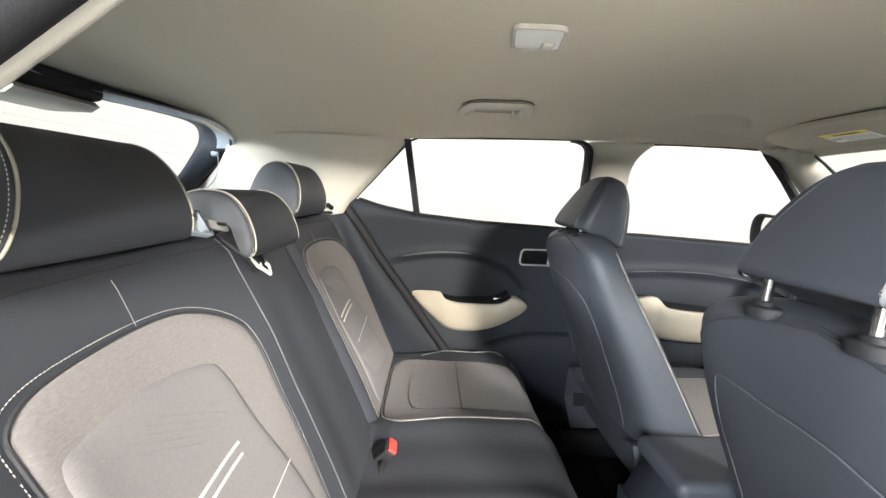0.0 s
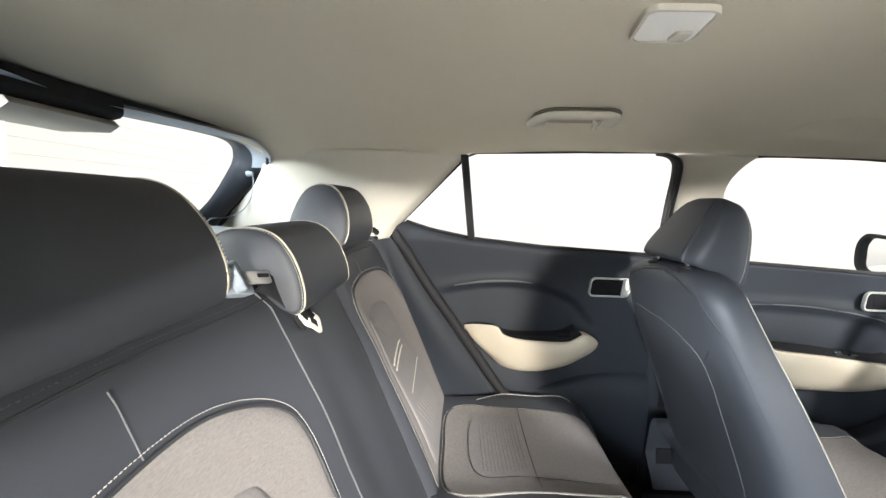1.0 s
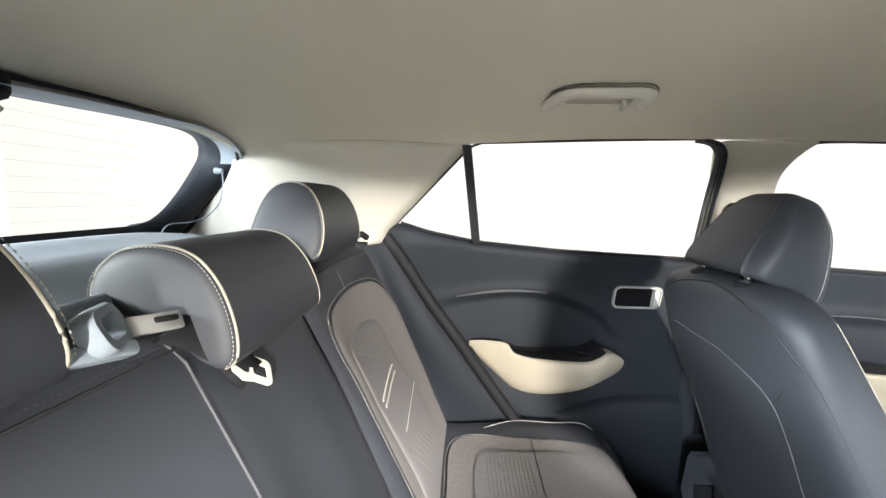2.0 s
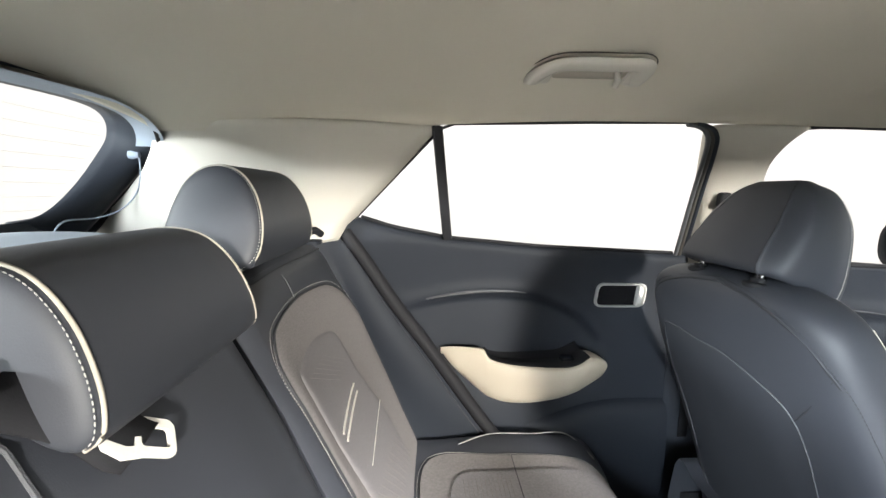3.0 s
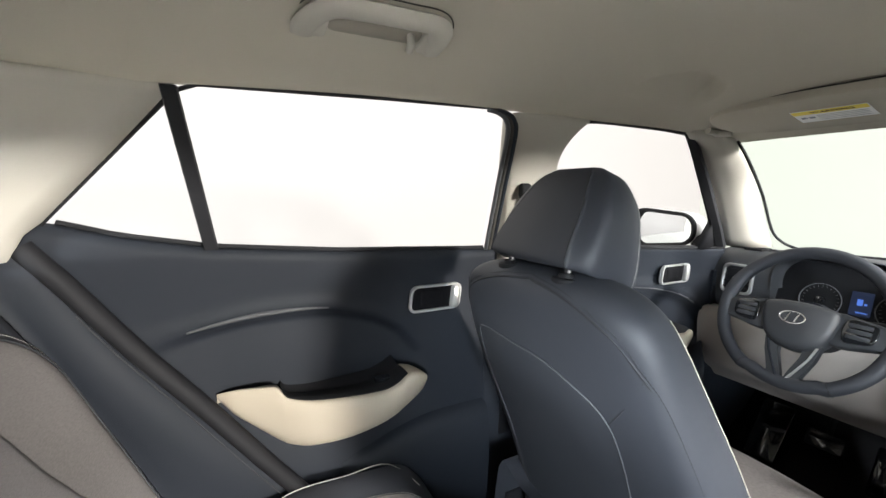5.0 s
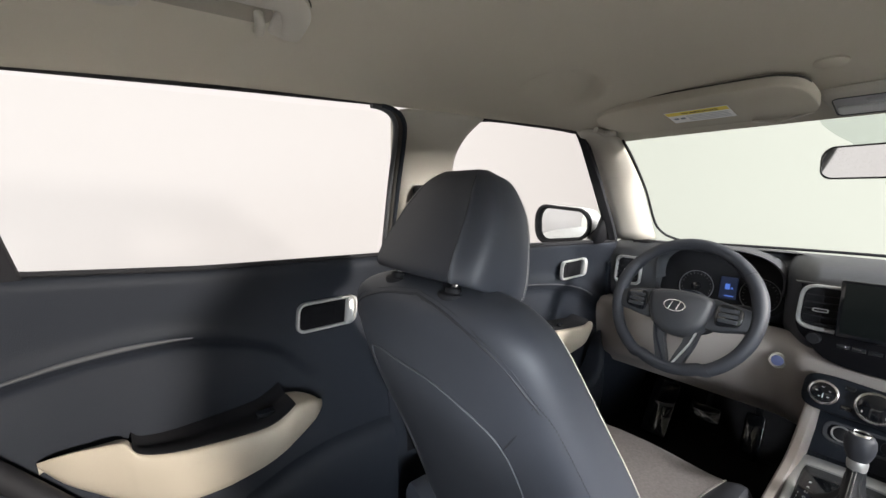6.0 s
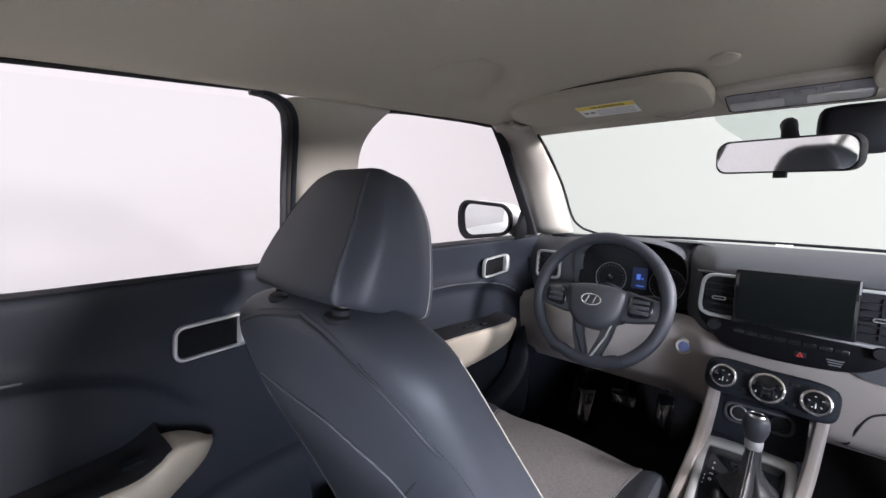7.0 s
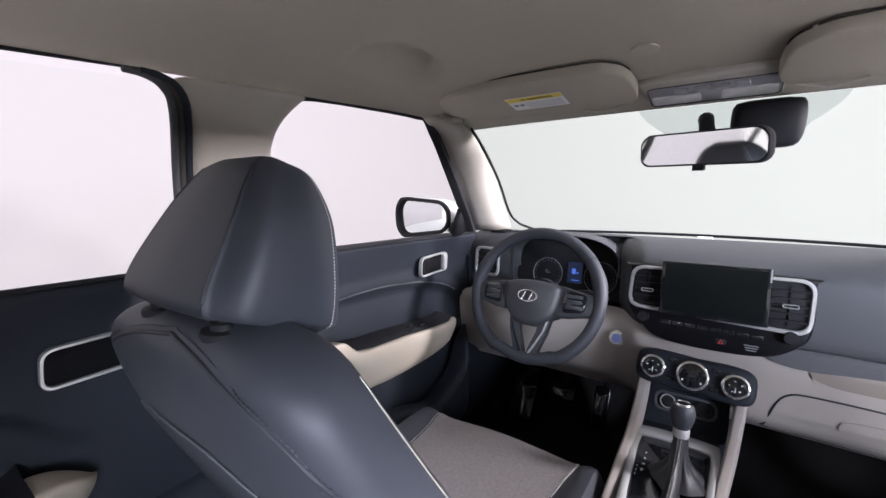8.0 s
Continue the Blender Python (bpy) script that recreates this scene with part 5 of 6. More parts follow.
def front_headrest(x, y, z, seat_top, group_label):
    """Wedge-shaped front headrest with its posts; x, y, z: middle of its lower back edge."""
    hr = thing("front_headrest", (x, y, z), group_label, "headrest", "front headrests")
    # levels: height, back x, front x, half width at the back, half width in the middle
    lv = [(-0.006, 0.060, 0.118, 0.066, 0.076), (-0.002, 0.024, 0.134, 0.077, 0.087), (0.006, 0.005, 0.140, 0.080, 0.094), (0.03, 0.012, 0.143, 0.078, 0.098), (0.07, 0.038, 0.144, 0.070, 0.093), (0.105, 0.062, 0.141, 0.057, 0.077), (0.125, 0.080, 0.136, 0.046, 0.060), (0.134, 0.096, 0.126, 0.036, 0.042)]
    rows = []
    for h, xb, xf, wb, wm in lv:
        r = []
        for u, v in ((-1, 0.0), (-0.94, -0.012), (-0.5, -0.03), (0, -0.04), (0.5, -0.03), (0.94, -0.012), (1, 0.0), (1.03, 0.04), (1.06, 0.15), (1.085, 0.33), (1.04, 0.60), (0.98, 0.80), (0.88, 0.95), (0.5, 1.0), (0, 1.02), (-0.5, 1.0), (-0.88, 0.95), (-0.98, 0.80), (-1.04, 0.60), (-1.085, 0.33), (-1.06, 0.15), (-1.03, 0.04)):
            w = wb if v < 0.1 else wm
            hh = h - (0.044 if h < 0.02 else 0.030 if h < 0.05 else 0.009) * max(0, v)
            r.append(Vector((x + lerp(xb, xf, v), y + u * w, z + hh)))
        rows.append(r)
    part("cushion", grid(dense(rows, 4, 4), None, True, True), LEATHER, hr)
    for s in (1, -1):
        pts = [Vector((x + xb - 0.0002, y + s * wb, z + h)) for h, xb, xf, wb, wm in lv[1:7]]
        part("ridge_seam", tube(spline(pts, 4), 0.0012, 6), SEAM, hr)
        pts = [Vector((x + lerp(xb, xf, 0.86), y + s * (wm * 0.965), z + h - 0.86 * (0.044 if h < 0.02 else 0.030 if h < 0.05 else 0.009))) for h, xb, xf, wb, wm in lv[1:8]]
        part("front_stitches", stitches([(k, 0) for k in range(len(pts) * 4 - 3)], lambda u, v, l: spline(pts, 4)[int(u)], 0.0034, 0.0005), THREAD, hr)
        part("post", tube([(x + 0.032, y + s * 0.062, z + 0.01), (x + 0.026, y + s * 0.062, z - 0.07)], 0.006, 12), CHROME, hr, "chrome post")
        part("post_collar", lathe([(0.022, -0.014), (0.023, -0.004), (0.021, -0.001), (0.012, 0.0), (0.011, 0.005), (0.007, 0.006)], Matrix.Translation((x + 0.027, y + s * 0.062, seat_top)) @ Matrix.Diagonal((0.75, 1.0, 1, 1))), BLACK, hr)
    return hr


driver_seat, driver_skin = front_seat("car_seat", "navy leather driver seat with grey cloth cushion")
driver_seat.matrix_basis = pose(0, 0.330, 0)
passenger_seat = copy_thing(driver_seat, pose(0.045, -0.345, -0.03))
tagged(passenger_seat, "navy leather passenger seat with dark rear panel")
front_headrest(0.430, 0.340, 1.105, 1.091, "navy leather headrest standing low on the driver seat")
front_headrest(0.455, -0.340, 1.095, 1.060, "navy leather headrest on the passenger seat")


# ---- dashboard ----
def driver_step(y):
    """The dashboard lies further ahead in front of the driver than at its middle."""
    return soft((y - 0.085) / 0.085)


def dash_sheet(name, prof, y0, y1, material, parent, n=48, bow=0.03, label="", deep=0.0, bay=False):
    """A sheet of the dashboard: an (x, z) profile drawn across the car, stepped ahead in front of the driver."""
    rows = []
    for i in range(n + 1):
        y = lerp(y0, y1, i / n)
        b = bow * (abs(y + 0.03) / 0.6) ** 2.5 if y < 0 else 0.0
        row = []
        for p in spline([(a, c, 0) for a, c in prof], 4):
            face = max(0.0, min(1.0, (1.52 - p.x) / 0.10))
            x = p.x - b + deep * driver_step(y) * face
            if bay:
                # the bay of the instruments
                x += 0.05 * soft((0.160 - abs(y - 0.318)) / 0.012) * face
            row.append(Vector((min(x, 1.69), y, p.y)))
        rows.append(row)
    return part(name, grid(rows), material, parent, label)


def build_dashboard():
    dash = thing("dashboard", (1.4, 0, 0.60), "dark over beige dashboard across the cabin", "dashboard")
    dash_sheet("upper_pad", [(1.68, 1.012), (1.58, 1.032), (1.46, 1.036), (1.385, 1.026), (1.345, 1.004), (1.332, 0.97), (1.335, 0.90), (1.345, 0.855), (1.375, 0.835)], -0.655, 0.64, DASHTOP, dash, 200, 0.03, "", 0.115, True)
    dash_sheet("lower_panel", [(1.40, 0.850), (1.352, 0.842), (1.335, 0.815), (1.338, 0.76), (1.350, 0.70), (1.375, 0.655), (1.46, 0.60)], -0.655, 0.64, BEIGE, dash, 100, 0.03, "beige lower dashboard", 0.05)
    # groove, glove box
    gl = smooth_line([(-0.178, 0.715), (-0.197, 0.748), (-0.24, 0.757), (-0.40, 0.755), (-0.56, 0.75), (-0.585, 0.72), (-0.57, 0.64), (-0.45, 0.625), (-0.26, 0.63), (-0.17, 0.635), (-0.168, 0.66)], 5)

    def face(y, z, l):
        p = [(0.60, 1.46), (0.655, 1.375), (0.70, 1.350), (0.76, 1.338), (0.815, 1.335), (0.842, 1.352)]
        x = lin1(p, z) - 0.03 * (abs(y + 0.03) / 0.6) ** 2.5
        return Vector((x - l, y, z))
    gb = part("glove_box", patch(gl, face, 8, 0.0022), BEIGE, dash, "beige glove box lid")
    part("glove_gap", tube([face(u, v, 0.002) for u, v in gl], 0.0018, 6, None, True), SEAM, gb)
    hl = smooth_line([(-0.285, 0.715), (-0.33, 0.722), (-0.42, 0.718), (-0.425, 0.69), (-0.33, 0.688), (-0.285, 0.695)], 4)
    part("glove_handle", patch(hl, face, 4, 0.0055), BEIGE, gb)
    # shelf slot above the glove box
    sl = smooth_line([(-0.228, 0.804), (-0.25, 0.820), (-0.45, 0.830), (-0.62, 0.826), (-0.62, 0.79), (-0.45, 0.787), (-0.29, 0.786), (-0.245, 0.793)], 5)
    pe = smooth_line([(-0.13, 0.846), (-0.165, 0.822), (-0.22, 0.814), (-0.30, 0.820), (-0.45, 0.828), (-0.63, 0.826), (-0.63, 0.85), (-0.40, 0.85), (-0.2, 0.85)], 5)
    part("pad_edge", patch(pe, face, 6, 0.010), DASHTOP, dash)
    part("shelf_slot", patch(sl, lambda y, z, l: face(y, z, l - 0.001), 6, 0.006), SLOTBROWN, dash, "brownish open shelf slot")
    # instrument hood
    rows = []
    for k, (dx, sc) in enumerate(((0.10, 0.93), (0.03, 0.985), (0.0, 1.0), (-0.010, 0.985), (-0.006, 0.955), (0.03, 0.92), (0.06, 0.90))):
        r = []
        for j in range(33):
            a = math.pi * (j / 32) * 1.16 - 0.25
            c, s = math.cos(a), math.sin(a)
            yy = 0.160 * math.copysign(abs(c) ** 0.8, c) * sc
            zz = 0.086 * math.copysign(abs(s) ** 0.8, s) * sc
            r.append(Vector((1.428 + dx + 0.02 * abs(c), 0.318 + yy, 0.960 + zz)))
        rows.append(r)
    part("instrument_hood", grid(rows), DASHTOP, dash, "dark arched instrument hood")
    m = Matrix.Translation((1.482, 0.318, 0.940)) @ Matrix.Rotation(radians(-90), 4, "Z") @ Matrix.Rotation(radians(78), 4, "X")
    inst = part("instrument_face", plate(rounded(0.32, 0.160, 0.06), 0.004, m), BLACK, dash)
    for dy, nm in ((0.055, "speedometer"), (-0.100, "rev_counter")):
        mm = m @ Matrix.Translation((-dy, -0.022, 0.004))
        part(nm, frame_ring([(0.046 * math.cos(a * math.pi / 16), 0.046 * math.sin(a * math.pi / 16)) for a in range(32)], [(0.0445 * math.cos(a * math.pi / 16), 0.0445 * math.sin(a * math.pi / 16)) for a in range(32)], 0.005, mm), DIALGREY, inst)
        bm = bmesh.new()
        for k in range(19):
            a = radians(-40 + k * 260 / 18)
            box((0, 0, 0), (0.005, 0.0009, 0.001), bm, mm @ Matrix.Rotation(a, 4, "Z") @ Matrix.Translation((0.038, 0, 0.001)))
        part("dial_marks", bm, DIALGREY, inst)
        part("dial_hub", disc(mm, 0.012, 0.004), GLOSS, inst)
    part("trip_display", plate(rounded(0.042, 0.062, 0.003), 0.002, m @ Matrix.Translation((0.027, -0.014, 0.006))), NAVYGLOW, inst, "dim blue display field")
    bm = bmesh.new()
    for dx, dy, w, h in ((-0.002, 0.004, 0.011, 0.016), (0.009, 0.0, 0.005, 0.005), (0.004, -0.022, 0.022, 0.003)):
        box((0.027 + dx, dy - 0.014, 0.0085), (w, h, 0.0006), bm, m)
    part("display_bars", bm, BLUELIGHT, inst, "glowing blue figures")
    # driver's side vent
    vent(dash, (1.438, 0.562, 0.945), 0.088, 0.092, 8, False)
    # centre cluster: satin surround with vents either side of the display
    build_centre(dash)
    # start button
    m = Matrix.Translation((1.366, 0.145, 0.792)) @ Matrix.Rotation(radians(-90), 4, "Z") @ Matrix.Rotation(radians(80), 4, "X")
    part("button_collar", lathe([(0.020, -0.004), (0.020, 0.002), (0.017, 0.005), (0.013, 0.003)], m), TRIM, dash)
    part("start_button", disc(m, 0.0125, 0.005), BUTTONBLUE, dash, "blue lit round start button")
    # small vent on top, left corner
    bm = bmesh.new()
    for k in range(5):
        box((1.475 + 0.012 * k, 0.545, 1.036), (0.005, 0.05, 0.006), bm)
    part("defrost_vent", bm, BLACK, dash)
    bm = bmesh.new()
    box((1.60, -0.02, 1.033), (0.02, 0.035, 0.004), bm)
    part("light_sensor", bm, PAPER, dash)
    return dash


def vent(dash, c, w, h, tilt, wide=True):
    m = Matrix.Translation(c) @ Matrix.Rotation(radians(-90), 4, "Z") @ Matrix.Rotation(radians(90 - tilt), 4, "X")
    ol, inn = rounded(w, h, 0.018), rounded(w - 0.016, h - 0.016, 0.013)
    v = part("air_vent", frame_ring(ol, inn, 0.008, m), SILVER, dash, "satin silver vent surround")
    part("vent_back", plate(inn, 0.002, m @ Matrix.Translation((0, 0, -0.006))), BLACK, v)
    for k in range(4):
        part("vent_slat", box((0, (k - 1.5) * (h - 0.02) / 4, 0.002), (w - 0.018, 0.0035, 0.010), None, m), BLACK, v)
    part("vent_tab", box((0, 0.0, 0.008), (0.020, 0.006, 0.006), None, m), SILVER, v)
    return v


def build_centre(dash):
    # m: x to the car's right, y up, z towards the seats
    tilt = 6
    m = Matrix.Translation((1.325, -0.053, 0.915)) @ Matrix.Rotation(radians(-90), 4, "Z") @ Matrix.Rotation(radians(90 - tilt), 4, "X")
    body = part("centre_fascia", plate(smooth_line([(-0.165, 0.075), (-0.15, 0.085), (0.15, 0.085), (0.168, 0.070), (0.168, -0.02), (0.15, -0.055), (0.10, -0.085), (0.0, -0.092), (-0.10, -0.082), (-0.14, -0.05), (-0.168, -0.01)], 4), 0.018, m @ Matrix.Translation((0, 0, -0.016)), 0.006), FASCIA, dash, "dark centre fascia")
    # satin surround
    ol = round_poly([(0.168, 0.083), (-0.163, 0.083), (-0.168, -0.016), (0.166, -0.030)], 0.030, 8)
    inn = round_poly([(0.1605, 0.0765), (-0.1555, 0.0765), (-0.1605, -0.0085), (0.1585, -0.0215)], 0.024, 8)
    sur = part("fascia_surround", frame_ring(ol, inn, 0.009, m @ Matrix.Translation((0, 0, 0.002))), SILVER, dash, "satin silver surround")
    part("vent_back", plate(inn, 0.002, m @ Matrix.Translation((0, 0, 0.0005))), BLACK, sur)
    for s in (-1, 1):
        cx = s * 0.128 + 0.002
        for k in range(5):
            part("vent_slat", box((cx, 0.058 - 0.015 * k, 0.006), (0.056, 0.003, 0.012), None, m), BLACK, sur)
        part("vent_blade", box((cx, 0.028, 0.004), (0.003, 0.08, 0.004), None, m), BLACK, sur)
        part("vent_tab", frame_ring(rounded(0.026, 0.008, 0.003), rounded(0.022, 0.0045, 0.002), 0.005, m @ Matrix.Translation((cx, 0.028, 0.011))), SILVER, sur)
    # display
    dm = m @ Matrix.Translation((0.0, 0.040, 0.010)) @ Matrix.Rotation(radians(-2), 4, "X")
    ob = part("display", plate(rounded(0.196, 0.118, 0.004, 3), 0.016, dm, 0.002), GLOSS, dash, "black tablet-like display")
    part("display_glass", plate(rounded(0.182, 0.104, 0.003, 3), 0.001, dm @ Matrix.Translation((0, 0.001, 0.016)), 0.0005), SCREEN, ob, smooth=False)
    part("display_edge", box((0.0955, 0.045, 0.0168), (0.003, 0.026, 0.001), None, dm), SILVER, ob)
    # row of keys and two turn knobs beneath
    for k in range(8):
        ob = part("radio_key", plate(rounded(0.0215, 0.010, 0.002), 0.0028, m @ Matrix.Translation((-0.085 + 0.024 * k, -0.042 - 0.0006 * k, 0.000)), 0.0008), GLOSS, body)
    for x in (-0.132, 0.135):
        part("radio_knob", lathe([(0.0135, 0), (0.0125, 0.014), (0.011, 0.016), (0, 0.0165)], m @ Matrix.Translation((x, -0.035, 0.0))), BLACK, body)
    # hazard triangle key
    part("hazard_key", plate(rounded(0.022, 0.013, 0.002), 0.0035, m @ Matrix.Translation((0.022, -0.068, -0.001))), BLACK, body)
    part("hazard_mark", frame_ring([(0, 0.0055), (-0.0058, -0.0042), (0.0058, -0.0042)], [(0, 0.0028), (-0.0032, -0.0026), (0.0032, -0.0026)], 0.0010, m @ Matrix.Translation((0.022, -0.068, 0.0025))), RED, body, "red hazard triangle")
    bm = bmesh.new()
    for k in range(3):
        box((0.075, -0.066 - 0.005 * k, 0.002), (0.026 - 0.004 * k, 0.0022, 0.001), bm, m)
    part("key_print", bm, DIALGREY, body)
    # climate panel with three dials
    m2 = Matrix.Translation((1.283, -0.031, 0.773)) @ Matrix.Rotation(radians(-90), 4, "Z") @ Matrix.Rotation(radians(70), 4, "X") @ Matrix.Rotation(radians(-3), 4, "Z")
    pan = part("climate_panel", plate(smooth_line([(-0.112, 0.0), (-0.105, 0.030), (-0.07, 0.038), (0, 0.036), (0.07, 0.038), (0.105, 0.030), (0.112, 0.0), (0.105, -0.030), (0.07, -0.038), (0, -0.036), (-0.07, -0.038), (-0.105, -0.030)], 4), 0.06, m2 @ Matrix.Translation((0, 0, -0.042)), 0.008), PLASTIC, dash, "dark climate control panel")
    for x, r in ((-0.076, 0.025), (0.0, 0.031), (0.076, 0.025)):
        mm = m2 @ Matrix.Translation((x, 0, 0.016))
        k = part("climate_dial", lathe([(r, 0), (r, 0.012), (r - 0.002, 0.014), (r - 0.005, 0.014), (r - 0.006, 0.010)], mm), CHROME, pan, "chrome ringed dial")
        part("dial_face", disc(mm @ Matrix.Translation((0, 0, 0.0085)), r - 0.0045, 0.003), GLOSS, k)
        bm = bmesh.new()
        if abs(x) > 0.01:
            for q in range(5):
                box((0.011 * math.cos(q * 1.256 + 0.5), 0.011 * math.sin(q * 1.256 + 0.5), 0.0122), (0.0035, 0.0011, 0.0005), bm, mm)
            box((0, -0.007, 0.0122), (0.0014, 0.010, 0.0005), bm, mm)
        else:
            for q in (-1, 1):
                box((q * 0.017, -0.012, 0.0122), (0.002, 0.004, 0.0005), bm, mm)
        part("dial_print", bm, PAPER, k)
    for x in (-0.040, 0.040):
        for y in (0.022, -0.018):
            part("climate_key", plate(rounded(0.018, 0.010, 0.002), 0.004, m2 @ Matrix.Translation((x, y, 0.015))), GLOSS, pan)


build_dashboard()


def build_steering():
    wheel = thing("steering_wheel", (1.245, 0.323, 0.913), "black leather steering wheel with dark spokes", "steering wheel")
    m = Matrix.Translation((1.245, 0.323, 0.913)) @ Matrix.Rotation(radians(-90), 4, "Z") @ Matrix.Rotation(radians(90 - 23), 4, "X")
    # m: x to the right, y up the wheel, z to the driver
    R = 0.1635
    n = 72
    pts, rad = [], []
    for k in range(n):
        a = 2 * math.pi * k / n
        rr = R - (0.006 if math.sin(a) < -0.9 else 0)
        pts.append(m @ Vector((rr * math.cos(a), rr * math.sin(a), 0)))
        thickr = 0.0152 + 0.0022 * math.exp(-((abs(math.degrees(math.atan2(math.sin(a), abs(math.cos(a)))) - 18)) / 14) ** 2)
        rad.append(thickr)
    part("rim", tube(pts, rad, 14, None, True), LEATHER, wheel, "black leather rim")
    for a0 in (38, 142, 238, 302):
        a = radians(a0)
        seam = [m @ Vector(((R + 0.0152 * math.cos(b)) * math.cos(a), (R + 0.0152 * math.cos(b)) * math.sin(a), 0.0152 * math.sin(b))) for b in [2 * math.pi * q / 16 for q in range(16)]]
        part("rim_seam", tube(seam, 0.0012, 5, None, True), SEAM, wheel)
    hub = smooth_line([(-0.074, 0.022), (-0.05, 0.034), (0, 0.038), (0.05, 0.034), (0.074, 0.022), (0.072, -0.014), (0.060, -0.048), (0.032, -0.072), (0, -0.078), (-0.032, -0.072), (-0.060, -0.048), (-0.072, -0.014)], 4)
    part("hub_pad", plate(hub, 0.046, m @ Matrix.Translation((0, 0, -0.022)), 0.016), WHEELGREY, wheel, "dark padded hub")
    em = m @ Matrix.Translation((-0.006, -0.006, 0.0245))
    oval = [(0.0265 * math.cos(k * math.pi / 16), 0.0155 * math.sin(k * math.pi / 16)) for k in range(32)]
    part("emblem", frame_ring(oval, [(x * 0.86, y * 0.82) for x, y in oval], 0.003, em), CHROME, wheel, "plain chrome oval")
    bm = bmesh.new()
    for x0 in (-0.009, 0.009):
        tube([em @ Vector((x0 - 0.003, -0.010, 0.002)), em @ Vector((x0 + 0.003, 0.010, 0.002))], 0.0022, 6, bm)
    part("emblem_bars", bm, CHROME, wheel)
    for s in (-1, 1):
        sp = smooth_line([(s * 0.060, 0.026), (s * 0.10, 0.026), (s * 0.158, 0.012), (s * 0.158, -0.026), (s * 0.13, -0.036), (s * 0.06, -0.042)], 4)
        if s > 0:
            sp = list(reversed(sp))
        spoke = part("spoke", plate(sp, 0.026, m @ Matrix.Translation((0, 0, -0.018)), 0.006), WHEELGREY, wheel)
        keyp = smooth_line([(s * 0.084, 0.018), (s * 0.12, 0.018), (s * 0.135, 0.010), (s * 0.132, -0.022), (s * 0.11, -0.030), (s * 0.082, -0.028)], 4)
        if s > 0:
            keyp = list(reversed(keyp))
        pad = part("key_pad", plate(keyp, 0.004, m @ Matrix.Translation((0, 0, 0.008)), 0.002), GLOSS, spoke)
        for k in range(3):
            part("wheel_key", plate(rounded(0.040, 0.009, 0.003), 0.004, m @ Matrix.Translation((s * 0.107, 0.008 - 0.0125 * k, 0.011)), 0.0015), WHEELGREY, pad)
    # lower forked spoke with a satin insert
    bm = bmesh.new()
    for s in (-1, 1):
        rows = [[m @ Vector((s * x, y, z)) for x, z in ((xa, -0.016), (xa, 0.004), (xb, 0.004), (xb, -0.016))] for xa, xb, y in ((0.026, 0.056, -0.045), (0.022, 0.048, -0.09), (0.008, 0.034, -0.13), (0.0005, 0.028, -0.158))]
        grid(rows, bm, True, True)
    part("lower_spoke", bm, WHEELGREY, wheel)
    rows = [[m @ Vector((x, y, z)) for x, z in ((a, 0.002), (a + w * 0.3, 0.009), (a + w * 0.7, 0.009), (a + w, 0.002))] for a, w, y in ((0.046, 0.006, -0.055), (0.036, 0.006, -0.09), (0.018, 0.007, -0.125), (0.002, 0.008, -0.155))]
    part("spoke_insert", grid(rows), SILVER, wheel, "satin silver spoke insert")
    rows = [[m @ Vector((-x, y, z)) for x, z in ((a, 0.002), (a + w * 0.3, 0.009), (a + w * 0.7, 0.009), (a + w, 0.002))] for a, w, y in ((0.046, 0.006, -0.055), (0.036, 0.006, -0.09), (0.018, 0.007, -0.125), (0.002, 0.008, -0.155))]
    part("spoke_insert", grid(rows), PLASTIC, wheel)
    col = thing("steering_column", (1.33, 0.325, 0.86), "dark steering column cover with two stalks", "steering column")
    part("column_cover", lathe([(0.052, -0.14), (0.055, -0.06), (0.05, -0.03)], m), PLASTIC, col)
    for s in (-1, 1):
        part("stalk", tube([m @ Vector((s * 0.05, 0.02, -0.05)), m @ Vector((s * 0.12, 0.03, -0.045)), m @ Vector((s * 0.150, 0.022, -0.055)), m @ Vector((s * 0.165, 0.018, -0.055))], [0.006, 0.007, 0.012, 0.011], 8), BLACK, col)


build_steering()


# ---- centre console ----
def boot_point(a, f):
    """A point of the slack leather boot at angle a and height share f: a spread foot with deep folds, a narrow neck."""
    r = 0.0125 + 0.036 * (1 - f) ** 3.6
    fold = 0.26 * (1 - f) ** 0.8 * (f + 0.25) * (math.sin(5 * a + 3.5 * f) + 0.5 * math.sin(9 * a - 4 * f + 1.0))
    rr = r * (1 + fold)
    return Vector((rr * math.cos(a) * (1.30 - 0.30 * f), rr * math.sin(a), 0.002 + 0.086 * f - 0.010 * (1 - f) * f))


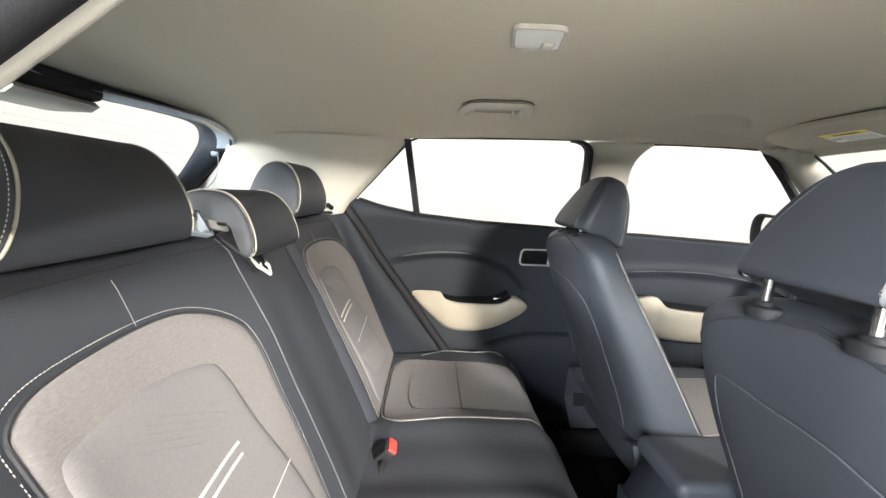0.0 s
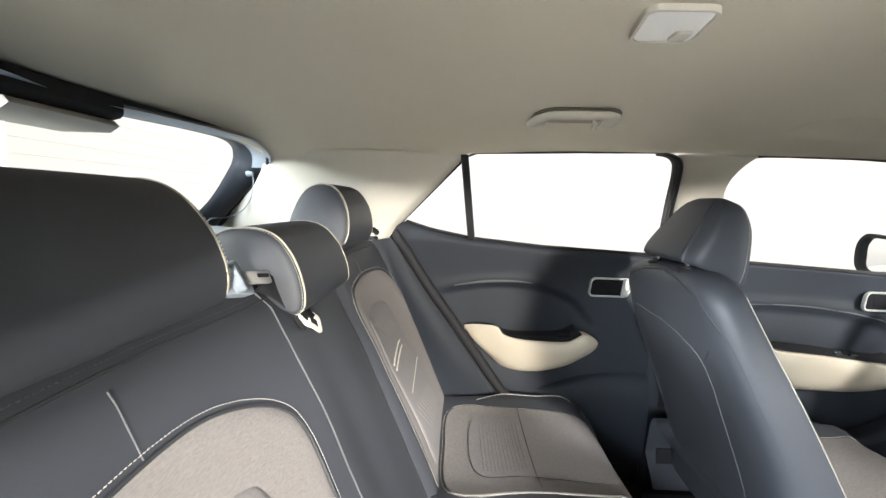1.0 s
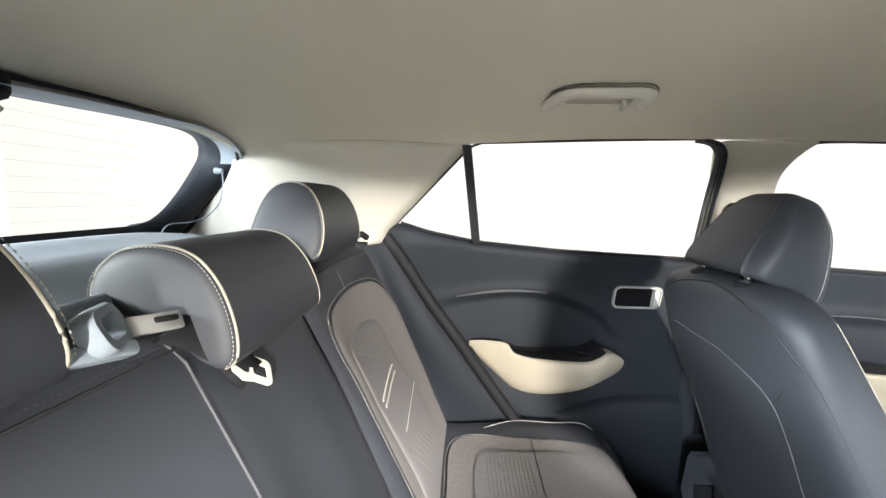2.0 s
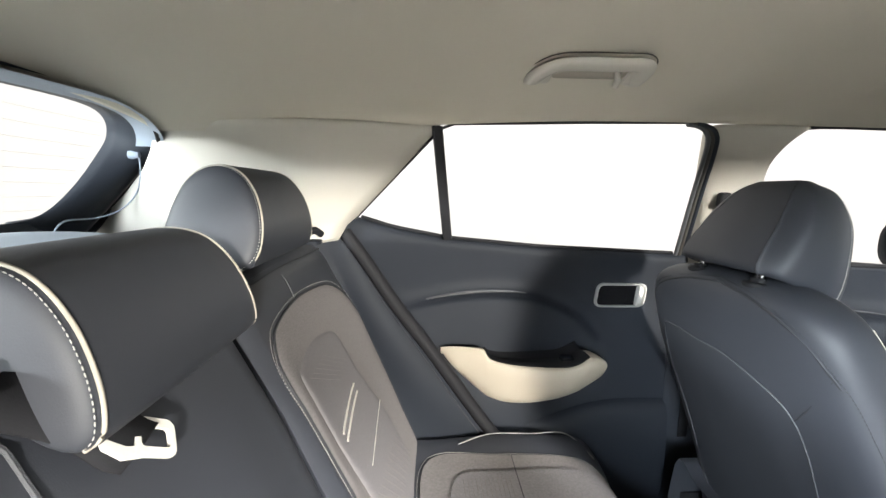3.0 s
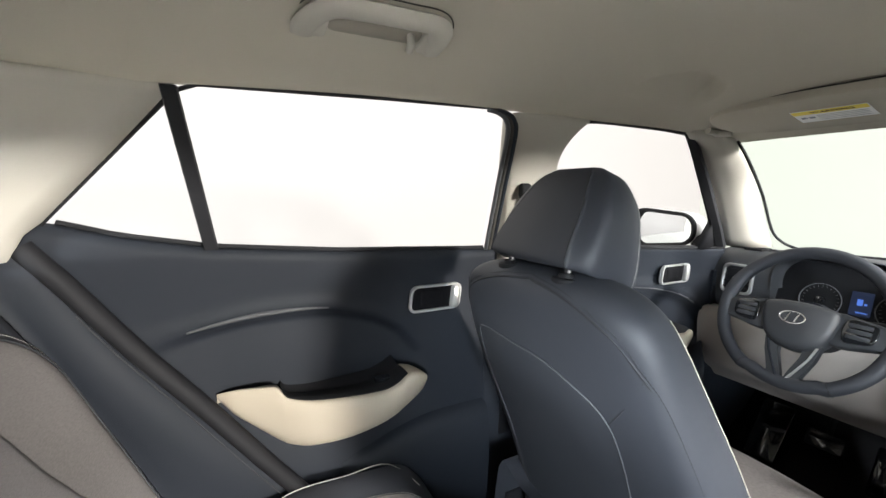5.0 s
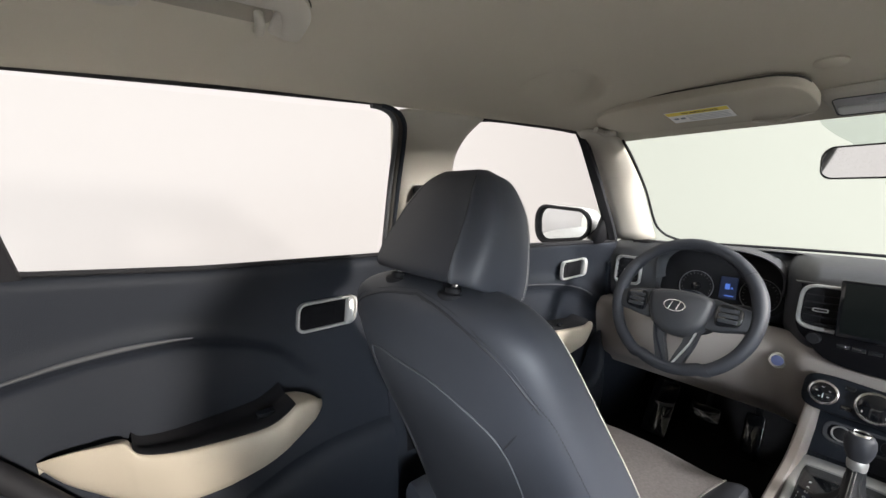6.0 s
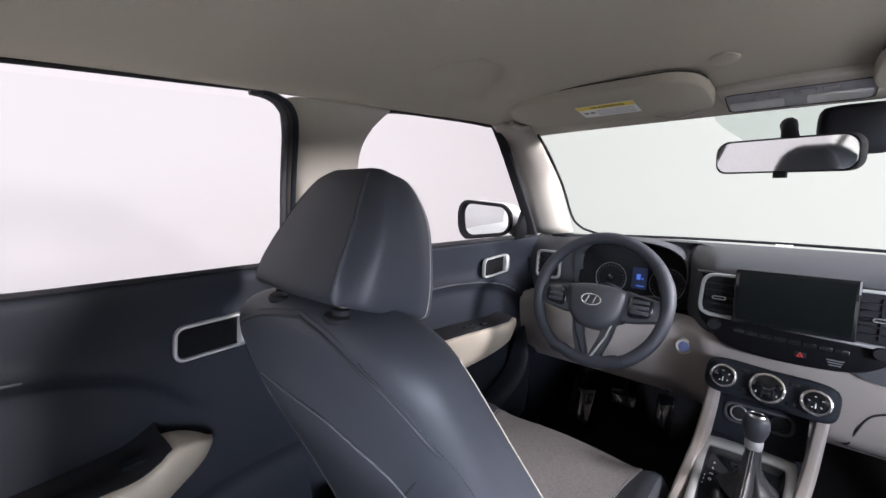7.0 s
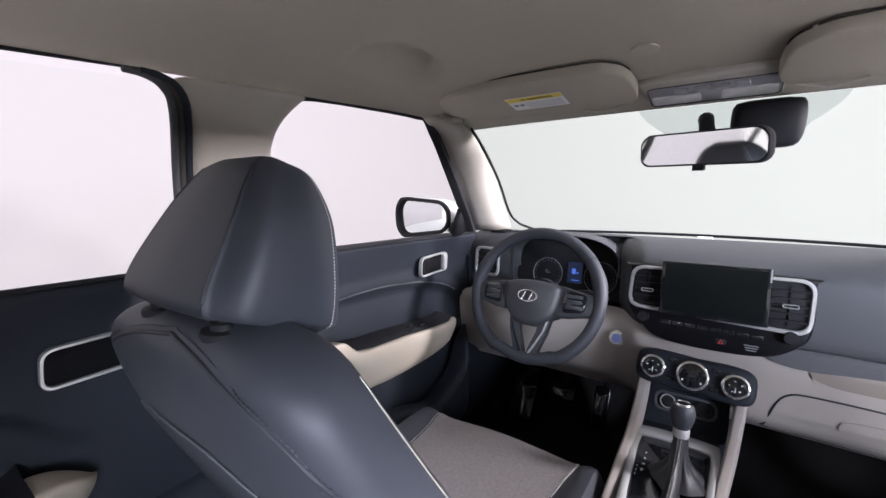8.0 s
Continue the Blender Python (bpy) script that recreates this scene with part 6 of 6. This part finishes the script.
def build_console():
    con = thing("centre_console", (1.05, -0.01, 0.34), "centre console with silver framed gear selector", "console")
    cy = -0.012
    # body
    rows = []
    for x, z, w in ((0.52, 0.56, 0.080), (0.56, 0.64, 0.085), (0.76, 0.64, 0.09), (0.84, 0.565, 0.088), (0.98, 0.568, 0.088), (1.12, 0.585, 0.09), (1.28, 0.605, 0.098), (1.36, 0.66, 0.10)):
        rows.append([Vector((x, cy + w * u, lerp(0.36, z, v))) for u, v in ((1, 0), (1, 0.8), (0.97, 0.95), (0.88, 1.0), (0, 1.0), (-0.88, 1.0), (-0.97, 0.95), (-1, 0.8), (-1, 0))])
    part("console_body", grid(rows, None, False, False), PLASTIC, con)
    part("console_rear", box((0.525, cy, 0.46), (0.03, 0.155, 0.20)), PLASTIC, con)
    # armrest lid
    lid = part("armrest_lid", box((0.66, cy, 0.660), (0.24, 0.165, 0.04)), LEATHER, con, "navy leather armrest lid")
    bevelled(lid, 0.015, 3)
    # silver frame round the gate; m: x ahead, y left, z up
    m = Matrix.Translation((1.100, cy, 0.624)) @ Matrix.Rotation(radians(-6), 4, "Y")
    ol = smooth_line([(0.138, 0.064), (0.142, 0.0), (0.138, -0.064), (0.118, -0.080), (0.0, -0.076), (-0.16, -0.070), (-0.20, -0.056), (-0.205, 0.0), (-0.20, 0.056), (-0.16, 0.070), (0.0, 0.076), (0.118, 0.080)], 4)
    inn = smooth_line([(0.108, 0.052), (0.111, 0.0), (0.108, -0.052), (0.094, -0.064), (0.0, -0.062), (-0.07, -0.059), (-0.088, -0.050), (-0.090, 0.0), (-0.088, 0.050), (-0.07, 0.059), (0.0, 0.062), (0.094, 0.064)], 4)
    part("gate_frame", frame_ring(ol, inn, 0.014, m), SILVER, con, "satin silver gate frame")
    part("gate_plate", plate(inn, 0.004, m @ Matrix.Translation((0, 0, 0.004)), 0.001), GLOSS, con, "gloss black gate plate")
    for k, ch in enumerate("PRND"):
        writing("gear_letter", ch, 0.0075, m @ Matrix.Translation((0.055 - 0.017 * k, 0.046, 0.0085)) @ Matrix.Rotation(radians(-90), 4, "Z"), PAPER, con)
    bm = bmesh.new()
    for x in (0.012, 0.0, -0.012):
        box((x, 0.056, 0.0085), (0.004, 0.0012, 0.0006), bm, m)
    part("shift_marks", bm, PAPER, con)
    # boot: pleated leather cone
    lv = Matrix.Translation((1.118, cy - 0.014, 0.632)) @ Matrix.Rotation(radians(6), 4, "Y")
    rows = []
    for k in range(20):
        f = k / 19
        row = []
        for j in range(64):
            a = 2 * math.pi * j / 64
            row.append(lv @ boot_point(a, f))
        rows.append(row)
    lever = thing("gear_lever", (1.135, cy - 0.01, 0.603), "gear lever with leather boot and dark knob", "gear lever")
    part("boot", grid(rows, None, True), BOOT, lever, "slack black leather boot")
    # the sewn-up flap that falls down the boot's rear
    def flap(u, f, lift=0.0):
        x = cat1([(0.0, -0.094), (0.25, -0.062), (0.5, -0.034), (0.75, -0.019), (1.0, -0.011)], f)
        z = cat1([(0.0, 0.006), (0.25, 0.020), (0.5, 0.040), (0.75, 0.063), (1.0, 0.088)], f)
        return lv @ Vector((x + 0.004 * u * u - lift, 0.0075 * u + 0.006 * (1 - f), z - 0.006 * u * u + lift * 0.6))
    rows = [[flap(u, k / 24) for u in (-1.9, -1.4, -1.0, -0.5, 0, 0.5, 1.0, 1.4, 1.9)] for k in range(25)]
    part("boot_flap", grid(rows), BOOT, lever, "sewn leather flap of the boot")
    for u in (-0.30, 0.30):
        part("boot_stitches", stitches([(u, k / 24) for k in range(25)], flap, 0.0040, 0.0007, 0.0012), THREAD, lever)
    part("collar", lathe([(0.0125, 0.082), (0.0140, 0.086), (0.0145, 0.097), (0.0130, 0.101)], lv), SILVER, lever, "satin collar")
    part("knob", lathe([(0.0130, 0.099), (0.0165, 0.106), (0.0200, 0.116), (0.0215, 0.128), (0.0205, 0.138), (0.0170, 0.145), (0.010, 0.147), (0, 0.1475)], lv), LEATHER, lever, "dark leather knob")
    part("knob_cap", lathe([(0.0150, 0.1440), (0.0140, 0.1480), (0.0120, 0.1490), (0.0112, 0.1478)], lv), CHROME, lever)
    part("knob_button", lathe([(0.0114, 0.1478), (0.0105, 0.1484), (0, 0.1486)], lv), GLOSS, lever)
    # beige rails rising to the climate panel
    for s in (-1, 1):
        rows = []
        for x, z, w in ((0.93, 0.594, 0.009), (1.0, 0.608, 0.011), (1.10, 0.626, 0.0125), (1.18, 0.646, 0.0125), (1.225, 0.676, 0.0125), (1.265, 0.712, 0.0125), (1.31, 0.752, 0.0125), (1.33, 0.770, 0.0125)):
            y = lin1([(0.93, 0.080), (1.10, 0.076), (1.20, 0.070), (1.33, 0.063)] if s > 0 else [(0.93, -0.085), (1.10, -0.092), (1.20, -0.108), (1.33, -0.126)], x)
            rows.append([Vector((x + dx, y + dy, z + dz)) for dx, dy, dz in ((0.0, -w, 0.0), (-0.006, -w * 0.7, 0.010), (-0.007, w * 0.7, 0.010), (0.0, w, 0.0), (0.04, w, -0.06), (0.04, -w, -0.06))])
        part("side_rail", grid(rows, None, True, True), BEIGE, con, "beige console rail", sub=1)
    # tray with round sockets under the climate panel
    m3 = Matrix.Translation((1.30, cy - 0.008, 0.682)) @ Matrix.Rotation(radians(-90), 4, "Z") @ Matrix.Rotation(radians(62), 4, "X")
    tray = part("socket_panel", plate(rounded(0.165, 0.11, 0.012), 0.01, m3), PLASTIC, con)
    part("socket_recess", frame_ring(rounded(0.125, 0.044, 0.018), rounded(0.112, 0.032, 0.013), 0.005, m3 @ Matrix.Translation((0, 0.006, 0.009))), DASHTOP, tray)
    for x in (-0.034, 0.036):
        mm = m3 @ Matrix.Translation((x, 0.006, 0.010))
        part("socket", lathe([(0.016, 0), (0.016, 0.006), (0.0135, 0.007), (0.0128, 0.002)], mm), SILVER if x < 0 else PLASTIC, tray)
        part("socket_cap", disc(mm, 0.0132, 0.005), BLACK, tray)
    part("console_floor", box((1.27, cy, 0.635), (0.09, 0.15, 0.02)), PLASTIC, con)
    # round cup wells and keys behind the gate
    for x, y in ((0.90, 0.0), (0.985, 0.02)):
        part("cup_rim", frame_ring([(0.034 * math.cos(a * math.pi / 12), 0.034 * math.sin(a * math.pi / 12)) for a in range(24)], [(0.030 * math.cos(a * math.pi / 12), 0.030 * math.sin(a * math.pi / 12)) for a in range(24)], 0.006, Matrix.Translation((x - 0.05, cy, 0.575))), SILVER, con)
    part("console_key", plate(rounded(0.03, 0.022, 0.004), 0.006, Matrix.Translation((1.02, cy + 0.045, 0.585))), GLOSS, con)
    return con


build_console()


def build_pedals():
    for nm, lab, y, x, z, w, h, ang in (("brake_pedal", "black rubber brake pedal on its arm", 0.36, 1.60, 0.47, 0.09, 0.055, 30), ("accelerator_pedal", "tall black accelerator pedal with bright edge", 0.235, 1.62, 0.44, 0.05, 0.14, 25)):
        p = thing(nm, (x, y, 0.34), lab, "pedal")
        m = Matrix.Translation((x, y, z)) @ Matrix.Rotation(radians(-90), 4, "Z") @ Matrix.Rotation(radians(90 - ang), 4, "X")
        part("pad", plate(rounded(w, h, 0.01), 0.014, m, 0.004), GLOSS, p)
        part("pedal_arm", tube([(x + 0.01, y, z), (x + 0.06, y, z + 0.10), (x + 0.10, y, z + 0.22)], 0.008, 8), BLACK, p)
    f = thing("foot_rest", (1.55, 0.50, 0.34), "black foot rest beside the pedals", "foot rest")
    m = Matrix.Translation((1.60, 0.495, 0.43)) @ Matrix.Rotation(radians(-90), 4, "Z") @ Matrix.Rotation(radians(55), 4, "X")
    part("pad", plate(rounded(0.085, 0.20, 0.012), 0.02, m, 0.005), GLOSS, f)
    for y, x0, x1 in ((0.36, 1.05, 1.48), (-0.36, 1.05, 1.48), (0.36, 0.30, 0.62), (-0.36, 0.30, 0.62)):
        mt = thing("floor_mat", ((x0 + x1) / 2, y, 0.325), "black carpet floor mat", "floor mat", "floor mats")
        part("mat", plate(rounded(x1 - x0, 0.46, 0.05), 0.008, Matrix.Translation(((x0 + x1) / 2, y, 0.323)), 0.003), CARPET, mt)


build_pedals()


# ---- overhead ----
def ceiling_pose(x, y, drop=0.0):
    """Pose on the headliner: z down into the cabin, x ahead."""
    e = 0.01
    n = Vector((-(roof_z(x + e, y) - roof_z(x - e, y)) / (2 * e), -(roof_z(x, y + e) - roof_z(x, y - e)) / (2 * e), 1)).normalized()
    dn = -n
    ax = (Vector((1, 0, 0)) - dn * dn.x).normalized()
    ay = dn.cross(ax)
    mm = Matrix((ax, ay, dn)).transposed().to_4x4()
    return Matrix.Translation(Vector((x, y, roof_z(x, y))) + dn * drop) @ mm


def build_overhead():
    # rear dome light: tilted rounded parallelogram lens in a thin frame
    d = thing("rear_dome_light", (0.255, 0.005, roof_z(0.255, 0.005)), "small rear dome light with clear cover in the headliner", "ceiling light")
    m = ceiling_pose(0.255, 0.008)
    skew = lambda o: [(x - 0.16 * y, y) for x, y in o]
    ol, inn = skew(rounded(0.094, 0.105, 0.018)), skew(rounded(0.082, 0.093, 0.013))
    part("lamp_frame", frame_ring(ol, inn, 0.008, m), TRIM, d)
    part("lens", plate(inn, 0.007, m, 0.002), PLASTICLIT, d, "bright clear plastic lens")
    part("lamp_switch", plate(rounded(0.022, 0.03, 0.005), 0.006, m @ Matrix.Translation((0.022, -0.022, 0.006)), 0.002), TRIM, d)
    # grab handle over the rear door
    for s in (1, -1):
        g = thing("grab_handle", (0.25, s * 0.43, roof_z(0.25, 0.43)), "folded greige grab handle over the rear door", "grab handle", "grab handles")
        m = ceiling_pose(0.250, s * 0.430, -0.004) @ Matrix.Diagonal((1, -1, 1, 1))
        # arch-shaped bow: pale frame with a hollow opening at its outer side
        bow = spline([(-0.100, 0.040, 0.002), (-0.094, 0.0, 0.010), (-0.072, -0.034, 0.016), (-0.03, -0.042, 0.018), (0.03, -0.042, 0.018), (0.072, -0.038, 0.016), (0.094, -0.008, 0.010), (0.100, 0.040, 0.002)], 5)
        bow = [m @ Vector((p.x * 0.93, s * p.y, p.z)) for p in bow]
        k = len(bow)
        rows = []
        for i, p in enumerate(bow):
            t = (bow[min(i + 1, k - 1)] - bow[max(i - 1, 0)]).normalized()
            nrm = (m.to_3x3() @ Vector((0, 0, 1))).normalized()
            side = t.cross(nrm).normalized()
            w = 0.017
            rows.append([p + side * (w * math.cos(a)) + nrm * (0.008 * math.sin(a)) for a in [2 * math.pi * q / 10 for q in range(10)]])
        part("bow", grid(rows, None, True, True), TRIM, g, "greige plastic bow")
        # dark tube drawn where shade falls between bow and headliner
        gap = []
        for i, p in enumerate(bow):
            t = (bow[min(i + 1, k - 1)] - bow[max(i - 1, 0)]).normalized()
            gap.append(p + t.cross(nrm).normalized() * -0.0185 - nrm * 0.0075)
        part("gap_shade", tube(gap, 0.0010, 6), GAPSHADE_SEAL, g, "dark tube standing for shade round the folded handle")
        # plate coloured darker to stand for shade inside the handle's opening
        part("recess_shade", plate([(x, s * y) for x, y in (rounded(0.13, 0.032, 0.012) if s > 0 else list(reversed(rounded(0.13, 0.032, 0.012))))], 0.004, m @ Matrix.Translation((0.0, s * 0.008, 0.001)), 0.001), SHADEDGREIGE, g)
        for x in (-0.078, 0.080):
            part("hinge_cap", plate(rounded(0.030, 0.05, 0.008), 0.010, m @ Matrix.Translation((x, s * 0.012, 0.0)), 0.004), TRIM, g)
        part("coat_hook", tube([m @ Vector((0.048, s * 0.004, 0.002)), m @ Vector((0.050, s * 0.010, 0.016)), m @ Vector((0.050, s * 0.020, 0.020))], 0.006, 8), TRIM, g)
    # visors
    for s in (1, -1):
        v = thing("sun_visor", (1.10, s * 0.27, 1.36), "folded greige sun visor under the headliner", "sun visor", "sun visors")
        # corners in the visor's plan
        off = 0.0 if s > 0 else -0.035
        ol = smooth_line([(1.036, s * 0.112), (1.027, s * 0.135), (1.024, s * 0.20), (1.023, s * 0.30), (1.028, s * 0.40), (1.040, s * 0.445), (1.062, s * 0.468), (1.10, s * 0.478), (1.145, s * 0.466), (1.170, s * 0.43), (1.180, s * 0.36), (1.183, s * 0.27), (1.183, s * 0.18), (1.180, s * 0.115), (1.170, s * 0.092), (1.14, s * 0.082), (1.09, s * 0.083), (1.055, s * 0.092)], 4)
        if s < 0:
            ol = [(x, y + off) for x, y in reversed(ol)]
        zz = lambda x, y: 1.388 - 0.22 * (x - 1.03) 
        rows = []
        cx, cyy = 1.10, s * 0.28 + off
        for k, dz in ((0.97, 0.010), (1.0, 0.006), (1.0, -0.008), (0.993, -0.0112), (0.98, -0.0122), (0.5, -0.0126), (0.02, -0.0126)):
            rows.append([Vector((cx + (x - cx) * k, cyy + (y - cyy) * k, zz(cx + (x - cx) * k, y) + dz)) for x, y in ol])
        part("visor_board", grid(rows, None, True, True), LINER, v)
        # dark tube along the rear edge, drawn as the visor's shade
        rim = [p for p in rows[1] if p.x < 1.09]
        if s > 0:
            rim = rim[len(rim) // 2:] + rim[:len(rim) // 2] if (rim[0] - rim[-1]).length < 0.05 else rim
        part("visor_shade", tube(rim, 0.0018, 6), GAPSHADE_SEAL, v, "dark tube standing for shade behind the visor")
        part("visor_clip", tube([(1.178, s * 0.10 + off, 1.346), (1.176, s * 0.15 + off, 1.333), (1.178, s * 0.19 + off, 1.342)], 0.0028, 6), TRIM, v)
        part("visor_pivot", tube([(1.16, s * 0.47, 1.35), (1.15, s * 0.50, 1.352), (1.12, s * 0.505, 1.358)], 0.008, 8), TRIM, v)
        if s > 0:
            nn = Vector((-0.22, 0, -1)).normalized()
            ax, ay = Vector((0, -1, 0)), nn.cross(Vector((0, -1, 0)))
            mm = Matrix.Translation((1.105, 0.262, zz(1.105, 0.262) - 0.0132)) @ Matrix((ax, ay, nn)).transposed().to_4x4()
            lab = part("warning_label", plate(rounded(0.115, 0.062, 0.001, 2), 0.0006, mm, 0.0001), PAPER, v, "yellow and white warning label")
            part("label_head", plate([(x, y + 0.021) for x, y in rounded(0.113, 0.018, 0.001, 2)], 0.0006, mm @ Matrix.Translation((0, 0, 0.0004)), 0.0001), YELLOW, lab)
            writing("label_word", "WARNING", 0.0135, mm @ Matrix.Translation((0.006, 0.0205, 0.0012)), BLACK, lab)
            bm = bmesh.new()
            for k in range(4):
                box((0.014, 0.003 - 0.008 * k, 0.001), (0.075, 0.0015, 0.0003), bm, mm)
            for k in range(2):
                box((-0.046 + 0.013 * k, -0.006, 0.001), (0.009, 0.009, 0.0003), bm, mm)
            part("label_print", bm, SHELFGREY, lab)
    # front overhead lamp console
    c = thing("overhead_console", (1.15, -0.02, roof_z(1.15, 0)), "greige overhead console with clear reading lamps", "ceiling light")
    m = ceiling_pose(1.20, -0.028, -0.004)
    ol = smooth_line([(-0.055, -0.10), (-0.06, 0.0), (-0.055, 0.10), (-0.04, 0.115), (0.03, 0.105), (0.055, 0.09), (0.06, 0.0), (0.055, -0.09), (0.03, -0.105), (-0.04, -0.115)], 5)
    part("console_shell", plate(ol, 0.018, m, 0.008), TRIM, c)
    ol2 = rounded(0.080, 0.20, 0.012)
    part("lamp_frame", frame_ring(ol2, rounded(0.077, 0.197, 0.010), 0.003, m @ Matrix.Translation((0.002, 0, 0.0165))), DASHTOP, c)
    part("reading_lamp", plate(rounded(0.076, 0.196, 0.010), 0.002, m @ Matrix.Translation((0.002, 0, 0.0165)), 0.001), LAMPGREY, c)
    for y in (-0.055, 0.055):
        part("lamp_lens", plate(rounded(0.034, 0.080, 0.006), 0.004, m @ Matrix.Translation((0.016, y, 0.017)), 0.001), PLASTICLIT, c, "clear lamp lens")
    for y in (-0.045, -0.012, 0.016, 0.045):
        part("lamp_key", plate(rounded(0.018, 0.022, 0.004), 0.004, m @ Matrix.Translation((-0.018, y, 0.018)), 0.002), LAMPGREY, c)
    # microphone cap
    mc = thing("microphone_cap", (1.03, 0.055, roof_z(1.03, 0.055)), "small round greige cap on the headliner", "cap")
    part("cap", lathe([(0.021, -0.004), (0.021, 0.003), (0.017, 0.005), (0, 0.005)], ceiling_pose(1.03, 0.055)), LINER, mc)
    # inside mirror and sensor housing
    mi = thing("inside_mirror", (1.17, -0.03, 1.25), "wide inside rear view mirror in a black frame", "mirror")
    m = Matrix.Translation((1.135, -0.021, 1.252)) @ Matrix.Rotation(radians(-90 - 17), 4, "Z") @ Matrix.Rotation(radians(90 + 2.5), 4, "X")
    ol = []
    for x, y in rounded(0.202, 0.058, 0.020, 6):
        ol.append((x, y - 0.006 * (x / 0.11) ** 2 + 0.002))
    part("shell", grid([[m @ Vector((x * s, y * s, -z)) for x, y in ol] for z, s in ((-0.006, 0.97), (-0.002, 1.0), (0.012, 1.0), (0.024, 0.9), (0.032, 0.6))], None, True, True), BLACK, mi)
    part("mirror_glass", plate([(x * 0.955, y * 0.90) for x, y in ol], 0.0035, m @ Matrix.Translation((0, 0, 0.004)), 0.001), MIRROR, mi, smooth=False)
    part("tab", box((0.0, -0.033, 0.0), (0.018, 0.012, 0.008), None, m), BLACK, mi)
    part("stem", tube([(1.16, -0.03, 1.27), (1.19, -0.025, 1.295), (1.26, -0.02, 1.31)], [0.014, 0.012, 0.014], 10), BLACK, mi)
    se = thing("sensor_housing", (1.27, -0.10, 1.30), "black camera housing on the windscreen", "sensor housing")
    rows = []
    for z, sc in ((1.338, 0.85), (1.33, 1.0), (1.30, 1.02), (1.272, 0.98), (1.256, 0.86), (1.250, 0.7)):
        rows.append([Vector((1.285 + u * 0.035 * sc, -0.115 + v * 0.056 * sc, z)) for u, v in ((-1, -0.8), (-1.1, 0), (-1, 0.8), (-0.7, 1), (0.8, 1), (1, 0.8), (1, -0.8), (0.8, -1), (-0.7, -1))])
    part("housing", grid(rows, None, True, True), BLACK, se, sub=1)


build_overhead()
